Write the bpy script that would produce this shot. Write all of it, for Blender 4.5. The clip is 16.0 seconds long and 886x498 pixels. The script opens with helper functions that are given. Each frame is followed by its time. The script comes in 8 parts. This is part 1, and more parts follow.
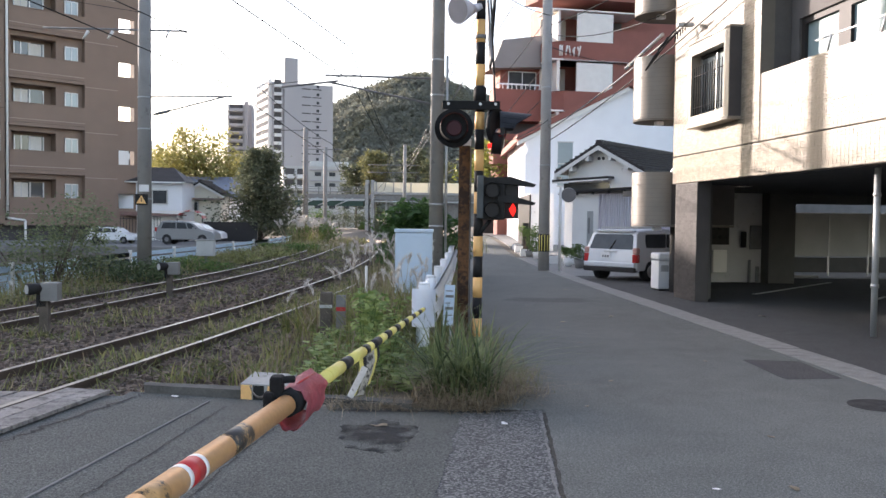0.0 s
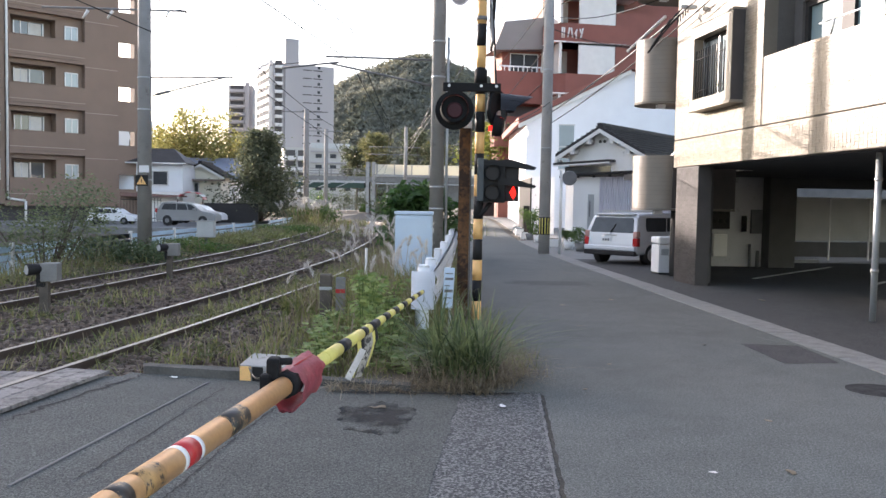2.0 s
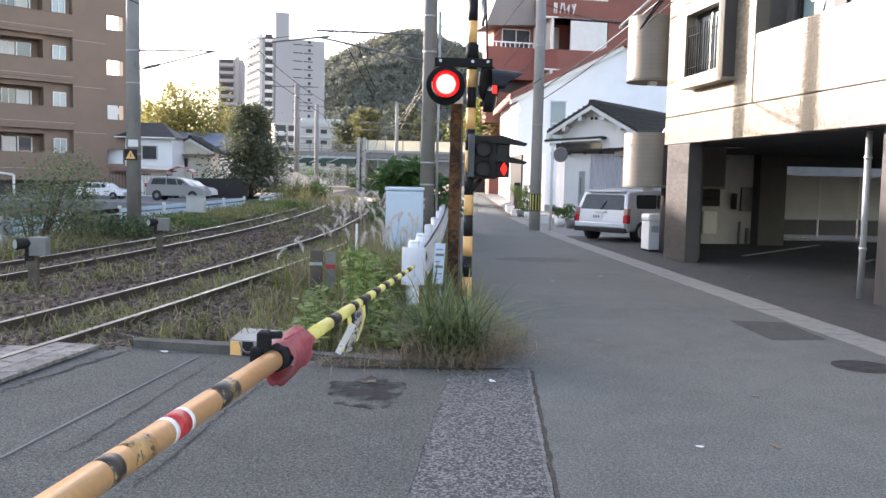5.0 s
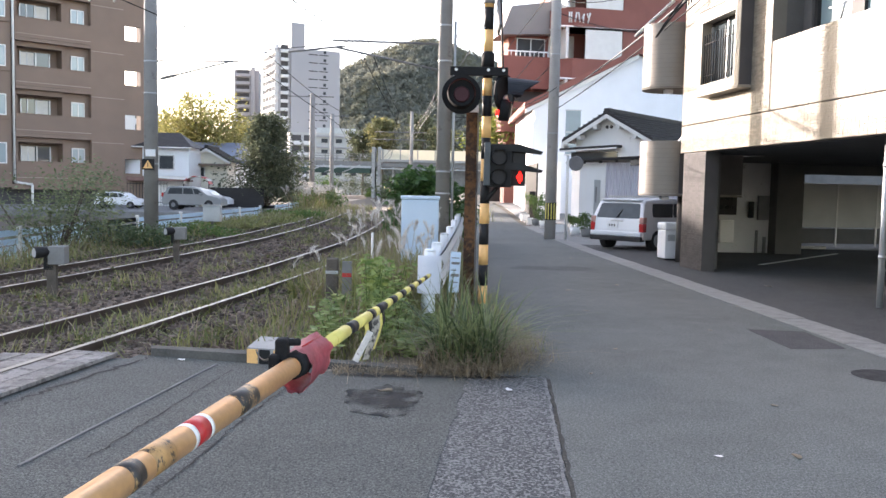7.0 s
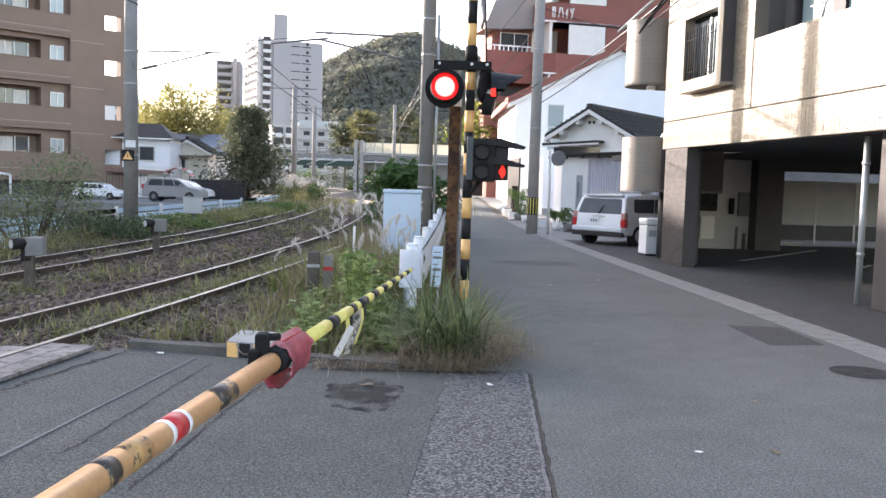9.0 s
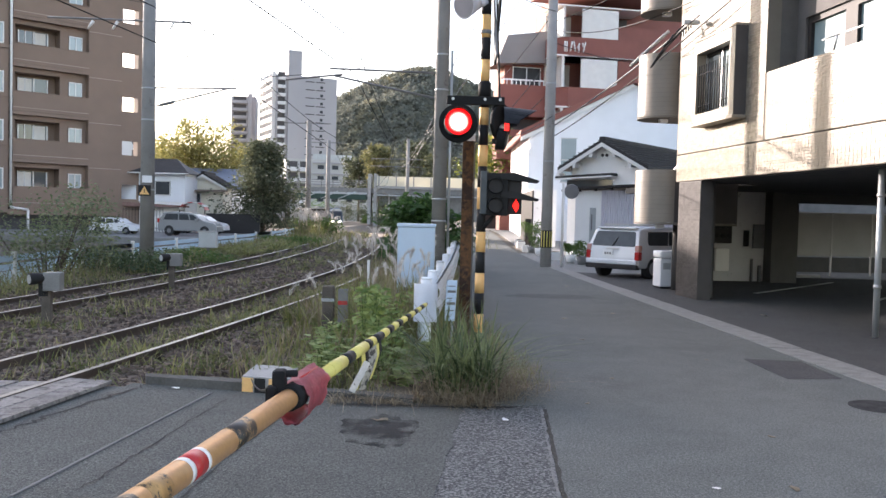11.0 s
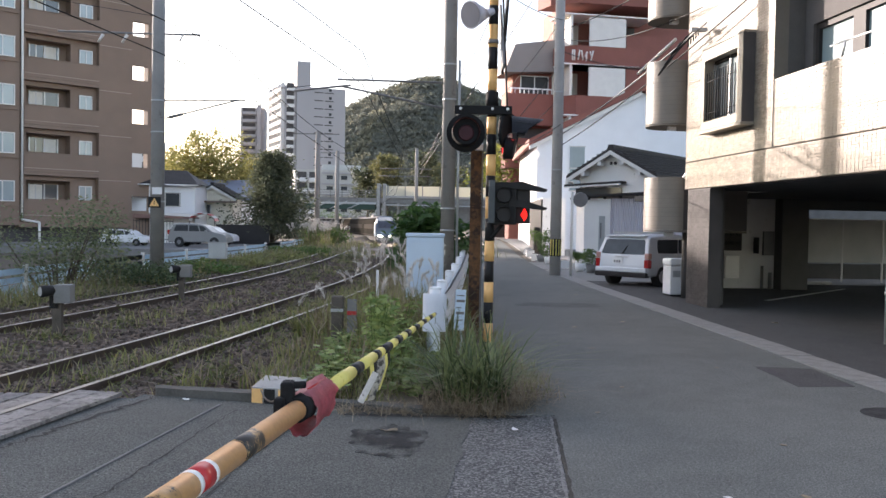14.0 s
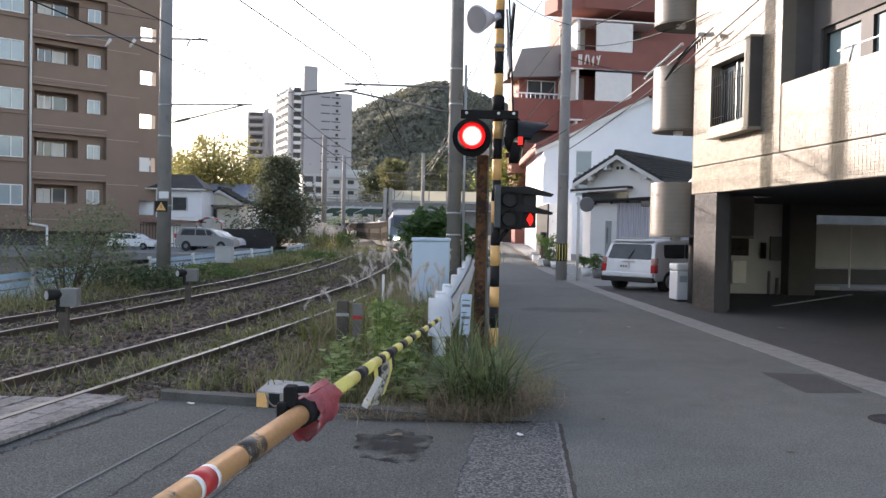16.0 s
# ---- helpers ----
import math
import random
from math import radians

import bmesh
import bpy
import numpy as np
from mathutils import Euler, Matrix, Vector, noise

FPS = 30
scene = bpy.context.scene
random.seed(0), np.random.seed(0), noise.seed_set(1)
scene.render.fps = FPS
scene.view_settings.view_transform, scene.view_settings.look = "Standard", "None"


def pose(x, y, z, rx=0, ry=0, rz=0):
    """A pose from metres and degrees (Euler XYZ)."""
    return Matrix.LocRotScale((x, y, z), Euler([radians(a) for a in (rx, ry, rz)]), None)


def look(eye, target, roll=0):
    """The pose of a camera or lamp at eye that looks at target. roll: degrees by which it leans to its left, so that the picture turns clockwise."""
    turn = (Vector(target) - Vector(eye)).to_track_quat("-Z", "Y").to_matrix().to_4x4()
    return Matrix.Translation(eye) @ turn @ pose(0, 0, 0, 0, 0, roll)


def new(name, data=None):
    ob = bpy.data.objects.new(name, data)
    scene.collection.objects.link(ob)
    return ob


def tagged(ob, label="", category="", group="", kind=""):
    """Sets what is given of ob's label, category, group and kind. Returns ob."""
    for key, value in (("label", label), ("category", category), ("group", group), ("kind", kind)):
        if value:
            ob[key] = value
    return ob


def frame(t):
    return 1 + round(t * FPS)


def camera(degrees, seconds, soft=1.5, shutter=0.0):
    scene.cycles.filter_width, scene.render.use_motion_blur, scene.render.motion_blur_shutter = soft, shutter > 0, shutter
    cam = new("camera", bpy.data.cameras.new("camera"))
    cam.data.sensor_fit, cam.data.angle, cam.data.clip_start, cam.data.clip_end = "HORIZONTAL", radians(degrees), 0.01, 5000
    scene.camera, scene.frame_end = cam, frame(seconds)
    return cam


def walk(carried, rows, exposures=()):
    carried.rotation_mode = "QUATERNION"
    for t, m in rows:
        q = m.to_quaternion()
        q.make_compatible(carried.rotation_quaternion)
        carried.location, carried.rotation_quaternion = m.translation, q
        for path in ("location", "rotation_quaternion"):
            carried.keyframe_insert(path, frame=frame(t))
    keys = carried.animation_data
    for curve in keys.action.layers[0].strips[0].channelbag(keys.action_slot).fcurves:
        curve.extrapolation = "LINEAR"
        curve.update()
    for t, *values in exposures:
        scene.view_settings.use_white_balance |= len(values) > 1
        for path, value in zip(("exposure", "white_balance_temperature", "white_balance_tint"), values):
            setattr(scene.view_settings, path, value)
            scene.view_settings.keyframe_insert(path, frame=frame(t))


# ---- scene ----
cam = camera(54.3, 16.0)
EXPOSURES = [(0, 1.85, 6680, 19), (1.5, 1.97, 6680, 19), (3.5, 2.20, 6680, 19), (9.0, 2.30, 6680, 19), (10.0, 2.18, 6680, 19), (12.5, 1.83, 6680, 19), (16.0, 1.67, 6680, 19)]
PATH = [
    (0, (-0.010, 0.037, 1.587), (0.007, 2.170, 1.516), 0.7),
    (0.5, (-0.018, 0.046, 1.581), (-0.023, 2.177, 1.505), 0.9),
    (1, (-0.011, 0.041, 1.581), (-0.016, 2.172, 1.497), 0.9),
    (1.5, (-0.005, 0.047, 1.586), (-0.001, 2.178, 1.486), 1.0),
    (2, (0.001, 0.048, 1.587), (0.017, 2.178, 1.473), 1.0),
    (2.5, (0.001, 0.063, 1.579), (0.033, 2.193, 1.458), 0.9),
    (3, (0.002, 0.041, 1.583), (0.043, 2.170, 1.452), 0.9),
    (3.5, (-0.002, 0.042, 1.577), (0.029, 2.170, 1.435), 1.0),
    (4, (0.004, 0.042, 1.578), (0.039, 2.169, 1.422), 1.2),
    (6.3, (-0.006, 0.041, 1.583), (0.036, 2.166, 1.408), 1.3),
    (6.5, (-0.012, 0.039, 1.580), (0.004, 2.168, 1.427), 1.2),
    (7, (-0.009, 0.046, 1.573), (-0.006, 2.174, 1.423), 1.2),
    (7.5, (-0.015, 0.060, 1.570), (0.004, 2.187, 1.407), 1.3),
    (8, (-0.014, 0.062, 1.572), (0.013, 2.189, 1.408), 1.5),
    (8.5, (-0.013, 0.067, 1.571), (0.021, 2.193, 1.406), 1.6),
    (9, (-0.010, 0.067, 1.576), (0.038, 2.194, 1.412), 1.7),
    (9.5, (-0.015, 0.064, 1.593), (0.033, 2.192, 1.449), 1.7),
    (10, (-0.021, 0.043, 1.594), (0.003, 2.173, 1.487), 1.7),
    (12.5, (-0.010, 0.041, 1.589), (-0.005, 2.173, 1.513), 1.3),
    (13, (-0.007, 0.041, 1.592), (-0.010, 2.173, 1.520), 1.2),
    (13.5, (-0.012, 0.038, 1.597), (-0.018, 2.171, 1.530), 1.2),
    (14, (-0.010, 0.038, 1.597), (-0.021, 2.171, 1.535), 1.0),
    (14.5, (-0.015, 0.039, 1.597), (-0.031, 2.172, 1.537), 1.1),
    (15, (-0.017, 0.043, 1.596), (-0.033, 2.175, 1.537), 1.2),
    (15.5, (-0.018, 0.048, 1.597), (-0.033, 2.180, 1.539), 1.2),
    (16, (-0.001, 0.051, 1.596), (-0.028, 2.184, 1.545), 1.1),
]
walk(cam, [(t, look(e, g, r)) for t, e, g, r in PATH], EXPOSURES)

# ---- light ----
SUN_AZ, SUN_EL = 50.0, 13.0          # degrees left of straight ahead, degrees up
world = bpy.data.worlds.new("world")
scene.world = world
world.use_nodes = True
wn = world.node_tree
sky = wn.nodes.new("ShaderNodeTexSky")
sky.sky_type = "NISHITA"
sky.sun_disc = False
sky.sun_elevation = radians(SUN_EL)
sky.sun_rotation = radians(-SUN_AZ)
sky.dust_density = 1.5
sky.air_density = 1.0
sky.ozone_density = 1.0
wn.nodes["Background"].inputs[1].default_value = 0.15
haze = wn.nodes.new("ShaderNodeHueSaturation")
haze.inputs["Saturation"].default_value = 0.82
wn.links.new(sky.outputs[0], haze.inputs["Color"])
wn.links.new(haze.outputs[0], wn.nodes["Background"].inputs[0])
sun = new("sun", bpy.data.lights.new("sun", "SUN"))
sun.data.energy = 3.4
sun.data.angle = radians(0.6)
sun.data.color = (1.0, 0.92, 0.82)
sa, se = radians(SUN_AZ), radians(SUN_EL)
sun.matrix_world = look((-math.sin(sa) * 90, math.cos(sa) * 90, 60 + math.tan(se) * 90), (0, 0, 60))

# ---- materials ----


def mat(name, col, rough=0.75, var=0.25, scale=3.0, bump=0.25, fine=70.0, metal=0.0, stain=None, amount=0.0,
        island=0.0, coat=0.0):
    """A worn surface: broad and fine variation of the colour, fine relief, optional stains of a second colour."""
    m = bpy.data.materials.new(name)
    m.use_nodes = True
    nt = m.node_tree
    b = nt.nodes["Principled BSDF"]
    b.inputs["Roughness"].default_value = rough
    b.inputs["Metallic"].default_value = metal
    b.inputs["Coat Weight"].default_value = coat
    tc = nt.nodes.new("ShaderNodeTexCoord")
    n1 = nt.nodes.new("ShaderNodeTexNoise")
    n1.inputs["Scale"].default_value = scale
    n1.inputs["Detail"].default_value = 5
    n2 = nt.nodes.new("ShaderNodeTexNoise")
    n2.inputs["Scale"].default_value = fine
    n2.inputs["Detail"].default_value = 3
    for n in (n1, n2):
        nt.links.new(tc.outputs["Object"], n.inputs["Vector"])
    add = nt.nodes.new("ShaderNodeMath")
    add.operation = "MULTIPLY_ADD"
    add.inputs[1].default_value = 0.6
    nt.links.new(n1.outputs[0], add.inputs[0])
    half = nt.nodes.new("ShaderNodeMath")
    half.operation = "MULTIPLY"
    half.inputs[1].default_value = 0.4
    nt.links.new(n2.outputs[0], half.inputs[0])
    nt.links.new(half.outputs[0], add.inputs[2])
    ramp = nt.nodes.new("ShaderNodeMapRange")
    ramp.inputs[1].default_value, ramp.inputs[2].default_value = 0.3, 0.7
    ramp.inputs[3].default_value, ramp.inputs[4].default_value = 1 - var, 1 + var
    nt.links.new(add.outputs[0], ramp.inputs[0])
    level = ramp.outputs[0]
    if island:
        rnd = nt.nodes.new("ShaderNodeNewGeometry").outputs["Random Per Island"]
        mr = nt.nodes.new("ShaderNodeMapRange")
        mr.inputs[3].default_value, mr.inputs[4].default_value = 1 - island, 1 + island
        nt.links.new(rnd, mr.inputs[0])
        mu = nt.nodes.new("ShaderNodeMath")
        mu.operation = "MULTIPLY"
        nt.links.new(level, mu.inputs[0])
        nt.links.new(mr.outputs[0], mu.inputs[1])
        level = mu.outputs[0]
    mul = nt.nodes.new("ShaderNodeVectorMath")
    mul.operation = "SCALE"
    mul.inputs[0].default_value = col
    nt.links.new(level, mul.inputs["Scale"])
    out = mul.outputs[0]
    if stain:
        n3 = nt.nodes.new("ShaderNodeTexNoise")
        n3.inputs["Scale"].default_value = scale * 2.7
        n3.inputs["Detail"].default_value = 8
        n3.inputs["Roughness"].default_value = 0.7
        nt.links.new(tc.outputs["Object"], n3.inputs["Vector"])
        mr3 = nt.nodes.new("ShaderNodeMapRange")
        mr3.inputs[1].default_value = 0.72 - amount * 0.5
        mr3.inputs[2].default_value = 0.80 - amount * 0.5
        nt.links.new(n3.outputs[0], mr3.inputs[0])
        mix = nt.nodes.new("ShaderNodeMix")
        mix.data_type = "RGBA"
        nt.links.new(mr3.outputs[0], mix.inputs["Factor"])
        nt.links.new(out, mix.inputs["A"])
        mix.inputs["B"].default_value = (*stain, 1)
        out = mix.outputs["Result"]
    nt.links.new(out, b.inputs["Base Color"])
    if bump:
        bp = nt.nodes.new("ShaderNodeBump")
        bp.inputs["Strength"].default_value = bump
        bp.inputs["Distance"].default_value = 0.006
        nt.links.new(n2.outputs[0], bp.inputs["Height"])
        nt.links.new(bp.outputs[0], b.inputs["Normal"])
    return m


def leafy(name, col, col2, rough=0.6):
    """Leaves and blades: each island takes a colour between the two, and lets some light through."""
    m = bpy.data.materials.new(name)
    m.use_nodes = True
    nt = m.node_tree
    b = nt.nodes["Principled BSDF"]
    b.inputs["Roughness"].default_value = rough
    rnd = nt.nodes.new("ShaderNodeNewGeometry").outputs["Random Per Island"]
    mix = nt.nodes.new("ShaderNodeMix")
    mix.data_type = "RGBA"
    mix.inputs["A"].default_value = (*col, 1)
    mix.inputs["B"].default_value = (*col2, 1)
    nt.links.new(rnd, mix.inputs["Factor"])
    nt.links.new(mix.outputs["Result"], b.inputs["Base Color"])
    tr = nt.nodes.new("ShaderNodeBsdfTranslucent")
    nt.links.new(mix.outputs["Result"], tr.inputs["Color"])
    ms = nt.nodes.new("ShaderNodeMixShader")
    ms.inputs[0].default_value = 0.35
    nt.links.new(b.outputs[0], ms.inputs[1])
    nt.links.new(tr.outputs[0], ms.inputs[2])
    nt.links.new(ms.outputs[0], nt.nodes["Material Output"].inputs["Surface"])
    return m


def glow(name, col, power):
    m = bpy.data.materials.new(name)
    m.use_nodes = True
    b = m.node_tree.nodes["Principled BSDF"]
    b.inputs["Base Color"].default_value = (*[c * 0.3 for c in col], 1)
    b.inputs["Emission Color"].default_value = (*col, 1)
    b.inputs["Emission Strength"].default_value = power
    return m


def glass(name, col=(0.05, 0.07, 0.08), rough=0.05):
    m = mat(name, col, rough, 0.1, 1.5, 0.0)
    m.node_tree.nodes["Principled BSDF"].inputs["Specular IOR Level"].default_value = 0.9
    return m




def asphalt(name, col, light, dark, grain=0.5, flecks=(38, 0.70, 0.74)):
    """Worn asphalt: soft broad patches, fine aggregate, scattered pale stones and dark pits."""
    m = bpy.data.materials.new(name)
    m.use_nodes = True
    nt = m.node_tree
    b = nt.nodes["Principled BSDF"]
    b.inputs["Roughness"].default_value = 0.93
    b.inputs["Specular IOR Level"].default_value = 0.25
    tc = nt.nodes.new("ShaderNodeTexCoord")

    def nz(scale, detail, lo, hi, a, c):
        n = nt.nodes.new("ShaderNodeTexNoise")
        n.inputs["Scale"].default_value, n.inputs["Detail"].default_value = scale, detail
        nt.links.new(tc.outputs["Object"], n.inputs["Vector"])
        r = nt.nodes.new("ShaderNodeMapRange")
        for k, val in enumerate((lo, hi, a, c)):
            r.inputs[k + 1].default_value = val
        nt.links.new(n.outputs[0], r.inputs[0])
        return n.outputs[0], r.outputs[0]
    _, broad = nz(0.45, 4, 0.35, 0.65, 0.91, 1.08)
    _, mid = nz(3.2, 6, 0.35, 0.65, 0.93, 1.06)
    _, coarse = nz(42, 3, 0.38, 0.62, 1 - grain * 0.36, 1 + grain * 0.36)
    raw, fine = nz(95, 4, 0.34, 0.66, 1 - grain, 1 + grain)
    prod = broad
    for o in (mid, coarse, fine):
        mu = nt.nodes.new("ShaderNodeMath")
        mu.operation = "MULTIPLY"
        nt.links.new(prod, mu.inputs[0])
        nt.links.new(o, mu.inputs[1])
        prod = mu.outputs[0]
    sc = nt.nodes.new("ShaderNodeVectorMath")
    sc.operation = "SCALE"
    sc.inputs[0].default_value = col
    nt.links.new(prod, sc.inputs["Scale"])
    out = sc.outputs[0]
    for scale, lo, hi, c in ((*flecks, light), (26, 0.69, 0.75, dark)):
        _, f = nz(scale, 2, lo, hi, 0.0, 0.8)
        mx = nt.nodes.new("ShaderNodeMix")
        mx.data_type = "RGBA"
        nt.links.new(f, mx.inputs["Factor"])
        nt.links.new(out, mx.inputs["A"])
        mx.inputs["B"].default_value = (*c, 1)
        out = mx.outputs["Result"]
    nt.links.new(out, b.inputs["Base Color"])
    bp = nt.nodes.new("ShaderNodeBump")
    bp.inputs["Strength"].default_value = 0.5
    bp.inputs["Distance"].default_value = 0.003
    nt.links.new(raw, bp.inputs["Height"])
    nt.links.new(bp.outputs[0], b.inputs["Normal"])
    return m


ASPHALT = asphalt("asphalt", (0.136, 0.142, 0.133), (0.24, 0.23, 0.22), (0.08, 0.08, 0.08))
ASPHALT_DECK = asphalt("deck_asphalt", (0.102, 0.107, 0.101), (0.22, 0.22, 0.22), (0.055, 0.055, 0.056), 0.6)
ASPHALT_LOT = asphalt("lot_asphalt", (0.076, 0.075, 0.075), (0.13, 0.13, 0.12), (0.05, 0.05, 0.05))
ASPHALT_ROUGH = asphalt("rough_asphalt", (0.086, 0.088, 0.088), (0.26, 0.26, 0.255), (0.03, 0.03, 0.031), 0.6, (52, 0.52, 0.58))
CONCRETE = mat("concrete", (0.33, 0.33, 0.32), 0.85, 0.22, 2.5, 0.3, 60, stain=(0.18, 0.175, 0.16), amount=0.3)
CONCRETE_DARK = mat("dark_concrete", (0.20, 0.20, 0.195), 0.85, 0.25, 2.5, 0.3, 60)
POLE_CONC = mat("pole_concrete", (0.23, 0.225, 0.215), 0.85, 0.18, 2.0, 0.2, 60, stain=(0.14, 0.13, 0.12), amount=0.25)
SOIL = mat("soil", (0.10, 0.082, 0.06), 0.95, 0.4, 3, 0.8, 40)
BALLAST = mat("ballast", (0.10, 0.075, 0.057), 0.95, 0.5, 4, 1.0, 35, stain=(0.20, 0.19, 0.18), amount=0.3)
STONE = mat("ballast_stone", (0.125, 0.095, 0.076), 0.95, 0.25, 4, 0.4, 60, island=0.65)
RAIL_RUST = mat("rail_rust", (0.07, 0.052, 0.042), 0.8, 0.3, 6, 0.4, 80)
RAIL_TOP = mat("rail_top", (0.34, 0.31, 0.28), 0.45, 0.3, 6, 0.1, 80, metal=0.5)
SLEEPER = mat("sleeper", (0.10, 0.085, 0.07), 0.95, 0.35, 5, 0.6, 50)
TILE_PALE = mat("pale_tile", (0.255, 0.218, 0.170), 0.30, 0.16, 1.3, 0.1, 60, island=0.22)
TILE_CHARCOAL = mat("charcoal_tile", (0.105, 0.10, 0.098), 0.8, 0.25, 2, 0.15, 60, island=0.2)
TILE_CHARCOAL.node_tree.nodes["Principled BSDF"].inputs["Specular IOR Level"].default_value = 0.15
TILE_LANDING = mat("landing_tile", (0.20, 0.175, 0.147), 0.4, 0.15, 2, 0.15, 60)
TILE_GROUT = mat("tile_grout", (0.17, 0.15, 0.125), 0.8, 0.15, 2, 0.1)
SCREEN = mat("frosted_screen", (0.42, 0.42, 0.415), 0.6, 0.12, 1.5, 0.0)
GARAGE_WALL = mat("garage_plaster", (0.55, 0.55, 0.555), 0.9, 0.12, 1.5, 0.15, 40, stain=(0.3, 0.29, 0.28), amount=0.2)
TILE_GREY = mat("grey_tile", (0.070, 0.064, 0.062), 0.6, 0.2, 2, 0.15, 60, island=0.2)
# near-black base deepens the shade under the building and in its garage
PLASTER_SHADE = mat("shade_dark_plaster", (0.088, 0.086, 0.084), 0.9, 0.2, 2, 0.2)
PLASTER = mat("white_plaster", (0.84, 0.83, 0.81), 0.85, 0.08, 1.2, 0.15, 40, stain=(0.45, 0.44, 0.42), amount=0.2)
PLASTER_BLUE = mat("blue_white_siding", (0.76, 0.78, 0.81), 0.8, 0.06, 1.0, 0.1, 40)
CORRUGATED = mat("lilac_corrugated_steel", (0.66, 0.64, 0.70), 0.55, 0.12, 0.8, 0.05, 40, stain=(0.66, 0.66, 0.70), amount=0.2)
APT_TILE = mat("brown_tile", (0.215, 0.150, 0.112), 0.75, 0.10, 0.8, 0.15, 30)
APT_LINE = mat("apartment_joint", (0.36, 0.29, 0.24), 0.8, 0.1, 1, 0)
RED_BRICK = mat("red_tile", (0.235, 0.085, 0.066), 0.75, 0.15, 0.8, 0.2, 25)
RED_ROOF = mat("grey_mansard", (0.24, 0.225, 0.22), 0.7, 0.15, 0.6, 0.2, 20)
TOWER_GREY = mat("tower_grey", (0.36, 0.35, 0.36), 0.8, 0.06, 0.05, 0.0)
TOWER_WHITE = mat("tower_white", (0.66, 0.65, 0.64), 0.8, 0.05, 0.05, 0.0)
# near-black tone that paints the shade inside recesses and openings
SHADE = mat("recess_shade", (0.075, 0.07, 0.07), 0.9, 0.2, 1, 0.0)
ROOF_TILE = mat("roof_tile", (0.045, 0.042, 0.042), 0.6, 0.25, 2, 0.3, 30)
ROOF_BLUE = mat("blue_roof", (0.16, 0.19, 0.25), 0.6, 0.15, 1, 0.2, 20)
TRIM_WHITE = mat("trim_white", (0.70, 0.69, 0.66), 0.6, 0.08, 2, 0.05)
GLASS_DARK = glass("window_glass", (0.06, 0.075, 0.085))
GLASS_PALE = glass("pale_window_glass", (0.30, 0.36, 0.37), 0.12)
GLASS_TEAL = mat("teal_window_glass", (0.20, 0.28, 0.30), 0.3, 0.15, 0.8, 0.0)
GLASS_TEAL.node_tree.nodes["Principled BSDF"].inputs["Specular IOR Level"].default_value = 0.08
CURTAIN = mat("curtain", (0.62, 0.60, 0.55), 0.9, 0.1, 6, 0.1)
ALU = mat("aluminium", (0.50, 0.50, 0.50), 0.4, 0.1, 4, 0.05, metal=0.6)
FRAME_DARK = mat("dark_frame", (0.035, 0.033, 0.033), 0.5, 0.15, 4, 0.05)
BLACK = mat("black_paint", (0.022, 0.022, 0.023), 0.5, 0.3, 5, 0.15, 60)
BLACK_MATT = mat("black_matt", (0.015, 0.015, 0.016), 0.75, 0.3, 5, 0.15, 60)
YELLOW = mat("yellow_paint", (0.80, 0.47, 0.18), 0.55, 0.12, 5, 0.15, 60, stain=(0.50, 0.28, 0.11), amount=0.2)
YELLOW_TAPE = mat("yellow_tape", (0.66, 0.57, 0.15), 0.5, 0.15, 5, 0.1, 60, stain=(0.3, 0.26, 0.1), amount=0.15)
ARM_TAN = mat("tan_gate_paint", (0.56, 0.31, 0.125), 0.45, 0.18, 5, 0.08, 60, stain=(0.40, 0.22, 0.08), amount=0.12, coat=0.2)
ARM_BLACK = mat("scuffed_black", (0.03, 0.026, 0.022), 0.45, 0.3, 9, 0.1, 60, stain=(0.42, 0.26, 0.11), amount=0.42)
ARM_SCUFF = mat("scuffed_tan", (0.42, 0.24, 0.09), 0.5, 0.3, 14, 0.1, 60, stain=(0.03, 0.026, 0.022), amount=0.42)
RED_TAPE = mat("red_reflector", (0.50, 0.03, 0.03), 0.35, 0.1, 8, 0.05)
WHITE_TAPE = mat("white_tape", (0.78, 0.77, 0.75), 0.5, 0.08, 8, 0.05)
RED_VINYL = mat("faded_red_vinyl", (0.53, 0.12, 0.15), 0.45, 0.25, 12, 0.5, 30, stain=(0.62, 0.25, 0.28), amount=0.25)
RUST = mat("rusty_steel", (0.125, 0.062, 0.027), 0.9, 0.5, 3, 0.7, 24, stain=(0.040, 0.023, 0.016), amount=0.5)
GALV = mat("galvanised", (0.42, 0.44, 0.45), 0.5, 0.15, 3, 0.05, 60, metal=0.4)
RAIL_WHITE = mat("guardrail_white", (0.74, 0.78, 0.82), 0.5, 0.07, 2, 0.05, 60, stain=(0.55, 0.53, 0.50), amount=0.12)
CABINET = mat("pale_blue_steel", (0.52, 0.65, 0.78), 0.5, 0.07, 2, 0.05, 60, stain=(0.42, 0.42, 0.40), amount=0.12)
SPEAKER = mat("grey_speaker", (0.56, 0.55, 0.60), 0.5, 0.1, 4, 0.05)
STEEL_GREY = mat("grey_steel", (0.16, 0.16, 0.165), 0.6, 0.2, 4, 0.1)
CAR_SILVER = mat("silver_car_paint", (0.62, 0.64, 0.67), 0.4, 0.04, 2, 0.0, metal=0.1, coat=0.4)
CAR_GREY = mat("grey_car_paint", (0.22, 0.225, 0.23), 0.35, 0.04, 2, 0.0, coat=0.5)
FAR_GLASS = mat("far_window_glass", (0.045, 0.05, 0.055), 0.45, 0.3, 1.5, 0.0)
CAR_WHITE = mat("white_car_paint", (0.72, 0.74, 0.76), 0.3, 0.03, 2, 0.0, coat=0.6)
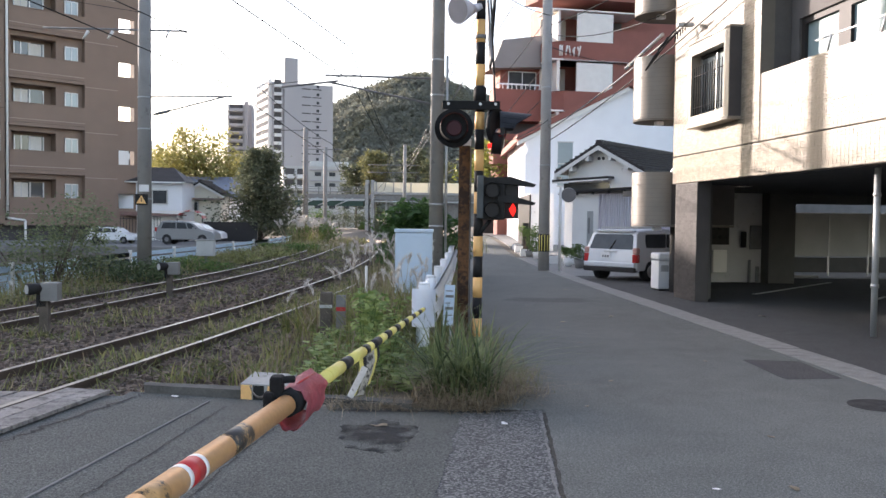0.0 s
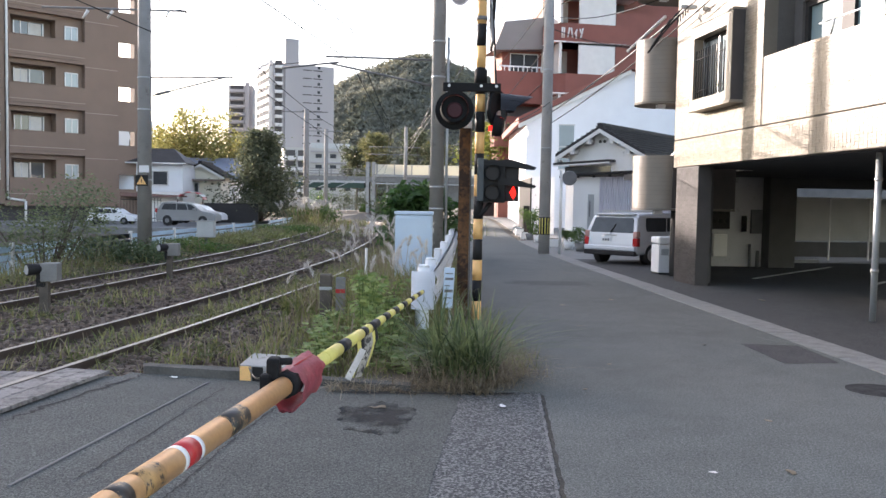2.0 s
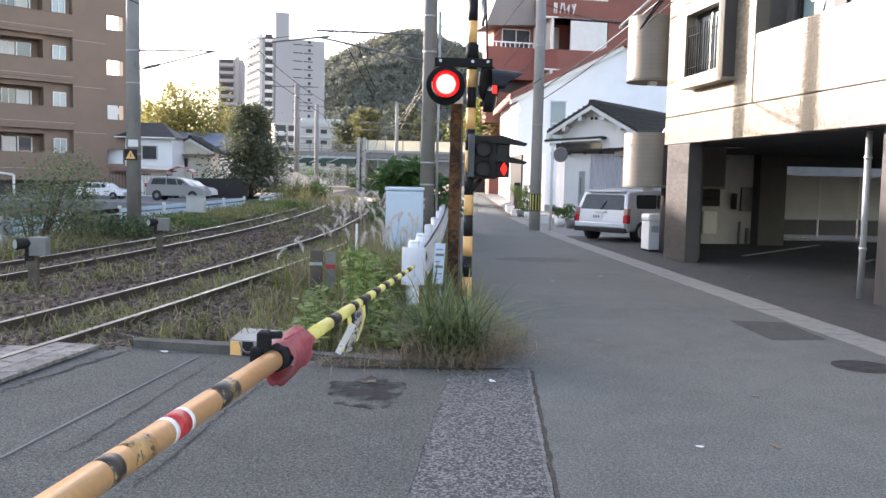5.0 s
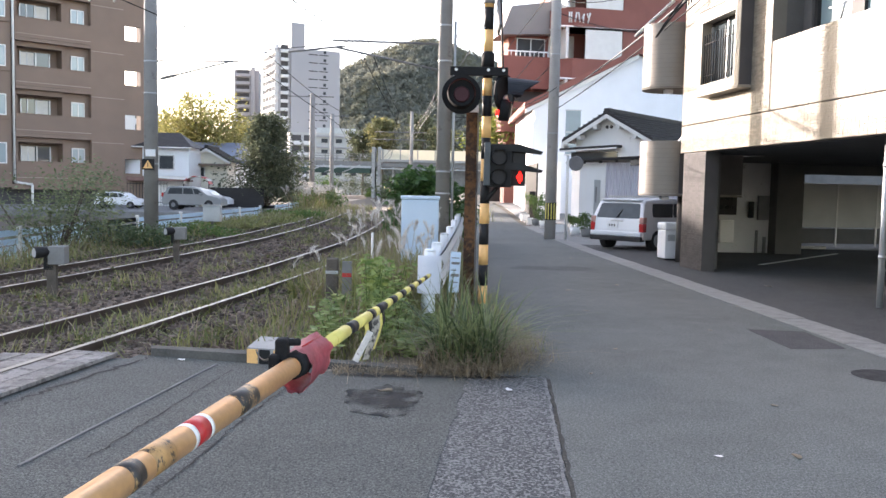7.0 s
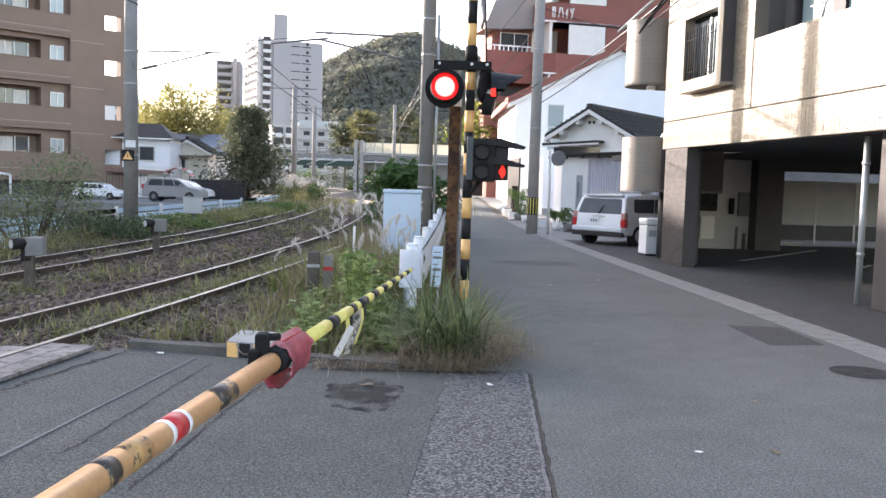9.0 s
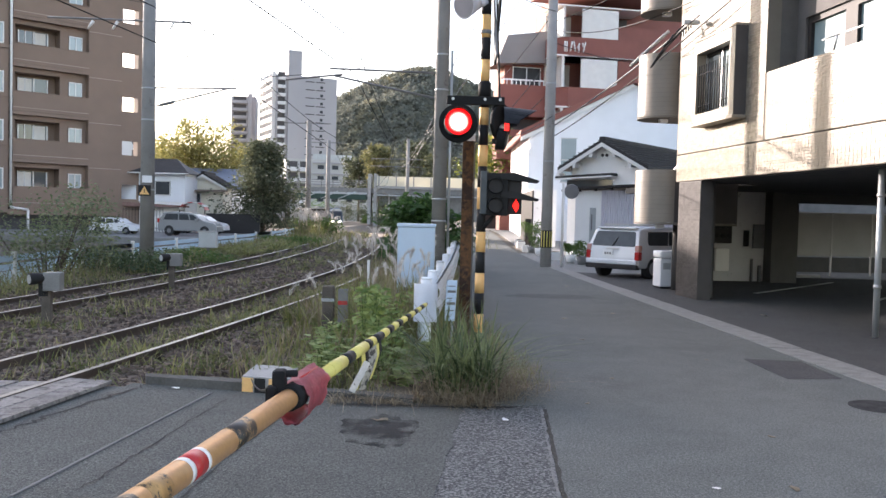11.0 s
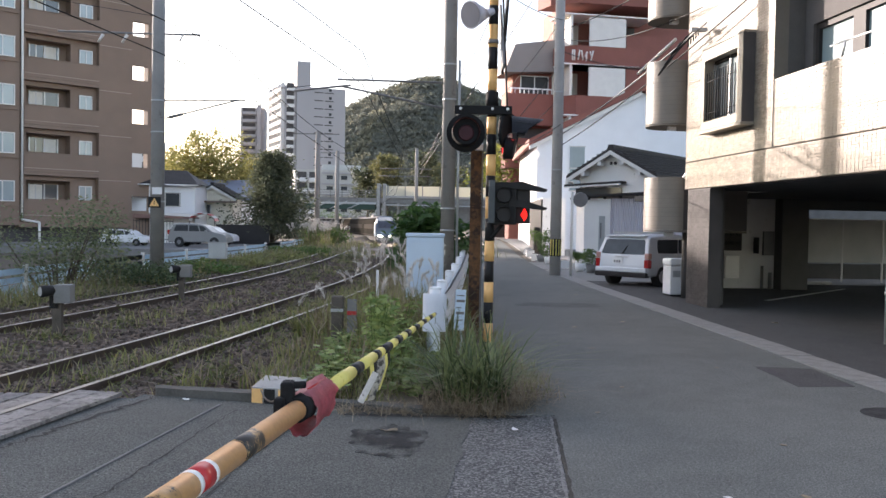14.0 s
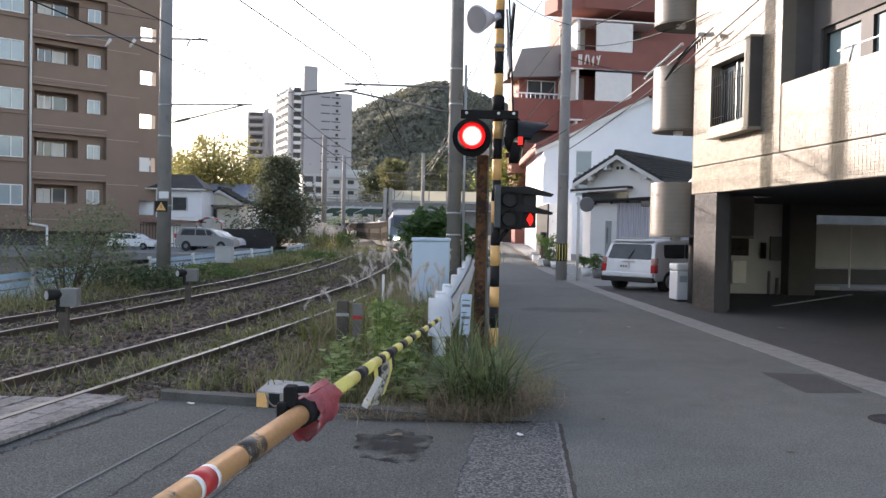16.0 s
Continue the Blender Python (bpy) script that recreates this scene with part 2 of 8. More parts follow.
TYRE = mat("tyre", (0.02, 0.02, 0.021), 0.85, 0.2, 8, 0.2)
TAIL_RED = mat("tail_lamp", (0.42, 0.02, 0.02), 0.2, 0.1, 8, 0.0, coat=0.5)
WHITE_PLASTIC = mat("white_plastic", (0.72, 0.73, 0.74), 0.4, 0.05, 3, 0.02)
STEEL_BLUE = mat("blue_train_paint", (0.10, 0.15, 0.21), 0.5, 0.08, 1, 0.0)
# base darkened to stand for the shade on the train's side
TRAIN_SIDE = mat("shade_dark_train_side", (0.030, 0.028, 0.025), 1.0, 0.35, 0.5, 0.0)
TRAIN_SIDE.node_tree.nodes["Principled BSDF"].inputs["Specular IOR Level"].default_value = 0.0
TRAIN_STRIPE = mat("train_stripe", (0.06, 0.055, 0.05), 1.0, 0.15, 0.8, 0.0)
TRAIN_STRIPE.node_tree.nodes["Principled BSDF"].inputs["Specular IOR Level"].default_value = 0.0
TRAIN_ROOF = mat("train_roof", (0.16, 0.155, 0.15), 0.9, 0.3, 0.5, 0.0)
TRAIN_BROW = mat("train_brow", (0.80, 0.81, 0.82), 0.5, 0.05, 1, 0.0)
GREEN_STEEL = mat("green_girder", (0.02, 0.055, 0.042), 0.6, 0.15, 1, 0.05)
BLUE_FENCE = mat("pale_blue_fence", (0.50, 0.64, 0.74), 0.5, 0.08, 1.5, 0.03)
PANEL_GLOW = leafy("translucent_panels", (0.72, 0.68, 0.56), (0.78, 0.74, 0.62))
LEAF_OLIVE = leafy("olive_yellow_leaves", (0.12, 0.125, 0.055), (0.23, 0.22, 0.10))
BARK = mat("bark", (0.10, 0.08, 0.06), 0.9, 0.3, 8, 0.6, 50)
LEAF_DARK = leafy("dark_leaves", (0.065, 0.078, 0.046), (0.17, 0.185, 0.11))
# hill colours are lightened and greyed to stand for distance haze
HAZED_HILL = mat("hazed_hill_woods", (0.105, 0.102, 0.076), 0.95, 0.6, 0.06, 1.0, 1.2, stain=(0.15, 0.13, 0.05), amount=0.12)
HAZED_LEAVES = leafy("hazed_hill_leaves", (0.175, 0.182, 0.152), (0.22, 0.23, 0.19), 0.95)
HAZED_OLIVE = leafy("hazed_hill_olive_leaves", (0.20, 0.20, 0.145), (0.25, 0.245, 0.175), 0.95)
LEAF_YELLOW = leafy("yellow_leaves", (0.22, 0.215, 0.06), (0.38, 0.35, 0.14))
LEAF_LOW = leafy("low_weed_leaves", (0.055, 0.065, 0.025), (0.16, 0.155, 0.065))
LEAF_GREEN = leafy("green_weeds", (0.05, 0.11, 0.025), (0.14, 0.21, 0.05))
LEAF_BRIGHT = leafy("bright_leaves", (0.13, 0.21, 0.06), (0.32, 0.39, 0.14))
GRASS = leafy("grass_blades", (0.11, 0.14, 0.04), (0.30, 0.29, 0.11))
GRASS_DRY = leafy("dry_grass", (0.15, 0.115, 0.075), (0.36, 0.30, 0.21))
PLUME = leafy("silver_plumes", (0.52, 0.49, 0.45), (0.74, 0.71, 0.67), 0.9)
PAINT_WHITE = mat("road_white", (0.52, 0.52, 0.50), 0.85, 0.2, 6, 0.3, 60, stain=(0.2, 0.2, 0.2), amount=0.3)
LAMP_CORE = glow("lit_lamp_core", (1.0, 0.50, 0.42), 7.0)
LAMP_MID = glow("lit_lamp_mid", (1.0, 0.12, 0.10), 1.6)
LAMP_RED = glow("lit_lamp_red", (1.0, 0.002, 0.002), 0.42)
LAMP_SPOT = glow("small_red_light", (1.0, 0.015, 0.008), 0.7)
LAMP_DARK = mat("unlit_red_lens", (0.045, 0.010, 0.014), 0.75, 0.2, 8, 0.05)
HEADLIGHT = glow("headlight", (1.0, 0.93, 0.78), 25.0)

for m_ in (TILE_GREY, ROOF_TILE, FRAME_DARK, BLACK_MATT, BLACK, GLASS_TEAL, FAR_GLASS):
    m_.node_tree.nodes["Principled BSDF"].inputs["Specular IOR Level"].default_value = 0.15

# ---- mesh helpers ----


def part(name, bm, material, parent=None, label="", smooth=False):
    me = bpy.data.meshes.new(name)
    bm.normal_update()
    bm.to_mesh(me)
    bm.free()
    for m in material if isinstance(material, (list, tuple)) else (material,):
        me.materials.append(m)
    if smooth:
        me.shade_smooth()
    ob = new(name, me)
    if parent:
        ob.parent = parent
    if label:
        ob["label"] = label
    return ob


def thing(name, m, label, category, group="", kind=""):
    ob = new(name)
    ob.empty_display_size = 0.1
    ob.matrix_world = m
    return tagged(ob, label, category, group, kind)


def box(bm, x0, x1, y0, y1, z0, z1, mi=0, bevel=0.0):
    r = bmesh.ops.create_cube(bm, size=1.0, matrix=Matrix.Translation(((x0 + x1) / 2, (y0 + y1) / 2, (z0 + z1) / 2))
                              @ Matrix.Diagonal((abs(x1 - x0), abs(y1 - y0), abs(z1 - z0), 1)))
    fs = {f for v in r["verts"] for f in v.link_faces}
    for f in fs:
        f.material_index = mi
    if bevel:
        es = {e for f in fs for e in f.edges}
        bmesh.ops.bevel(bm, geom=list(es), offset=bevel, segments=2, affect="EDGES", profile=0.5)
    return bm


def bx(*a, **k):
    return box(bmesh.new(), *a, **k)


def tube(bm, p0, p1, r0, r1=None, n=16, mi=0, caps=True):
    p0, p1 = Vector(p0), Vector(p1)
    r1 = r0 if r1 is None else r1
    d = p1 - p0
    m = Matrix.Translation((p0 + p1) / 2) @ d.to_track_quat("Z", "Y").to_matrix().to_4x4()
    r = bmesh.ops.create_cone(bm, cap_ends=caps, segments=n, radius1=r0, radius2=r1, depth=d.length, matrix=m)
    for f in {f for v in r["verts"] for f in v.link_faces}:
        f.material_index = mi
        f.smooth = len(f.verts) == 4
    return bm


def tb(*a, **k):
    return tube(bmesh.new(), *a, **k)


def prism(bm, poly, z0, z1, mi=0):
    lo = [bm.verts.new((x, y, z0)) for x, y in poly]
    hi = [bm.verts.new((x, y, z1)) for x, y in poly]
    n = len(poly)
    fs = [bm.faces.new(hi), bm.faces.new(lo[::-1])]
    fs += [bm.faces.new((lo[i], lo[(i + 1) % n], hi[(i + 1) % n], hi[i])) for i in range(n)]
    for f in fs:
        f.material_index = mi
    bmesh.ops.recalc_face_normals(bm, faces=fs)
    return bm


def extrude_xz(bm, poly, y0, y1, mi=0):
    """A profile in x and z, drawn out along y."""
    a = [bm.verts.new((x, y0, z)) for x, z in poly]
    b = [bm.verts.new((x, y1, z)) for x, z in poly]
    n = len(poly)
    fs = [bm.faces.new(a), bm.faces.new(b[::-1])]
    fs += [bm.faces.new((a[i], b[i], b[(i + 1) % n], a[(i + 1) % n])) for i in range(n)]
    for f in fs:
        f.material_index = mi
    bmesh.ops.recalc_face_normals(bm, faces=fs)
    return bm


def wall_holes(bm, x0, x1, z0, z1, y0, y1, holes, mi=0):
    """A wall slab between y0 and y1 with rectangular holes (x0, x1, z0, z1) that go through it."""
    xs = sorted({x0, x1, *[h[0] for h in holes], *[h[1] for h in holes]})
    zs = sorted({z0, z1, *[h[2] for h in holes], *[h[3] for h in holes]})
    for j in range(len(zs) - 1):
        run = None
        for i in range(len(xs) - 1):
            cx, cz = (xs[i] + xs[i + 1]) / 2, (zs[j] + zs[j + 1]) / 2
            solid = not any(h[0] < cx < h[1] and h[2] < cz < h[3] for h in holes)
            if solid and run is None:
                run = xs[i]
            if run is not None and (not solid or i == len(xs) - 2):
                box(bm, run, xs[i + 1] if solid else xs[i], y0, y1, zs[j], zs[j + 1], mi)
                run = None
    return bm


def joined(name, verts, faces, material, parent=None, label="", category="", kind="stuff"):
    me = bpy.data.meshes.new(name)
    me.from_pydata(verts, [], faces)
    for m in material if isinstance(material, (list, tuple)) else (material,):
        me.materials.append(m)
    ob = new(name, me)
    if parent:
        ob.parent = parent
    return tagged(ob, label, category, "", kind)


def wire(bm, p0, p1, r=0.012, sag=0.0, n=12, mi=0, pts=None):
    """One swept cable, sagging between two points or along given ones."""
    p0, p1 = Vector(p0), Vector(p1)
    pts = pts or [p0.lerp(p1, i / n) - Vector((0, 0, sag * 4 * (i / n) * (1 - i / n))) for i in range(n + 1)]
    rings = []
    for i, c in enumerate(pts):
        d = (pts[min(i + 1, len(pts) - 1)] - pts[max(i - 1, 0)]).normalized()
        u = d.orthogonal().normalized() if i == 0 else (u - d * u.dot(d)).normalized()
        w = d.cross(u)
        rings.append([bm.verts.new(c + (u * math.cos(1.2566 * k) + w * math.sin(1.2566 * k)) * r) for k in range(5)])
    for a, b in zip(rings, rings[1:]):
        for k in range(5):
            f = bm.faces.new((a[k], a[(k + 1) % 5], b[(k + 1) % 5], b[k]))
            f.smooth, f.material_index = True, mi
    return bm


def sstep(a, b, x):
    t = min(1, max(0, (x - a) / (b - a)))
    return t * t * (3 - 2 * t)


# ---- the line of the tracks ----
TRACK_KNOTS = [(-12, -7.2), (0, -5.25), (8.5, -3.9), (12.7, -3.3), (17, -2.8), (26, -2.2), (40, -2.25), (62, -3.3), (75, -4.3),
               (92, -5.75), (110, -7.95), (127, -10.75), (140, -13.5), (160, -18.7), (180, -26), (210, -42), (300, -108), (420, -200), (520, -277), (620, -354)]


def track_x(y, off=0.0):
    k = TRACK_KNOTS
    i = max(1, min(len(k) - 3, sum(1 for a, _ in k if a <= y) - 1))
    (y0, a), (y1, b), (y2, c), (y3, d) = k[i - 1], k[i], k[i + 1], k[i + 2]
    if y < k[1][0]:
        (y0, a), (y1, b), (y2, c), (y3, d) = (-24, -9.2), k[0], k[1], k[2]
    t = (y - y1) / (y2 - y1)
    m1 = (c - a) / (y2 - y0) * (y2 - y1)
    m2 = (d - b) / (y3 - y1) * (y2 - y1)
    x = (2 * t**3 - 3 * t**2 + 1) * b + (t**3 - 2 * t**2 + t) * m1 + (-2 * t**3 + 3 * t**2) * c + (t**3 - t**2) * m2
    return x + off


def track_z(y):
    return -1.15 * sstep(42, 125, y)


def track_dir(y):
    return Vector((track_x(y + 0.5) - track_x(y - 0.5), 1.0, track_z(y + 0.5) - track_z(y - 0.5))).normalized()


def road_z(y):
    return 0.62 * sstep(38, 64, y)

# ---- ground, road, tracks ----


def ground():
    xs = [-4000, -900, -300, -120, -60, -40, -30, -22, -16, -12, -10, -8.5, -1.6, -0.8, 0.4, 1.5, 3, 6, 10, 16, 30, 60, 120, 300, 900, 4000]
    ys = [-4000, -900, -200, -60, -30, -14, -6, 0, 6, 8, 12, 18, 24, 30, 36, 42, 50, 58, 66, 74, 84, 96, 110, 126, 150, 190, 260, 400, 900, 4000]
    verts, faces = [], []
    for y in ys:
        for x in xs:
            low = track_z(y) - 0.26
            side = road_z(y) - 0.06
            t = sstep(-0.8, 1.5, x)
            z = low * (1 - t) + side * t
            if x < -8.5:
                u = sstep(-8.5, -12, x) if x > -12 else 1.0
                z = low * (1 - u) + (-0.30 if y < 40 else -0.35) * u
            if abs(x) > 100 or y > 200:
                z = -1.5
            verts.append((x, y, z))
    w = len(xs)
    for j in range(len(ys) - 1):
        for i in range(w - 1):
            a = j * w + i
            faces.append((a, a + 1, a + 1 + w, a + w))
    ob = joined("ground", verts, faces, SOIL, None, "bare brown soil round the railway line", "ground", "structure")
    return ob


ground()


def strip(name, left, right, ys, zf, material, label, category, depth=0.3):
    """A slab whose edges follow two lines across y."""
    verts, faces = [], []
    for y in ys:
        for k, x in enumerate((left(y), right(y))):
            verts += [(x, y, zf(y)), (x, y, zf(y) - depth)]
    for i in range(len(ys) - 1):
        a, b = i * 4, i * 4 + 4
        faces += [(a, a + 2, b + 2, b), (a + 1, b + 1, b + 3, a + 3), (a, b, b + 1, a + 1), (a + 2, a + 3, b + 3, b + 2)]
    faces += [(0, 1, 3, 2)]
    n = len(ys) * 4 - 4
    faces += [(n, n + 2, n + 3, n + 1)]
    return joined(name, verts, faces, material, None, label, category, "structure")


def verge_edge(y):
    """The verge's ragged edge on the lane."""
    x = float(np.interp(y, [7.2, 7.5, 8.05, 8.8, 10.3, 12.3, 14, 20], [0.42, 0.66, 0.93, 1.0, 0.90, 0.80, 0.72, 0.70]))
    return x + 0.35 * sstep(20, 60, y) * 4 + 0.07 * noise.noise((y * 2.1, 0, 3))


def kerb_x(y):
    return 4.46 - 0.045 * (y - 6) + 1.35 * sstep(22, 60, y)


YS = [7.3, 8, 9, 10, 12, 14, 16, 18, 20, 22, 24, 27, 30, 34, 38, 42, 46, 50, 54, 58, 62, 66, 70, 76]
strip("road", lambda y: verge_edge(y) - 0.15, kerb_x, YS, road_z, ASPHALT, "worn grey asphalt lane running uphill between houses", "road")


def joint_x(y):
    """The joint between the lane and the coarse strip."""
    return 0.91 - 0.0745 * (7.16 - y)


def strip_x(y):
    """The worn left edge of the coarse strip."""
    return 0.205 - 0.0985 * (7.0 - y) + 0.035 * noise.noise((y * 3.1, 1, 0)) + 0.018 * noise.noise((y * 11, 1, 5))


EDGE_YS = [7.5 - 0.06 * i for i in range(92)]
bm = bmesh.new()
prism(bm, [(joint_x(y) + 0.006 * noise.noise((y * 9, 0, 0)), y) for y in [7.3] + EDGE_YS[4:]] + [(-0.07, -6), (30, -6), (30, 5.5), (4.48, 5.5), (4.40, 7.3)], -0.3, 0.0)
tagged(part("road_junction", bm, ASPHALT), "plain grey asphalt at the mouth of the lane", "road", kind="structure")
bm = bmesh.new()
prism(bm, [(0.99, 7.62), (0.93, 7.3), (0.70, 4.6), (0.5, 2.0), (-0.1, -6), (-1.2, -6), (-0.4, 2.0), (-0.15, 4.6), (0.05, 7.3), (0.05, 7.62)], -0.3, -0.006)
tagged(part("road_patch", bm, ASPHALT_ROUGH), "coarse speckled grey asphalt strip beside the crossing", "road", kind="structure")
bm = bmesh.new()
prism(bm, [(strip_x(y), y) for y in EDGE_YS] + [(-1.05, -6), (-5.3, -6), (-3.75, 2.0), (-3.0, 6.4), (-2.75, 7.85), (-1.0, 7.4)], -0.3, -0.002)
tagged(part("crossing_deck", bm, ASPHALT_DECK), "dark patched asphalt of the level crossing", "road", kind="structure")
bm = bmesh.new()
prism(bm, [(-9.5, 1), (-2.9, 1), (-2.55, 7.82), (-8.2, 7.5)], -0.3, -0.03)
tagged(part("crossing_bed", bm, ASPHALT_DECK), "dark asphalt between the rails on the crossing", "road", kind="structure")
# dirt-filled seam between the slabs, with a pale worn lip
SEAM_DIRT = mat("seam_dirt", (0.045, 0.042, 0.036), 0.95, 0.5, 14, 0.6, 60, stain=(0.14, 0.13, 0.10), amount=0.3)
LIP = mat("worn_lip", (0.20, 0.20, 0.195), 0.9, 0.35, 12, 0.3, 50, stain=(0.09, 0.09, 0.09), amount=0.45)
for nm, m_, o0, wid, top, lab in (("seam", SEAM_DIRT, 0.0, 0.026, 0.002, "dirt-filled joint in the asphalt"), ("seam_lip", LIP, -0.03, 0.022, 0.0, "pale worn lip of the coarse strip")):
    bm = bmesh.new()
    rows = [(joint_x(y) + o0 - wid / 2 + 0.014 * noise.noise((y * 6, o0 * 50, 1)) - 0.006, joint_x(y) + o0 + wid / 2 + 0.014 * noise.noise((y * 6, o0 * 50 + 4, 2)) - 0.006, y) for y in [7.16 - 0.05 * i for i in range(110)]]
    prism(bm, [(a, y) for a, b, y in rows] + [(b, y) for a, b, y in reversed(rows)], -0.02, top)
    tagged(part(nm, bm, m_), lab, "joint", kind="structure")
# the gutter: a row of concrete blocks
strip("kerb_bed", lambda y: kerb_x(y) + 0.002, lambda y: kerb_x(y) + 0.46, [5.5, 7.3] + YS[1:15], lambda y: road_z(y) - 0.012, CONCRETE_DARK,
      "dark joints under the concrete gutter blocks", "kerb")
strip("lot", lambda y: kerb_x(y) + 0.46, lambda y: 30, [5.5, 7.3] + YS[1:11] + [25.5], lambda y: -0.004, ASPHALT_LOT, "dark asphalt forecourt of the apartment building", "forecourt")
strip("side_ground", lambda y: kerb_x(y) + 0.46, lambda y: 30, [25.5, 30, 34, 38, 42, 50, 58, 66, 76], lambda y: road_z(y) - 0.02, CONCRETE_DARK, "old grey concrete beside the houses", "pavement")


def track(off, group):
    th = thing("railway_track", pose(0, 0, 0), "rusty railway track on stony, weed-grown ballast", "railway track", "tracks", "structure")
    ys = [-10 + 1.5 * i for i in range(120)]
    for side in (-0.5335, 0.5335):
        for nm, prof, material in (("rail", [(-0.06, -0.15), (0.06, -0.15), (0.06, -0.135), (0.012, -0.12), (0.012, -0.035), (0.032, -0.03), (0.032, -0.004),
                                           (-0.032, -0.004), (-0.032, -0.03), (-0.012, -0.035), (-0.012, -0.12), (-0.06, -0.135)], RAIL_RUST),
                                   ("rail_head", [(-0.030, -0.005), (0.030, -0.005), (0.028, 0.0), (-0.028, 0.0)], RAIL_TOP)):
            v, f = [], []
            n = len(prof)
            for y in ys:
                d = track_dir(y)
                nx, ny = d.y, -d.x
                for px, pz in prof:
                    o = off + side + px
                    v.append((track_x(y) + nx * o, y + ny * o, track_z(y) + pz + 0.012))
            for i in range(len(ys) - 1):
                for k in range(n):
                    f.append((i * n + k, i * n + (k + 1) % n, (i + 1) * n + (k + 1) % n, (i + 1) * n + k))
            joined(nm, v, f, material, th, kind="")
    bm = bmesh.new()
    box(bm, -1.0, 1.0, -0.11, 0.11, -0.26, -0.125)
    me = bpy.data.meshes.new("sleeper")
    bm.to_mesh(me)
    bm.free()
    me.materials.append(SLEEPER)
    y = 8.4
    while y < 75:
        ob = new("sleeper", me)
        ob.parent = th
        d = track_dir(y)
        ob.matrix_basis = Matrix.Translation((track_x(y) + d.y * off, y - d.x * off, track_z(y))) @ pose(0, 0, 0, 0, 0, math.degrees(math.atan2(-d.x, d.y)))
        y += 0.62
    return th


track(0.0, "near")
track(-3.55, "far")


def ballast():
    rnd = random.Random(5)
    ys = [7.6 + 0.3 * i for i in range(110)] + [41 + 2 * i for i in range(45)]
    offs = [-5.9 + 0.28 * i for i in range(29)]
    v, f = [], []
    for y in ys:
        for o in offs:
            edge = sstep(-5.9, -5.2, o) * (1 - sstep(1.3, 1.9, o))
            z = track_z(y) - 0.165 + 0.06 * edge + 0.05 * noise.noise((o * 1.3, y * 1.3, 0)) + 0.03 * noise.noise((o * 4, y * 4, 3))
            v.append((track_x(y) + o, y, z))
    n = len(offs)
    for j in range(len(ys) - 1):
        for i in range(n - 1):
            a = j * n + i
            f.append((a, a + 1, a + 1 + n, a + n))
    joined("ballast_bed", v, f, BALLAST, None, "brown dusty ballast bed between the rails", "ballast", "structure")
    # loose stones
    v, f = [], []
    base = [(-1, -1, -1), (1, -1, -0.8), (0.9, 1, -1), (-1, 0.8, -1), (-0.7, -0.8, 0.7), (0.8, -0.6, 0.9), (0.6, 0.7, 0.6), (-0.8, 0.7, 0.9)]
    quads = [(0, 3, 2, 1), (4, 5, 6, 7), (0, 1, 5, 4), (1, 2, 6, 5), (2, 3, 7, 6), (3, 0, 4, 7)]
    for _ in range(34000):
        y = 7.9 + 34 * rnd.random() ** 1.7
        o = rnd.uniform(-5.6, 1.8)
        x = track_x(y) + o
        s = rnd.uniform(0.016, 0.042)
        a = rnd.random() * 6.28
        c, si = math.cos(a) * s, math.sin(a) * s
        z = track_z(y) - 0.10 + 0.05 * noise.noise((o * 1.3, y * 1.3, 0)) + rnd.uniform(-0.01, 0.02)
        k = len(v)
        for bx_, by_, bz_ in base:
            j = rnd.uniform(0.7, 1.2)
            v.append((x + (bx_ * c - by_ * si) * j, y + (bx_ * si + by_ * c) * j, z + bz_ * s * 0.7 * j))
        f += [tuple(k + i for i in q) for q in quads]
    joined("ballast_stones", v, f, STONE, None, "loose grey-brown ballast stones", "ballast")


ballast()

# verge between track and lane
def verge():
    ys = [7.25 + 0.45 * i for i in range(40)] + [26 + 3 * i for i in range(18)]
    v, f = [], []
    cols = 9
    for y in ys:
        xl = max(track_x(y) + 1.35, -1.6) if y > 9 else -1.6 + (9 - y) * 0.25
        xr = verge_edge(y) - 0.01
        for i in range(cols):
            x = xl + (xr - xl) * i / (cols - 1)
            e = math.sin(math.pi * i / (cols - 1)) ** 0.5
            u = i / (cols - 1)
            z = (track_z(y) - 0.16) * (1 - u) + (road_z(y) - 0.012) * u + e * (0.10 + 0.05 * noise.noise((x * 1.5, y * 1.5, 7)))
            v.append((x, y, z))
    for j in range(len(ys) - 1):
        for i in range(cols - 1):
            a = j * cols + i
            f.append((a, a + 1, a + 1 + cols, a + cols))
    joined("verge", v, f, SOIL, None, "earth verge overgrown with weeds between track and lane", "verge", "structure")


verge()

# ---- the pale-tiled apartment building on the lane ----


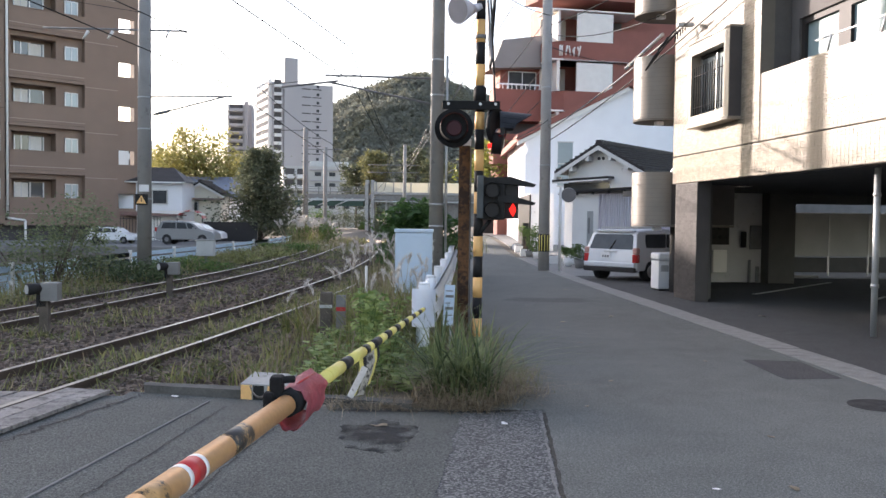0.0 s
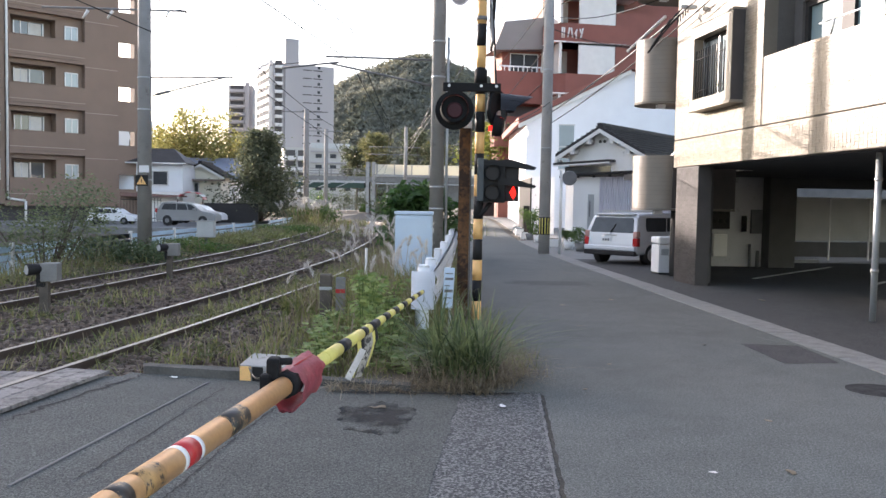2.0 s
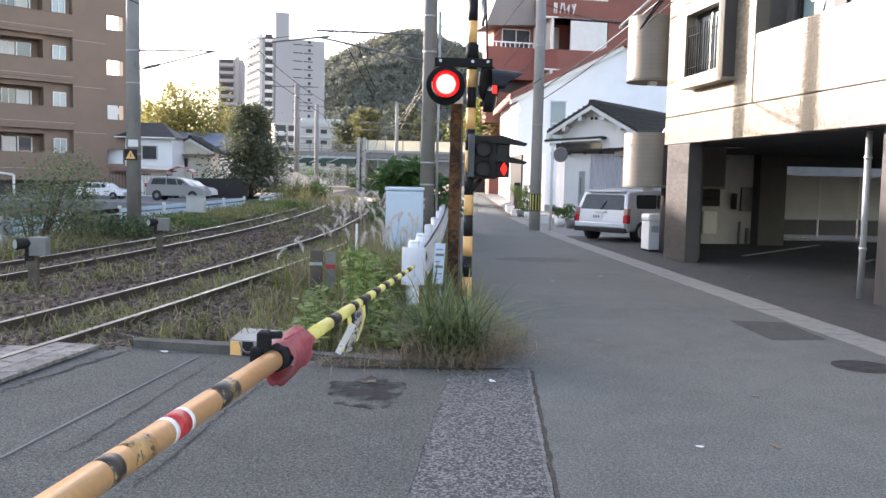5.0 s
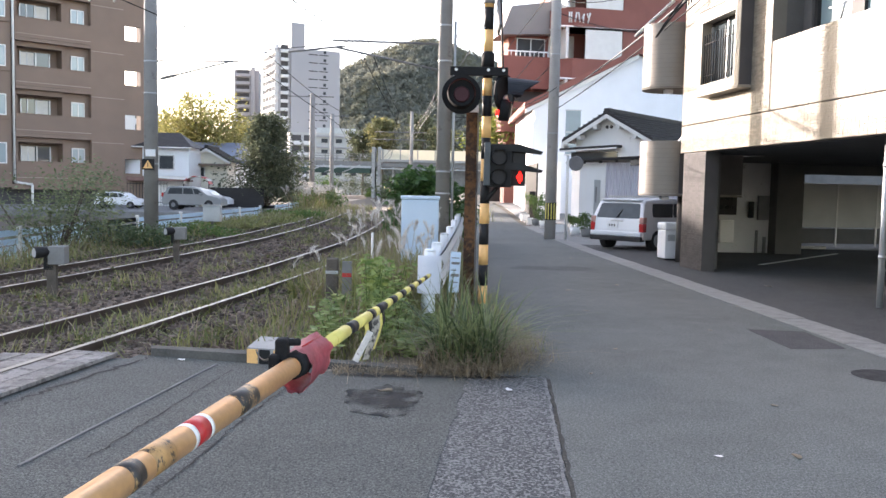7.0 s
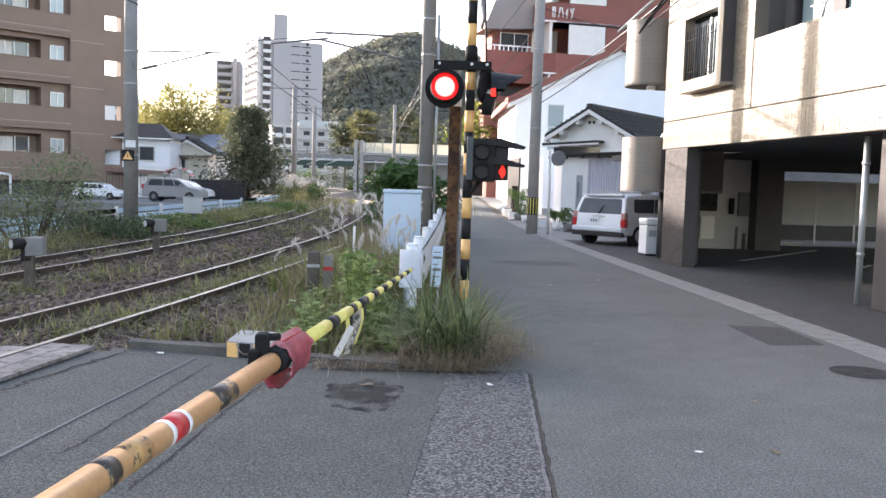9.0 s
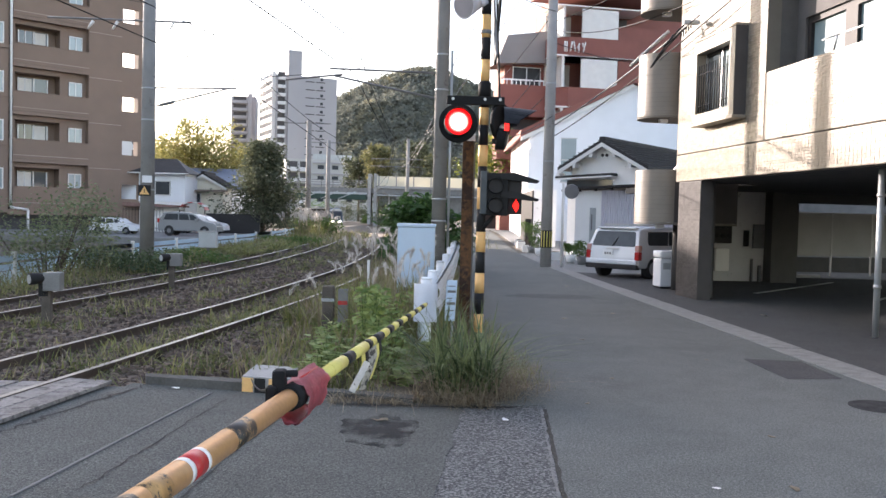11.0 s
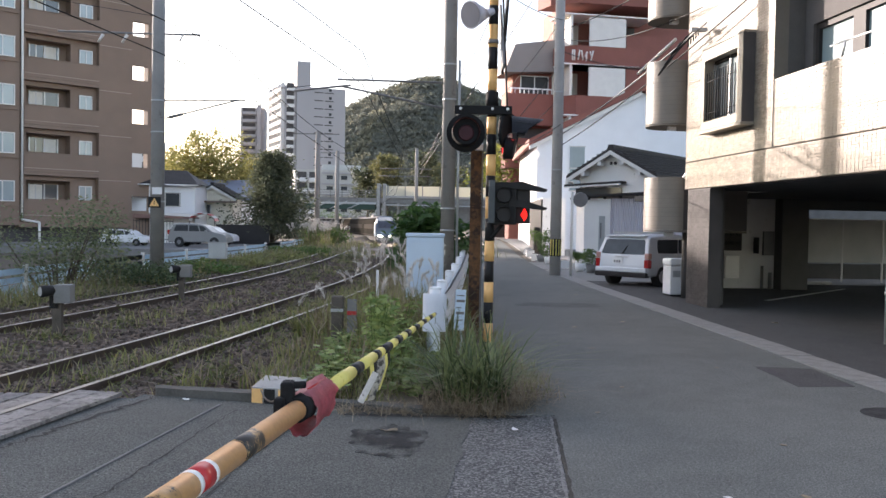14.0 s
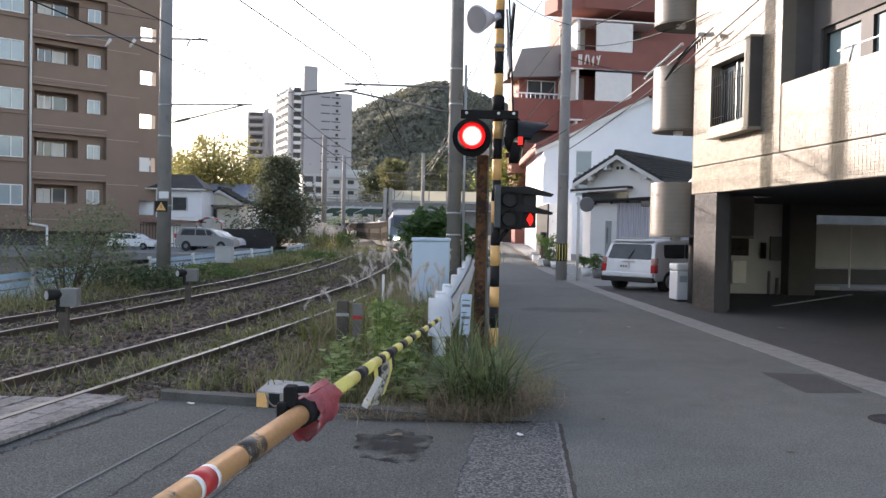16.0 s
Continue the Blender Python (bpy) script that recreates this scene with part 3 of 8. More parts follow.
def lane_apartments():
    th = thing("apartment_building", pose(5.11, 18.64, 0, 0, 0, 6.4), "apartment building clad in pale glazed tiles over an open garage", "building")
    L = -13.0
    # piers
    part("pier", bx(0.03, 0.30, -1.15, 0.0, 0, 2.42), TILE_GREY, th, "grey-brown tiled pier")
    part("pier", bx(0.30, 0.75, L, -6.95, 0, 2.42), TILE_GREY, th, "grey-brown tiled pier")
    # upper walls: local x is across, so the wall slab is laid along y
    def yz_wall(bm, y0, y1, z0, z1, x0, x1, holes=()):
        wall_holes(bm, y0, y1, z0, z1, x0, x1, holes)
        bmesh.ops.remove_doubles(bm, verts=bm.verts, dist=0.0005)
        bmesh.ops.transform(bm, matrix=Matrix(((0, 1, 0, 0), (1, 0, 0, 0), (0, 0, 1, 0), (0, 0, 0, 1))), verts=bm.verts)
        bmesh.ops.recalc_face_normals(bm, faces=bm.faces)
        return bm
    part("wall", yz_wall(bmesh.new(), -3.72, 0.15, 3.01, 10.4, 0.012, 0.25, [(-2.72, -1.35, 3.74, 4.9), (-2.72, -1.35, 6.6, 7.8)]), TILE_GROUT, th)
    part("wall", bx(0.012, 0.25, L, 0.15, 2.43, 2.995), TILE_GROUT, th)
    part("parapet", bx(0.012, 0.22, L, -3.72, 3.01, 4.17), TILE_GROUT, th)
    part("parapet", bx(0.012, 0.22, L, -3.72, 6.0, 7.1), TILE_GROUT, th)
    part("soffit", bx(0.25, 9.0, L, 0.15, 2.42, 2.6), PLASTER_SHADE, th)
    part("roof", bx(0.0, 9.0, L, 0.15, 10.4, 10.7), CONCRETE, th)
    part("floor_slab", bx(0.25, 9.0, L, 0.15, 2.62, 3.0), PLASTER_SHADE, th)
    part("floor_slab", bx(0.25, 9.0, L, -3.72, 5.75, 6.0), PLASTER_SHADE, th)
    # recessed dark wall behind the balcony
    part("recess_wall", yz_wall(bmesh.new(), L, -3.60, 3.0, 10.4, 0.55, 0.75, [(-6.6, -3.98, 3.2, 5.07)]), TILE_CHARCOAL, th, "dark grey tiled wall")
    part("recess_wall", bx(0.25, 0.75, -3.72, -3.52, 3.0, 10.4), TILE_CHARCOAL, th, "dark grey tiled wall")
    w = part("window", bx(0.66, 0.70, -6.6, -3.98, 3.2, 5.07), GLASS_TEAL, th, "sliding balcony window")
    for y0, y1, z0, z1 in ((-6.6, -3.98, 4.97, 5.07), (-6.6, -3.98, 3.2, 3.28), (-4.08, -3.98, 3.28, 4.97), (-5.07, -5.40, 3.28, 4.97), (-6.6, -6.5, 3.28, 4.97)):
        part("window_frame", bx(0.60, 0.66, y0, y1, z0, z1), FRAME_DARK, w, "dark metal frame")
    # laundry rail above the parapet
    rail = part("handrail", tb((0.1, -5.3, 4.42), (0.1, -9, 4.42), 0.014, n=10), WHITE_PLASTIC, th, "white pipe handrail")
    for y in (-5.6, -6.9, -8.2):
        part("bracket", tb((0.1, y, 4.15), (0.1, y - 0.12, 4.44), 0.016, n=8), ALU, rail)
    # bay with a barred window
    bay = part("bay_window", yz_wall(bmesh.new(), -3.0, -1.2, 3.54, 5.12, -0.23, -0.03, [(-2.78, -1.32, 3.7, 4.9)]), TILE_PALE, th)
    part("side", bx(-0.225, 0.01, -3.02, -2.995, 3.53, 5.13), TILE_GREY, bay, "grey tiled cheek")
    part("side", bx(-0.225, 0.01, -1.2, -1.18, 3.53, 5.13), TILE_GREY, bay, "grey tiled cheek")
    part("sill", bx(-0.26, 0.01, -3.04, -1.16, 3.47, 3.53, bevel=0.008), TILE_PALE, bay)
    part("top", bx(-0.24, 0.01, -3.03, -1.17, 5.13, 5.17), TILE_PALE, bay)
    part("pane", bx(0.0, 0.03, -2.78, -2.06, 3.7, 4.9), GLASS_PALE, bay)
    part("pane", bx(0.0, 0.03, -2.04, -1.32, 3.7, 4.9), GLASS_DARK, bay)
    part("curtain", bx(0.06, 0.09, -2.78, -1.32, 3.7, 4.9), CURTAIN, bay)
    for a in (-2.78, -2.09, -1.36):
        part("mullion", bx(-0.04, 0.0, a, a + 0.05, 3.7, 4.9), ALU, bay)
    part("mullion", bx(-0.04, 0.0, -2.78, -1.32, 4.84, 4.9), FRAME_DARK, bay)
    for z in (3.86, 4.48):
        part("grille_rail", bx(-0.188, -0.177, -2.78, -1.32, z, z + 0.014), BLACK_MATT, bay)
    for i in range(14):
        y = -2.72 + i * 0.105
        part("grille_bar", tb((-0.182, y, 3.74), (-0.182, y, 4.66), 0.012, 0.009, 6), BLACK_MATT, bay)
    bay2 = part("bay_window", bx(-0.23, 0.01, -3.0, -1.2, 6.4, 8.0), TILE_PALE, th)
    part("sill", bx(-0.26, 0.01, -3.04, -1.16, 6.32, 6.4), RED_BRICK, bay2)
    # garage: side and back walls
    part("back_wall", bx(2.0, 4.25, 4.4, 4.6, 0, 2.42), GARAGE_WALL, th, "off-white garage wall")
    part("end_wall", bx(2.0, 2.2, 0.35, 4.39, 2.61, 10.4), TILE_GREY, th)
    # diagonal wall added edge-on to view, to keep sun out of the garage
    part("end_wall", prism(bmesh.new(), [(0.32, 0.02), (0.45, 0.02), (2.2, 4.39), (2.0, 4.39)], 0, 2.42), TILE_GREY, th)
    part("end_wall", bx(0.3, 9.0, 0.16, 0.34, 3.0, 10.4), TILE_GREY, th)
    part("column", bx(4.26, 5.0, 4.0, 4.6, 0, 2.42), PLASTER_SHADE, th)
    part("inner_pier", bx(0.34, 0.60, -0.6, -0.1, 0, 2.42), PLASTER_SHADE, th)
    part("soffit", bx(2.0, 16.0, 0.35, 9.4, 2.43, 2.6), PLASTER_SHADE, th)
    part("soffit", bx(9.0, 16.0, L, 0.15, 2.42, 2.6), PLASTER_SHADE, th)
    part("beam", bx(4.9, 16.0, 4.2, 4.5, 2.15, 2.41), PLASTER_SHADE, th)
    part("rear_wall", wall_holes(bmesh.new(), 4.0, 16, 0, 2.42, 9.2, 9.4, [(5.2, 15.5, 0.5, 2.3)]), PLASTER_SHADE, th)
    part("side_wall", bx(16.0, 16.2, L, 9.4, 2.42, 10.4), PLASTER_SHADE, th)
    part("flank_wall", bx(4.0, 4.2, 4.61, 9.2, 0, 2.42), PLASTER_SHADE, th)
    part("gable", bx(0.3, 16.0, L - 0.2, L, 2.42, 10.4), TILE_GREY, th)
    part("yard_wall", bx(6.6, 18.0, 14.0, 14.2, 0, 4.0), CONCRETE_DARK, th)
    part("meter_board", bx(2.72, 3.30, 4.33, 4.39, 1.02, 1.68, bevel=0.01), FRAME_DARK, th, "dark board of electricity meters")
    for i in range(3):
        for k in range(2):
            part("meter", tb((2.83 + i * 0.18, 4.33, 1.22 + k * 0.25), (2.83 + i * 0.18, 4.28, 1.22 + k * 0.25), 0.06, n=14), BLACK, th)
    part("mail_box", bx(2.76, 3.15, 4.12, 4.39, 0.28, 0.88, bevel=0.015), PLASTER, th, "pale wall box")
    part("extinguisher", tb((3.68, 4.28, 0.95), (3.68, 4.28, 1.38), 0.075, n=16), BLACK, th, "dark fire extinguisher")
    part("hose_reel", bx(3.9, 4.2, 4.3, 4.39, 0.9, 1.55, bevel=0.01), STEEL_GREY, th)
    part("valve", tb((3.82, 4.2, 0.0), (3.82, 4.2, 0.62), 0.04, n=10), STEEL_GREY, th)
    part("valve", tb((4.02, 4.15, 0.0), (4.02, 4.15, 0.45), 0.05, n=10), STEEL_GREY, th)
    for i, x in enumerate((6.75, 8.08, 9.41)):
        scr = part("screen_panel", bx(x, x + 1.30, 7.5, 7.53, 0.60, 1.93, bevel=0.006), SCREEN, th, "frosted grey screen panel")
        part("frame", bx(x - 0.03, x - 0.002, 7.48, 7.55, 0.0, 1.96), ALU, scr)
        part("frame", bx(x, x + 1.30, 7.48, 7.55, 1.93, 1.96), ALU, scr)
    part("drainpipe", tb((0.42, -6.45, 0.0), (0.42, -6.45, 2.41), 0.045, n=14), GALV, th, "pale grey drainpipe")
    for z in (0.7, 2.0):
        part("pipe_clip", tb((0.42, -6.45, z), (0.42, -6.45, z + 0.05), 0.056, n=14), ALU, th)
    part("foot_curb", bx(5.4, 7.0, 6.2, 6.4, 0, 0.1, bevel=0.02), CONCRETE, th)
    # tiles of the facade
    return th


APT = lane_apartments()


def landings():
    """Rounded half-landings of the outside stair at the far end of the building."""
    th = thing("outside_stair", pose(5.11, 18.64, 0, 0, 0, 6.4), "outside stair with rounded beige-tiled landings", "stairs")
    for z0, z1 in ((1.55, 2.72), (3.92, 5.30), (6.3, 7.7)):
        bm = bmesh.new()
        n = 44
        pts = [(-0.45 + 0.55 - 0.62 * math.cos(math.pi / 2 * 0 + math.pi * i / n - math.pi / 2) * 1.0, 1.15 + 0.62 * math.sin(math.pi * i / n - math.pi / 2)) for i in range(n + 1)]
        poly = [(1.6, 0.53)] + pts + [(1.6, 1.77)]
        prism(bm, poly, z0, z1)
        ld = part("landing", bm, TILE_LANDING, th, "curved beige-tiled landing wall")
        for i in range(int((z1 - z0) / 0.1)):
            part("tile_joint", prism(bmesh.new(), [(x - 0.003, y) for x, y in pts], z0 + 0.1 * i + 0.094, z0 + 0.1 * i + 0.1), TILE_GROUT, ld)
        # darker sheet on the near side paints its shade
        part("shaded_near_face", bx(0.14, 1.6, 0.505, 0.525, z0 + 0.004, z1 - 0.004), TILE_GREY, ld, "near side in darker grey tile for its shade")
        part("rim", prism(bmesh.new(), [(x * 1.01, y) for x, y in poly], z0 - 0.05, z0 - 0.004), TILE_GROUT, ld)
        part("lamp_box", bx(-0.12, 0.06, 0.85, 1.0, z0 - 0.14, z0 - 0.05, bevel=0.01), WHITE_PLASTIC, ld, "white ceiling lamp")
    bm = extrude_xz(bmesh.new(), [(0.1, 2.72), (0.62, 3.42), (0.62, 2.9), (0.35, 2.6)], 0.48, 0.56)
    part("stringer", bm, PLASTER, th, "white sloping stringer")
    part("post", tb((0.5, 1.15, 0), (0.5, 1.15, 1.5), 0.12), TILE_GREY, th)
    for z0, z1 in ((2.72, 3.87), (5.3, 6.25)):
        part("post", tb((0.9, 1.15, z0), (0.9, 1.15, z1), 0.1), TILE_GREY, th)


landings()

# ---- the brown apartment block behind the tracks ----


def brown_block():
    # local x runs along the front to the far end, local y into the building
    th = thing("apartment_block", pose(-27.6, 53.3, -0.35, 0, 0, 44.0), "brown-tiled apartment block with recessed balconies", "building")
    st = 2.98
    part("core", bx(-3, 8.2, 1.3, 9, 0, 24), APT_TILE, th)
    # set-back dark face stands for the shaded garage under the block
    part("plinth", bx(-3, 8.2, 0.6, 1.29, 0, 1.4), SHADE, th)
    part("plinth_band", bx(1.0, 8.2, -0.02, 0.6, 1.3, 1.62), APT_TILE, th)
    for k in range(8):
        zt = 3.03 + k * st
        p = part("balcony", bx(1.3, 6.0, 0.0, 0.14, zt - 1.2, zt), APT_TILE, th)
        part("coping", bx(1.28, 6.02, -0.03, 0.17, zt, zt + 0.05), APT_TILE, p)
        part("joint_line", bx(1.3, 6.0, -0.012, -0.002, zt - 1.0, zt - 0.96), APT_LINE, p)
        part("floor_edge", bx(1.3, 6.0, 0.02, 1.3, zt - 1.42, zt - 1.21), APT_TILE, p)
        part("inner_wall", bx(4.3, 6.0, 0.45, 1.3, zt - 1.2, zt + 1.55), APT_TILE, th)
        part("soffit_beam", bx(1.3, 4.3, 0.35, 1.3, zt + 1.25, zt + 1.55), APT_TILE, th)
        part("fin", bx(1.3, 1.45, 0.15, 1.3, zt + 0.05, zt + 1.25), APT_TILE, th)
        w = part("window", bx(1.95, 3.8, 1.22, 1.28, zt - 0.7, zt + 1.05), GLASS_DARK, th, "balcony window")
        for x in (1.95, 2.35, 2.9, 3.74):
            part("frame", bx(x, x + 0.07, 1.16, 1.22, zt - 0.7, zt + 1.05), ALU, w)
        c0 = 2.0 + 0.85 * (k % 2)
        part("curtain", bx(c0, c0 + 0.8, 1.17, 1.2, zt - 0.7, zt + 1.0), CURTAIN, w)
        w2 = part("window", bx(4.84, 5.7, 0.40, 0.44, zt - 0.1, zt + 1.0), GLASS_PALE, th, "small frosted window")
        for x in (4.84, 5.25, 5.64):
            part("frame", bx(x, x + 0.06, 0.36, 0.40, zt - 0.1, zt + 1.0), ALU, w2)
        part("frame", bx(4.84, 5.7, 0.36, 0.40, zt + 0.94, zt + 1.0), ALU, w2)
        part("joint_line", bx(6.0, 8.2, -0.012, -0.002, zt - 1.57, zt - 1.53), APT_LINE, th)
        # flush windows of the next stack
        w3 = part("window", bx(-0.7, 0.75, -0.02, 0.02, zt - 0.15, zt + 1.15), GLASS_PALE, th, "frosted window")
        for x in (-0.7, 0.0, 0.68):
            part("frame", bx(x, x + 0.07, -0.06, -0.02, zt - 0.15, zt + 1.15), TRIM_WHITE, w3)
        for z in (zt - 0.15, zt + 1.09):
            part("frame", bx(-0.7, 0.75, -0.065, -0.02, z, z + 0.06), TRIM_WHITE, w3)
        part("ledge", bx(-3, 1.0, -0.1, 0.05, zt - 0.42, zt - 0.3), APT_TILE, th)
    part("left_wall", bx(-3, 1.05, 0.0, 1.3, 1.4, 24), APT_TILE, th)
    part("corner_wall", bx(6.0, 8.2, 0.0, 1.3, 1.62, 24), APT_TILE, th)
    # open stair tower: a thin wall with through openings
    holes = [(8.32, 9.42, 2.48 + k * st, 3.46 + k * st) for k in range(8)]
    part("stair_wall", wall_holes(bmesh.new(), 8.2, 10.1, 0.0, 24, 0.10, 0.42, holes), APT_TILE, th)
    part("stair_side", bx(9.8, 10.1, 0.42, 1.6, 0, 24), APT_TILE, th)
    for a, b in (((1.15, -0.12, 1.75), (1.15, -0.12, 24)), ((1.15, -0.12, 1.75), (2.2, -0.12, 1.6)), ((2.2, -0.12, 1.6), (2.2, -0.12, 0.1))):
        part("pipe", tb(a, b, 0.075, n=10), TRIM_WHITE, th, "white drainpipe")
    return th


brown_block()


# unseen block added left of view; keeps the low sun off the ground
def sun_blocker():
    th = thing("unseen_sun_block", pose(-29.6, 49.4, -0.3, 0, 0, 50), "plain brown-tiled block added out of view to shade the crossing", "building")
    part("wall", bx(-62, -3.6, 0, 8, 0, 13.3), APT_TILE, th)
    part("roof", bx(-62.2, -3.6, -0.2, 8.2, 13.3, 13.5), CONCRETE, th)
    part("wall", bx(-3.6, 1.9, 0, 8, 0, 11.9), APT_TILE, th)
    part("roof", bx(-3.59, 1.9, -0.2, 8.2, 11.9, 12.1), CONCRETE, th)


sun_blocker()

# ---- distance ----


def tower():
    th = thing("tower_block", pose(-60.5, 318, -1.5, 0, 0, 24), "tall pale grey residential tower", "building")
    part("core", bx(0, 23, 0, 21, 0, 53), TOWER_GREY, th)
    part("shaft", bx(4.2, 9.2, -1.0, 6, 0, 62), TOWER_GREY, th)
    # flat dark sheets on the walls paint the shade of slots and balconies
    for k in range(16):
        z = 6 + k * 3.0
        for x in (11.0, 15.0):
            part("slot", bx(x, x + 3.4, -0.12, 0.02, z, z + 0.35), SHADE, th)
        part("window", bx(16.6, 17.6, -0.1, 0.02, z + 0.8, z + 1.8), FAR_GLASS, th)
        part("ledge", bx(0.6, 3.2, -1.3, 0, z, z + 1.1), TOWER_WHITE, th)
        part("recess_sheet", bx(0.6, 3.2, -0.1, 0.02, z + 1.1, z + 2.9), SHADE, th)
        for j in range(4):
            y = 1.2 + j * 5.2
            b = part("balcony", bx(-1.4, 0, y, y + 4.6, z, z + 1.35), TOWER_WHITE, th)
            part("recess_sheet", bx(-0.12, -0.02, y + 0.3, y + 3.3, z + 1.4, z + 2.8), SHADE, b)
        for j in range(5):
            part("fin", bx(-1.3, 0, 0.8 + j * 5.2, 1.2 + j * 5.2, z + 1.35, z + 3.0), TOWER_WHITE, th)
    th2 = thing("tower_block", pose(-84, 348, -1.5, 0, 0, 8), "pale grey residential block behind the tower", "building")
    part("core", bx(0, 9.5, 0, 15, 0, 48.5), TOWER_GREY, th2)
    part("stair", bx(6.6, 8.2, -1.6, 0, 0, 49.5), TOWER_GREY, th2)
    for k in range(14):
        z = 6 + k * 3.05
        b = part("balcony", bx(0.2, 6.4, -1.3, 0, z, z + 1.2), TOWER_GREY, th2)
        # dark sheet paints the shaded space above the parapet
        part("recess_sheet", bx(0.8, 5.8, -0.12, -0.02, z + 1.25, z + 2.7), SHADE, b)
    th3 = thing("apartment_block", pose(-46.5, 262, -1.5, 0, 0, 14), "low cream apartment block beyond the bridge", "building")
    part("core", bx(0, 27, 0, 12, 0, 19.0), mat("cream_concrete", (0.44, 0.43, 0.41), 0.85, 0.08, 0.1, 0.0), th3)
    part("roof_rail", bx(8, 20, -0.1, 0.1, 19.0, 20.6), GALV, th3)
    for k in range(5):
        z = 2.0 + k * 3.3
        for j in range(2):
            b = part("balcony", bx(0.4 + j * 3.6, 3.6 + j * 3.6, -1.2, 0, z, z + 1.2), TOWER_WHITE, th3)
            # shade behind the balcony is a flat dark sheet
            part("recess_sheet", bx(0.6 + j * 3.6, 3.4 + j * 3.6, -0.1, -0.02, z + 1.25, z + 3.0), SHADE, b)
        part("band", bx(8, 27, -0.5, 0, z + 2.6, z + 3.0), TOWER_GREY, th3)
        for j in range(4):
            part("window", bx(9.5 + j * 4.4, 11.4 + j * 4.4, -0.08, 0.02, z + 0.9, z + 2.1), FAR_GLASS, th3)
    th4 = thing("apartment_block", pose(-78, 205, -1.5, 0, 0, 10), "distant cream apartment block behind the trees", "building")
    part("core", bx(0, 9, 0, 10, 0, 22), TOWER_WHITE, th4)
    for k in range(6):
        # painted shade of the balcony, flat on the wall
        part("recess_sheet", bx(5.0, 7.6, -0.1, 0.02, 2 + k * 3.2, 3.8 + k * 3.2), SHADE, th4)


tower()


def hill():
    rnd = random.Random(11)

    def hz(x, y):
        return 96 * math.exp(-(abs(x + 11) / 143) ** 1.6) * math.exp(-(max(0.0, -72 - x) / 22) ** 2) * math.exp(-((y - 590) / 120) ** 2) + 5 * noise.noise((x * 0.035, y * 0.03, 1)) - 2.5
    v, f = [], []
    n, m = 60, 40
    for j in range(m):
        for i in range(n):
            x, y = -190 + i * 6.6, 380 + j * 9
            v.append((x, y, hz(x, y)))
    for j in range(m - 1):
        for i in range(n - 1):
            a = j * n + i
            f.append((a, a + 1, a + 1 + n, a + n))
    ob = joined("hill", v, f, HAZED_HILL, None, "steep wooded hill behind the town", "hill", "structure")
    # each tree a loose ball of small leaf sprays
    woods = {0: ([], []), 1: ([], [])}
    sprays = 30
    corners = np.array([[0.0, 1.0], [-0.87, -0.5], [0.87, -0.5]])
    gen = np.random.default_rng(12)
    k = 0
    while k < 15000:
        x, y = rnd.uniform(-150, 150), rnd.uniform(395, 615)
        if hz(x, y) < 2:
            continue
        r = rnd.uniform(1.3, 3.8)
        nrm = gen.normal(size=(sprays, 3))
        nrm[:, 2] = np.abs(nrm[:, 2]) + 0.1
        nrm /= np.linalg.norm(nrm, axis=1, keepdims=True)
        c = nrm * np.array([r, r, r * rnd.uniform(0.9, 1.6)]) * gen.uniform(0.8, 1.0, (sprays, 1))
        c += np.array([x, y, hz(x, y) + r * rnd.uniform(-0.1, 0.7)])
        tilt = nrm + gen.normal(size=(sprays, 3)) * 0.8
        u = np.cross(tilt, gen.normal(size=(sprays, 3)))
        u /= np.linalg.norm(u, axis=1, keepdims=True)
        w = np.cross(u, tilt)
        w /= np.linalg.norm(w, axis=1, keepdims=True)
        s = gen.uniform(0.45, 1.0, (sprays, 1)) * (0.5 + 0.18 * r)
        p = np.stack([c + s * (a * w + b * u) for a, b in corners], 1).reshape(-1, 3)
        kind = 1 if noise.noise((x * 0.05, y * 0.03, 7)) + rnd.gauss(0, 0.16) > 0.2 else 0
        allv, allf = woods[kind]
        allf.append(np.arange(sprays * 3).reshape(-1, 3) + len(allv) * sprays * 3)
        allv.append(p)
        k += 1
    # haze over the woods is mixed into both leaf colours
    for kind, m, lab in ((0, HAZED_LEAVES, "dense grey-green woods covering the hill, paled as by haze"), (1, HAZED_OLIVE, "olive-brown autumn woods on the hill, paled as by haze")):
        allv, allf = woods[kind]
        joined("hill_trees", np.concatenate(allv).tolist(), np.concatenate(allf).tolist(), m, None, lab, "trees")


hill()


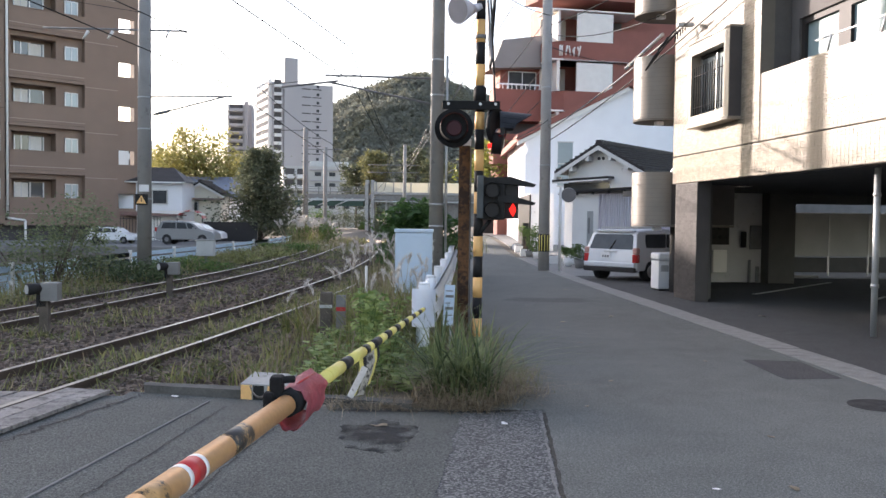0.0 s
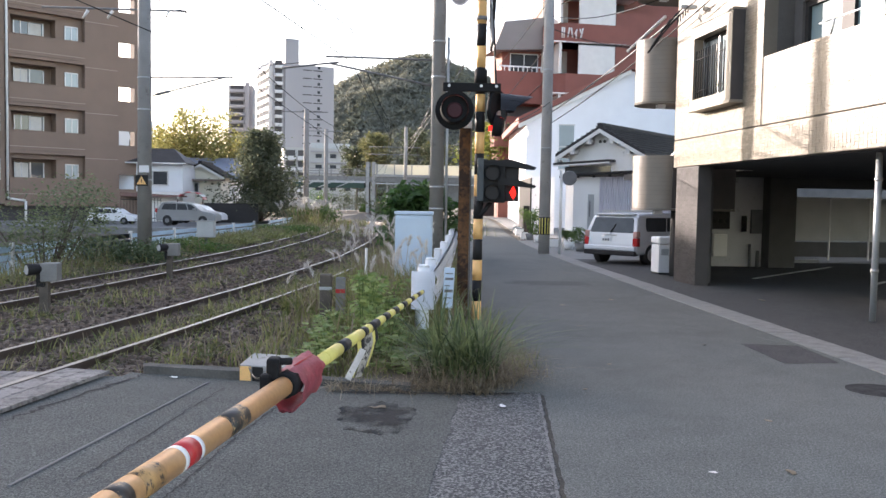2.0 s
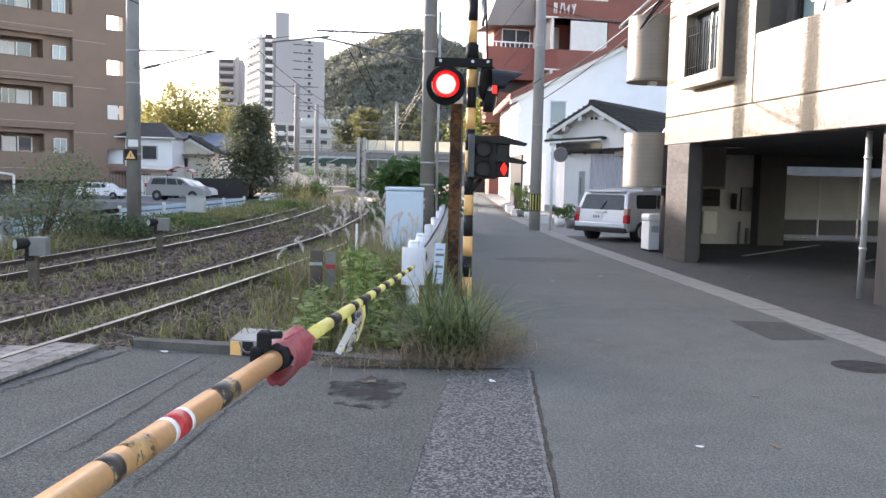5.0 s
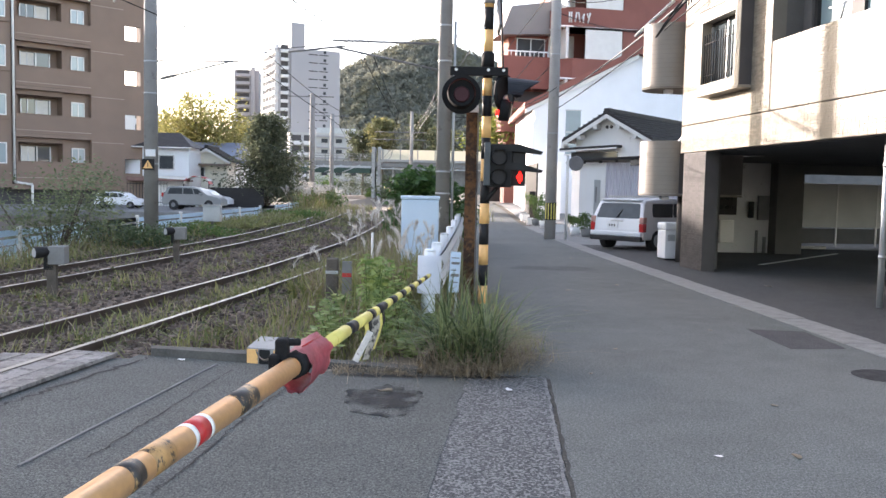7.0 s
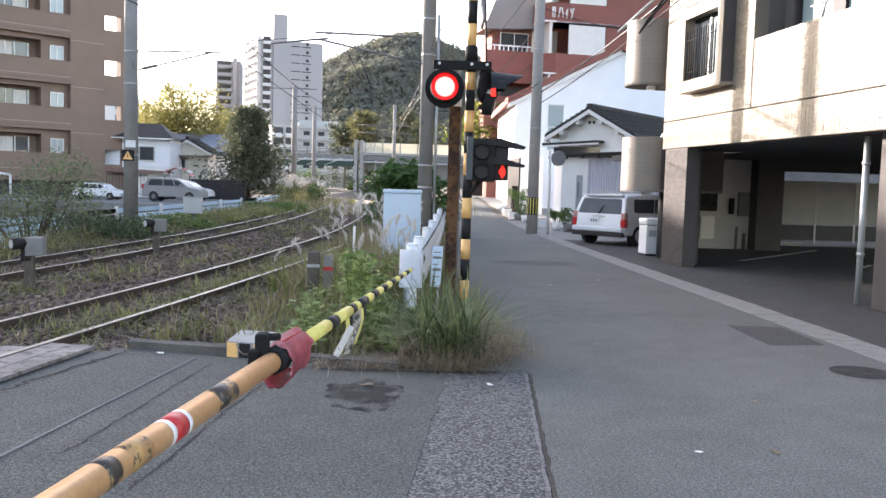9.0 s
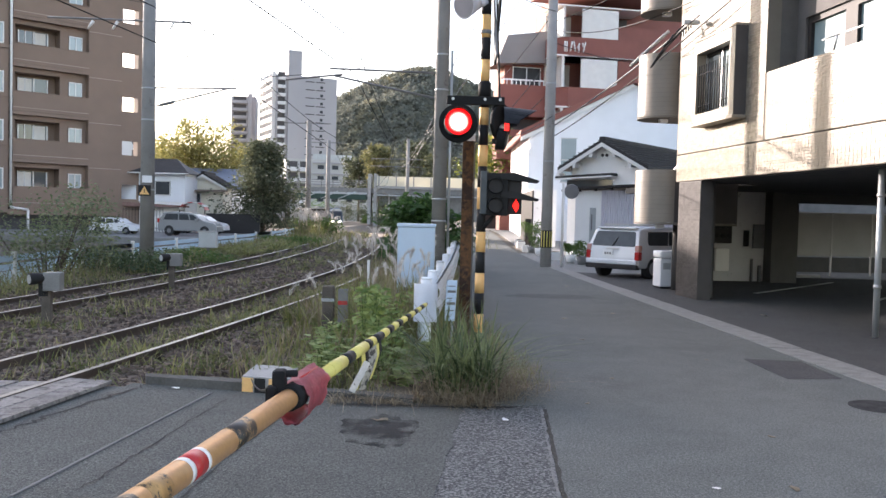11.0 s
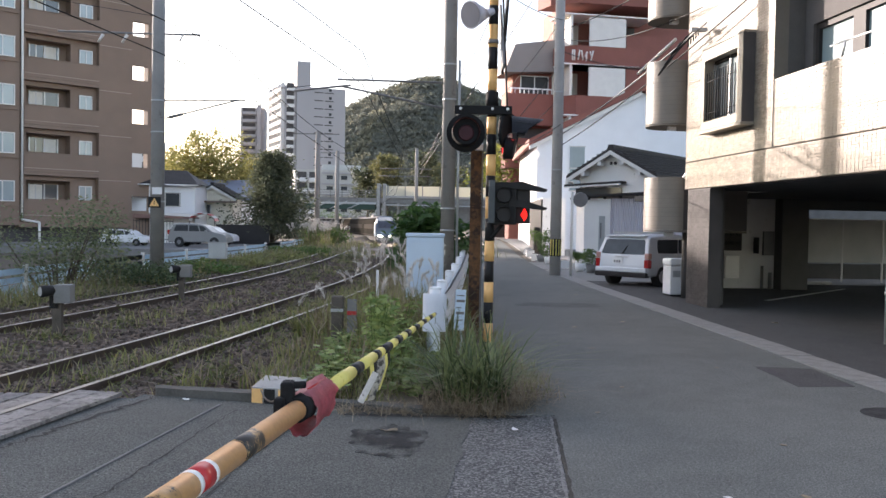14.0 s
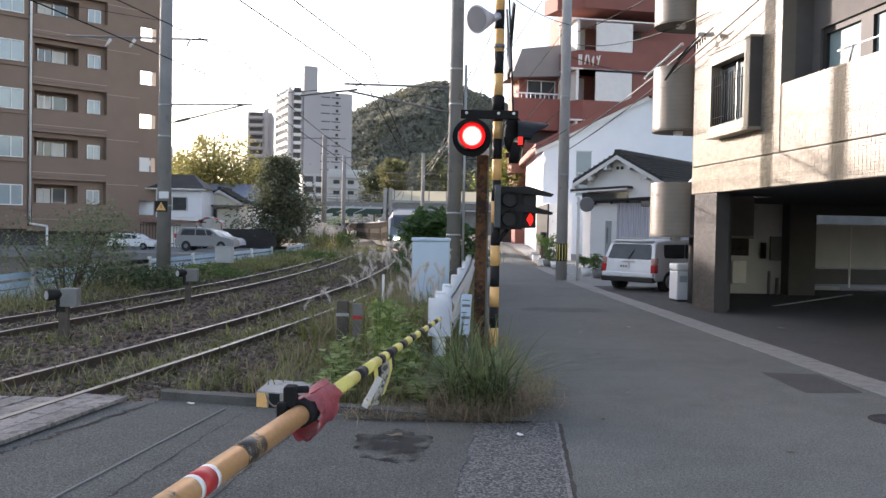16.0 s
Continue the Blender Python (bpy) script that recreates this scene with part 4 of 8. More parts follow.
def bridge():
    th = thing("road_bridge", pose(-11.5, 150, 0, 0, 0, 2), "road bridge over the railway with green girders and concrete parapet", "bridge")
    part("deck", bx(-34, 0, 0, 7, 5.0, 5.9), CONCRETE_DARK, th)
    part("edge_beam", bx(-34, -1.0, -0.3, -0.22, 4.75, 5.1), GALV, th)
    part("girder", bx(-13.5, -1.2, -0.2, 0.3, 3.9, 5.0), GREEN_STEEL, th)
    part("girder", bx(-13.5, -1.2, 5.0, 5.4, 3.9, 5.0), GREEN_STEEL, th)
    part("barrier_panel", bx(0.6, 60, -0.25, -0.2, 6.3, 8.0), PANEL_GLOW, th, "translucent cream noise-barrier panel")
    part("parapet", bx(0.6, 60, -0.4, 0.0, 5.9, 6.3), CONCRETE, th)
    part("deck", bx(0.0, 60, 0, 7, 5.0, 6.0), CONCRETE_DARK, th)
    for x in range(1, 60, 3):
        part("parapet_post", bx(x - 0.1, x + 0.1, -0.5, -0.4, 5.9, 8.05), CONCRETE, th)
    for x in range(-33, 0, 2):
        part("fence_post", bx(x, x + 0.16, -0.1, 0.0, 5.9, 7.2), CONCRETE_DARK, th)
    for z in (6.3, 6.7, 7.1):
        part("fence_rail", bx(-34, 0, -0.08, -0.03, z, z + 0.1), CONCRETE_DARK, th)
    for x in (-0.9, 0.1):
        part("pier", bx(x, x + 0.55, -0.3, 6, -1.5, 8.4), CONCRETE, th, "grey concrete bridge pier")
    for x in (2.6, 5.4, 8.4):
        part("column", bx(x, x + 0.35, -0.2, 0.2, -1.5, 5.0), CONCRETE, th)
    for a in (-12, -9, -6):
        part("brace", tb((a, -0.25, 3.9), (a + 3, -0.25, 5.2), 0.09, n=6), GALV, th)
    part("abutment", bx(4.0, 60, 0.6, 6.5, -1.5, 5.0), CONCRETE_DARK, th)
    part("pier", bx(-15.2, -14, 0, 6, -1.5, 5.0), CONCRETE, th)
    part("retaining_wall", bx(-34, -16, 5.5, 6.5, -1.5, 5.0), CONCRETE_DARK, th)
    part("cross_beam", bx(-13.5, -1.2, 0.3, 5.0, 4.5, 4.9), GREEN_STEEL, th)
    part("walkway", bx(0.7, 34, -1.6, -0.4, 4.6, 4.8), GALV, th)


bridge()

# ---- buildings up the lane ----


def window_set(th, x0, x1, z0, z1, y, glass_mat=FAR_GLASS):
    w = part("window", bx(x0, x1, y - 0.03, y + 0.03, z0, z1), glass_mat, th)
    for a in (x0, (x0 + x1) / 2 - 0.03, x1 - 0.06):
        part("frame", bx(a, a + 0.06, y - 0.07, y - 0.03, z0, z1), ALU, w)
    part("frame", bx(x0, x1, y - 0.07, y - 0.03, z1 - 0.06, z1), ALU, w)
    part("frame", bx(x0, x1, y - 0.08, y - 0.03, z0, z0 + 0.06), ALU, w)
    return w


def red_building():
    th = thing("red_apartment_building", pose(4.2, 64, 0.4, 0, 0, 12), "red-tiled apartment building with white balcony screens", "building")
    # left wing with mansard
    part("wing", bx(0.6, 6.0, 0.8, 3.0, 3.0, 13.0), RED_BRICK, th)
    part("mansard", extrude_xz(bmesh.new(), [(-0.3, 12.4), (4.6, 12.7), (4.4, 15.1), (0.5, 14.5)], -0.2, 3.0), RED_ROOF, th, "grey sloping mansard roof")
    part("balcony", bx(-0.2, 3.5, -0.4, 0.8, 8.6, 10.9), RED_BRICK, th)
    part("balcony", bx(-0.2, 3.5, -0.4, 0.8, 5.4, 7.6), RED_BRICK, th)
    rl = part("balcony_rail", bx(0.0, 3.3, -0.4, -0.36, 11.2, 11.3), WHITE_PLASTIC, th)
    for i in range(10):
        part("baluster", bx(0.1 + i * 0.35, 0.14 + i * 0.35, -0.4, -0.36, 10.9, 11.2), WHITE_PLASTIC, rl)
    window_set(th, 1.2, 3.4, 10.9, 12.4, 0.77)
    # flat dark sheet in place of the shaded balcony
    part("recess_sheet", bx(0.2, 3.4, 0.72, 0.78, 7.7, 8.5), SHADE, th)
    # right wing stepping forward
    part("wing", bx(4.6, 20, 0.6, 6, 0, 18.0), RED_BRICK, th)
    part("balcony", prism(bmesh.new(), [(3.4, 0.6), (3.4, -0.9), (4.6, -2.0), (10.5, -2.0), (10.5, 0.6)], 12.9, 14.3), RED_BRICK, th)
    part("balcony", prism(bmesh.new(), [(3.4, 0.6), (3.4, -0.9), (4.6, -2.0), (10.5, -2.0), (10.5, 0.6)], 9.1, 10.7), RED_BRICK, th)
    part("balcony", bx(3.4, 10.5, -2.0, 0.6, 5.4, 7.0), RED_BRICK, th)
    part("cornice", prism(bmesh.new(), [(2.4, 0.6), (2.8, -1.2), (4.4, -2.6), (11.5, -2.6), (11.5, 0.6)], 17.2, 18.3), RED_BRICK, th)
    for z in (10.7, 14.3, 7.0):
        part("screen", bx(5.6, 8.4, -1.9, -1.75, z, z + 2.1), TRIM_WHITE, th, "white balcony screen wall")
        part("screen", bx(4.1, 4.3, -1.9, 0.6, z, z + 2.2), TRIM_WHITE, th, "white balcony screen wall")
        part("recess_sheet", bx(3.6, 5.6, 0.52, 0.58, z, z + 2.0), CURTAIN, th)
        # opening is a dark sheet that paints its shade
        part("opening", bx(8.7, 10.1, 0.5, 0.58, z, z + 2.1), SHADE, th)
        part("slab", bx(3.4, 10.5, -2.0, 0.6, z + 2.2, z + 2.3), PLASTER, th)
    part("wall", bx(8.5, 13, -1.8, -0.6, 9.0, 15.3), RED_BRICK, th)
    # katakana sign as raised strokes
    bm = bmesh.new()
    for x0, z0, x1, z1 in [((a - 5.5) * 0.5 + 4.25, b, (c - 5.5) * 0.5 + 4.25, d) for a, b, c, d in ((6.35, 13.25, 6.6, 13.95), (6.85, 13.95, 7.1, 13.25), (7.75, 13.85, 7.4, 13.5), (7.62, 13.7, 7.62, 13.2), (8.2, 13.9, 8.3, 13.6), (8.65, 13.95, 8.3, 13.2),
                           (5.5, 13.2, 5.5, 13.95), (5.8, 13.95, 5.8, 13.2))]:
        tube(bm, (x0, -2.05, z0), (x1, -2.05, z1), 0.06, n=6)
    part("sign_strokes", bm, TRIM_WHITE, th, "raised pale katakana strokes")
    part("leg", bx(0.3, 1.6, 0.0, 1.0, 0, 3.0), RED_BRICK, th)
    part("leg", bx(3.4, 4.6, 0.0, 1.0, 0, 5.4), RED_BRICK, th)
    # shade under the wing is put into this wall's colour
    part("backwall", bx(0.3, 4.6, 5, 5.2, 0, 3.0), SHADE, th)


red_building()


def gable_house(name, m, label, width, depth, eave, ridge, wall, roof, over=0.45):
    """A house whose gable faces local -y."""
    th = thing(name, m, label, "house")
    part("wall", extrude_xz(bmesh.new(), [(0, 0), (width, 0), (width, eave), (width / 2, ridge), (0, eave)], 0, depth), wall, th)
    for s in (0, 1):
        ex = -over if s == 0 else width + over
        ez = eave - (ridge - eave) / (width / 2) * over
        r = part("roof_slope", extrude_xz(bmesh.new(), [(ex, ez + 0.03), (width / 2, ridge + 0.03), (width / 2, ridge + 0.17), (ex, ez + 0.17)], -over, depth + over), roof, th)
        part("bargeboard", extrude_xz(bmesh.new(), [(ex, ez - 0.14), (width / 2, ridge - 0.14), (width / 2, ridge + 0.03), (ex, ez + 0.03)], -over - 0.02, -over + 0.05), TRIM_WHITE, r, "white bargeboard")
        nseg = 9
        for i in range(nseg):
            t = (i + 0.5) / nseg
            x, z = ex + (width / 2 - ex) * t, ez + (ridge - ez) * t
            part("roof_batten", bx(x - 0.05, x + 0.05, -over, depth + over, z + 0.17, z + 0.21), roof, r)
    part("ridge", bx(width / 2 - 0.14, width / 2 + 0.14, -over, depth + over, ridge + 0.12, ridge + 0.28, bevel=0.04), roof, th)
    return th


def lane_houses():
    h = gable_house("gabled_house", pose(5.74, 37.87, 0, 0, 0, -38), "old white plastered house with dark tiled gable roof", 3.3, 8, 3.87, 4.78, PLASTER, ROOF_TILE)
    part("canopy", extrude_xz(bmesh.new(), [(-0.5, 3.3), (2.2, 3.42), (2.2, 3.52), (-0.5, 3.40)], -0.55, 0), ROOF_TILE, h)
    part("canopy_edge", extrude_xz(bmesh.new(), [(-0.5, 3.24), (2.2, 3.36), (2.2, 3.42), (-0.5, 3.30)], -0.57, -0.5), TRIM_WHITE, h, "white canopy edge")
    part("window", bx(-0.2, 2.0, -0.04, 0.02, 2.95, 3.25), GLASS_DARK, h, "dark window under the canopy")
    # dark discs paint the shaded hollow of the vents
    for x in (1.48, 1.68):
        part("vent", tb((x, -0.03, 4.3), (x, 0.01, 4.3), 0.07, n=12), SHADE, h, "round gable vent")
    for x in (-0.42, 0.35, 1.12, 2.18, 2.95, 3.72):
        z = 4.78 - abs(x - 1.65) * 0.55
        part("purlin_end", bx(x - 0.08, x + 0.08, -0.44, 0.0, z - 0.30, z - 0.10), TRIM_WHITE, h, "white boxed purlin end")
    # lean-to with corrugated cladding
    s = thing("shed", pose(5.15, 32.8, 0, 0, 0, -2), "white shed with lilac corrugated steel side", "shed")
    part("front", bx(0, 0.98, 0, 2.6, 0, 2.66), PLASTER, s, "white rendered front")
    part("door", bx(0.55, 0.78, -0.03, 0.0, 0.0, 2.0), GALV, s, "narrow grey door")
    bm = bmesh.new()
    wave = [(0.985 + 0.0225 * i, 0.09 - 0.025 * math.sin(i * math.pi / 2)) for i in range(138)]
    prism(bm, wave + [(4.07, 2.6), (0.985, 2.6)], 0, 2.72)
    part("corrugated_wall", bm, CORRUGATED, s, "lilac corrugated steel cladding")
    part("roof", extrude_xz(bmesh.new(), [(-0.25, 2.68), (4.1, 2.98), (4.1, 3.06), (-0.25, 2.76)], -0.25, 2.8), ROOF_TILE, s)
    part("fascia", extrude_xz(bmesh.new(), [(0.0, 2.66), (4.07, 2.72), (4.07, 2.97), (0.0, 2.69)], 0.06, 0.12), RED_ROOF, s, "weathered brown fascia")
    for i in range(7):
        part("rafter_end", bx(0.1 + i * 0.6, 0.18 + i * 0.6, -0.2, 0.06, 2.60 + i * 0.041, 2.68 + i * 0.041), ROOF_TILE, s)
    part("door_handle", bx(0.60, 0.64, -0.08, 0.0, 1.15, 1.75), STEEL_GREY, s)
    # tall white house
    w = thing("white_house", pose(5.05, 50, 0, 0, 0, 0), "tall white house with a sloping red roof edge", "house")
    part("wall", extrude_xz(bmesh.new(), [(0, 0), (9, 0), (9, 8.6), (5.9, 9.35), (0.0, 6.4)], 0, 12), PLASTER_BLUE, w)
    part("roof_edge", extrude_xz(bmesh.new(), [(-0.5, 6.2), (5.9, 9.4), (9.4, 8.55), (9.4, 8.85), (5.9, 9.75), (-0.5, 6.55)], -0.4, 12.3), RED_BRICK, w, "red roof edge")
    part("window", bx(1.9, 2.75, -0.05, 0.0, 3.6, 6.2), GLASS_PALE, w)
    for z in (3.6, 4.9, 6.15):
        part("window_frame", bx(1.85, 2.8, -0.09, -0.05, z, z + 0.06), ALU, w)
    part("side_hut", bx(-0.25, 0.9, -6, 0, 0, 3.0), PLASTER, w)
    part("board_fence", bx(-0.33, -0.26, -5.98, 0, 0, 2.95), FRAME_DARK, w, "dark boarding along the lane")
    part("gate_leaf", bx(-0.62, -0.28, -5.6, -5.5, 0, 1.5, bevel=0.01), FRAME_DARK, w, "dark metal gate leaf")
    part("soffit_trim", extrude_xz(bmesh.new(), [(-0.45, 5.95), (5.9, 9.13), (5.9, 9.38), (-0.45, 6.18)], -0.3, -0.02), TRIM_WHITE, w, "white soffit board")
    part("dish", tb((-0.1, -0.3, 5.5), (-0.2, -0.4, 5.55), 0.1, 0.38, 16), WHITE_PLASTIC, w, "white satellite dish")


lane_houses()


def far_left_houses():
    a = thing("house", pose(-22.6, 60, -0.3), "two-storey pale blue house with dark hipped roof", "house")
    part("wall", bx(0, 5.0, 0, 3, 2.3, 4.35), PLASTER_BLUE, a)
    part("wall", bx(0, 5.0, 0.05, 3, 0, 2.29), PLASTER, a)
    bm = bmesh.new()
    vs = [bm.verts.new(p) for p in ((-0.5, -0.5, 4.33), (5.35, -0.5, 4.30), (5.2, 3.4, 4.30), (-0.5, 3.4, 4.33), (0.6, 1.4, 5.4), (4.0, 1.4, 5.35))]
    for q in ((0, 1, 5, 4), (1, 2, 5), (2, 3, 4, 5), (3, 0, 4), (3, 2, 1, 0)):
        bm.faces.new([vs[i] for i in q])
    part("hipped_roof", bm, ROOF_TILE, a, "dark hipped roof")
    part("gutter", tb((-0.5, -0.52, 4.27), (5.35, -0.52, 4.24), 0.05, n=8), TRIM_WHITE, a)
    window_set(a, 1.9, 4.0, 2.75, 3.75, -0.02)
    part("shutter", bx(2.0, 2.9, -0.10, -0.04, 2.8, 3.7), GLASS_PALE, a)
    part("canopy", extrude_xz(bmesh.new(), [(-0.4, 1.95), (5.3, 1.95), (5.3, 2.05), (-0.4, 2.3)], -0.8, 0), mat("red_brown_canopy", (0.22, 0.13, 0.11), 0.8, 0.2, 2, 0.2), a, "red-brown tiled canopy")
    fr = thing("iron_railing", pose(-20.6, 56.5, -0.02), "dark iron railing before the pale blue house", "fence")
    for z in (0.25, 1.45):
        part("rail", bx(0, 2.6, -0.015, 0.015, z, z + 0.04), FRAME_DARK, fr)
    for i in range(14):
        part("bar", bx(i * 0.2 - 0.012, i * 0.2 + 0.012, -0.012, 0.012, 0, 1.6), FRAME_DARK, fr)
    b = gable_house("house", pose(-18.6, 63, -0.3, 0, 0, 0), "small cream house with a gable roof", 2.9, 2.6, 3.55, 4.35, mat("cream_render", (0.70, 0.66, 0.56), 0.85, 0.08, 1.5, 0.1), ROOF_TILE, 0.3)
    part("canopy", bx(-0.3, 3.2, -0.7, 0, 3.15, 3.28), mat("brown_canopy", (0.20, 0.16, 0.13), 0.8, 0.2, 2, 0.2), b, "brown canopy across the front")
    window_set(b, 0.3, 1.3, 2.3, 3.05, -0.02)
    c = thing("long_house", pose(-28.5, 76, -0.3, 0, 0, 0), "long house with a grey-blue tiled roof", "house")
    part("wall", bx(0, 11, 0, 7, 0, 3.6), PLASTER, c)
    part("roof", bx(-0.5, 11.5, -0.6, 7.6, 3.6, 3.8), ROOF_BLUE, c)
    bm = bmesh.new()
    a1 = [(-0.5, -0.6, 3.8), (11.5, -0.6, 3.8), (10.5, 3.5, 5.6), (1, 3.5, 5.6), (-0.5, 7.6, 3.8), (11.5, 7.6, 3.8)]
    vs = [bm.verts.new(p) for p in a1]
    for q in ((0, 1, 2, 3), (5, 4, 3, 2), (1, 5, 2), (4, 0, 3)):
        bm.faces.new([vs[i] for i in q])
    part("hipped_roof", bm, ROOF_BLUE, c)
    d = thing("garden_wall", pose(-15.6, 58, -0.3, 0, 0, 0), "dark brown slatted garden wall", "wall")
    part("panel", bx(0, 3.6, 0, 0.1, 0, 1.6), FRAME_DARK, d)


far_left_houses()

# ---- poles, signal, gate, guardrail ----


def concrete_pole(name, x, y, z, h, r0, r1, label, bands=(), skin=POLE_CONC):
    th = thing(name, pose(x, y, z), label, "pole")
    part("shaft", tb((0, 0, -0.3), (0, 0, h), r0, r1, 20), skin, th)
    for b in bands:
        r = r0 + (r1 - r0) * b / h
        part("band", tb((0, 0, b - 0.02), (0, 0, b + 0.02), r + 0.008, n=20), GALV, th)
    return th


LP = concrete_pole("catenary_pole", -8.42, 25, -0.1, 9.5, 0.205, 0.17, "grey concrete overhead-line pole beside the tracks", (2.2, 4.2, 5.1))
part("arm", tb((-2.9, 0, 7.05), (1.2, 0, 7.0), 0.03, n=8), STEEL_GREY, LP)
for x in (-0.9, -1.6):
    part("insulator", tb((x, 0, 6.98), (x - 0.15, 0, 6.75), 0.05, 0.03, 8), TRIM_WHITE, LP)
part("insulator", tb((0.7, 0, 7.0), (0.6, 0, 6.8), 0.03, n=8), TRIM_WHITE, LP)
sg = part("warning_sign", bx(-0.19, 0.17, -0.235, -0.215, 2.02, 2.33, bevel=0.004), BLACK, LP, "black square with a yellow warning triangle")
part("triangle", extrude_xz(bmesh.new(), [(-0.15, 2.06), (0.13, 2.06), (-0.01, 2.30)], -0.242, -0.236), YELLOW, sg)
part("mark", bx(-0.02, 0.0, -0.246, -0.243, 2.11, 2.22), BLACK, sg)
part("number_plate", bx(-0.08, 0.2, -0.235, -0.215, 2.40, 2.60), WHITE_PLASTIC, LP, "small white plate")
BP = concrete_pole("utility_pole", -0.02, 20, -0.05, 13, 0.165, 0.14, "grey concrete utility pole behind the signal cabinet", (1.5, 2.0, 4.5, 5.3))
part("conduit", tb((0.22, -0.05, 0.3), (0.22, -0.05, 5.4), 0.03, n=8), GALV, BP, "thin grey conduit")
RP = concrete_pole("utility_pole", 3.48, 28, 0, 12, 0.185, 0.145, "pale grey concrete utility pole at the lane's edge", (3.4, 5.9), mat("pale_pole_concrete", (0.36, 0.35, 0.335), 0.85, 0.16, 2.0, 0.2, 60, stain=(0.24, 0.23, 0.21), amount=0.25))
sl = part("guard_sleeve", tb((0, 0, 0.62), (0, 0, 1.18), 0.19, n=20), BLACK, RP, "black and yellow striped sleeve")
for i in range(5):
    a = -math.pi / 2 + (i - 2) * 0.5
    part("stripe", bx(-0.016, 0.016, -0.005, 0.005, 0.64, 1.16), YELLOW_TAPE, sl).matrix_basis = pose(0.192 * math.cos(a), 0.192 * math.sin(a), 0, 0, 0, math.degrees(a) + 90)
GP = thing("pipe_post", pose(3.98, 27.9, 0), "slim white pipe standing beside the pole", "post")
part("pipe", tb((0, 0, 0), (0, 0, 2.7), 0.045, n=12), TRIM_WHITE, GP)
part("mirror_back", tb((0.26, 0.0, 2.45), (0.26, -0.06, 2.45), 0.24, 0.22, 20), STEEL_GREY, GP)
for x, y, h in ((-13.65, 90, 12.2), (-15.2, 118, 12.5)):
    p = concrete_pole("catenary_pole", x, y, -1.2, h, 0.30, 0.26, "distant grey overhead-line pole", ())
    part("arm", bx(-2.6, 2.2, -0.05, 0.05, h - 0.35, h - 0.25), STEEL_GREY, p)
P4 = concrete_pole("catenary_pole", -4.4, 118, -1.2, 13, 0.25, 0.22, "overhead-line pole with a crossbeam", ())
for z in (9.2, 10.2):
    part("crossarm", tb((-5, 0, z), (2.0, 0, z), 0.055, n=8), STEEL_GREY, P4)


def crossing_signal():
    th = thing("crossing_signal", pose(0.55, 11.6, 0), "level-crossing signal on a yellow and black striped post", "signal")
    zs = [0, 0.28, 0.56, 0.83, 1.11, 1.38, 1.68, 1.97, 2.25, 2.53, 2.8, 3.03, 3.38, 3.66, 3.95, 4.25, 4.5, 4.8, 5.1, 5.4]
    for i, (a, b) in enumerate(zip(zs, zs[1:])):
        part("stripe", tb((0, 0, a), (0, 0, b), 0.064, n=18), YELLOW if i % 2 == 0 else BLACK, th)
    part("collar", tb((0, 0, 3.18), (0, 0, 3.36), 0.085, n=18), BLACK_MATT, th)
    part("clamp", tb((0, 0, 4.0), (0, 0, 4.05), 0.075, n=18), STEEL_GREY, th)
    bar = part("crossarm", bx(-0.50, 0.26, -0.16, -0.08, 3.05, 3.16, bevel=0.008), BLACK_MATT, th)
    for x in (-0.42, 0.0, 0.2):
        part("bolt", tb((x, -0.17, 3.12), (x, -0.16, 3.12), 0.02, n=8), ALU, bar)
    # lamp that faces the crossing
    lamp = part("lamp_head", tb((-0.345, -0.12, 2.80), (-0.345, -0.17, 2.80), 0.255, 0.255, 32), BLACK_MATT, th, "round black lamp head")
    bm = bmesh.new()
    tube(bm, (-0.345, -0.17, 2.80), (-0.345, -0.42, 2.80), 0.185, 0.175, 32, caps=False)
    tube(bm, (-0.345, -0.42, 2.80), (-0.345, -0.17, 2.80), 0.178, 0.188, 32, caps=False)
    part("hood", bm, BLACK_MATT, lamp)
    part("housing", tb((-0.345, 0.12, 2.80), (-0.345, -0.12, 2.80), 0.12, 0.20, 24), BLACK_MATT, lamp)
    # lamp seen from behind and the side
    l2 = part("lamp_head", tb((0.20, 0.02, 2.84), (0.25, -0.01, 2.84), 0.25, 0.25, 32), BLACK_MATT, th, "round black lamp head turned away")
    bm = bmesh.new()
    n = 18
    ring = []
    for i in range(n + 1):
        a = math.pi * (-0.12 + 1.24 * i / n)
        l = 0.20 + 0.24 * math.sin(max(0, min(math.pi, a)))
        ring.append(((0.26, 0.17 * math.cos(a), 2.88 + 0.17 * math.sin(a)), (0.26 + l, 0.17 * math.cos(a) - 0.02, 2.86 + 0.15 * math.sin(a))))
    vs = [(bm.verts.new(a), bm.verts.new(b)) for a, b in ring]
    for (a, b), (c, d) in zip(vs, vs[1:]):
        bm.faces.new((a, b, d, c))
    bmesh.ops.solidify(bm, geom=bm.faces[:], thickness=0.01)
    part("hood", bm, mat("hood_steel", (0.05, 0.055, 0.065), 0.4, 0.2, 4, 0.05), l2, "long dark visor", smooth=True)
    part("lower_hood", tb((0.18, -0.08, 2.62), (0.30, -0.10, 2.60), 0.15, 0.13, 24), BLACK_MATT, l2)
    part("rim", tb((0.255, -0.02, 2.66), (0.275, -0.03, 2.66), 0.16, 0.155, 24), mat("aluminium_rim", (0.45, 0.45, 0.43), 0.4, 0.1, 4, 0.0, metal=0.5), l2)
    part("bracket", bx(0.10, 0.20, -0.1, 0.02, 2.72, 3.05, bevel=0.01), STEEL_GREY, th)
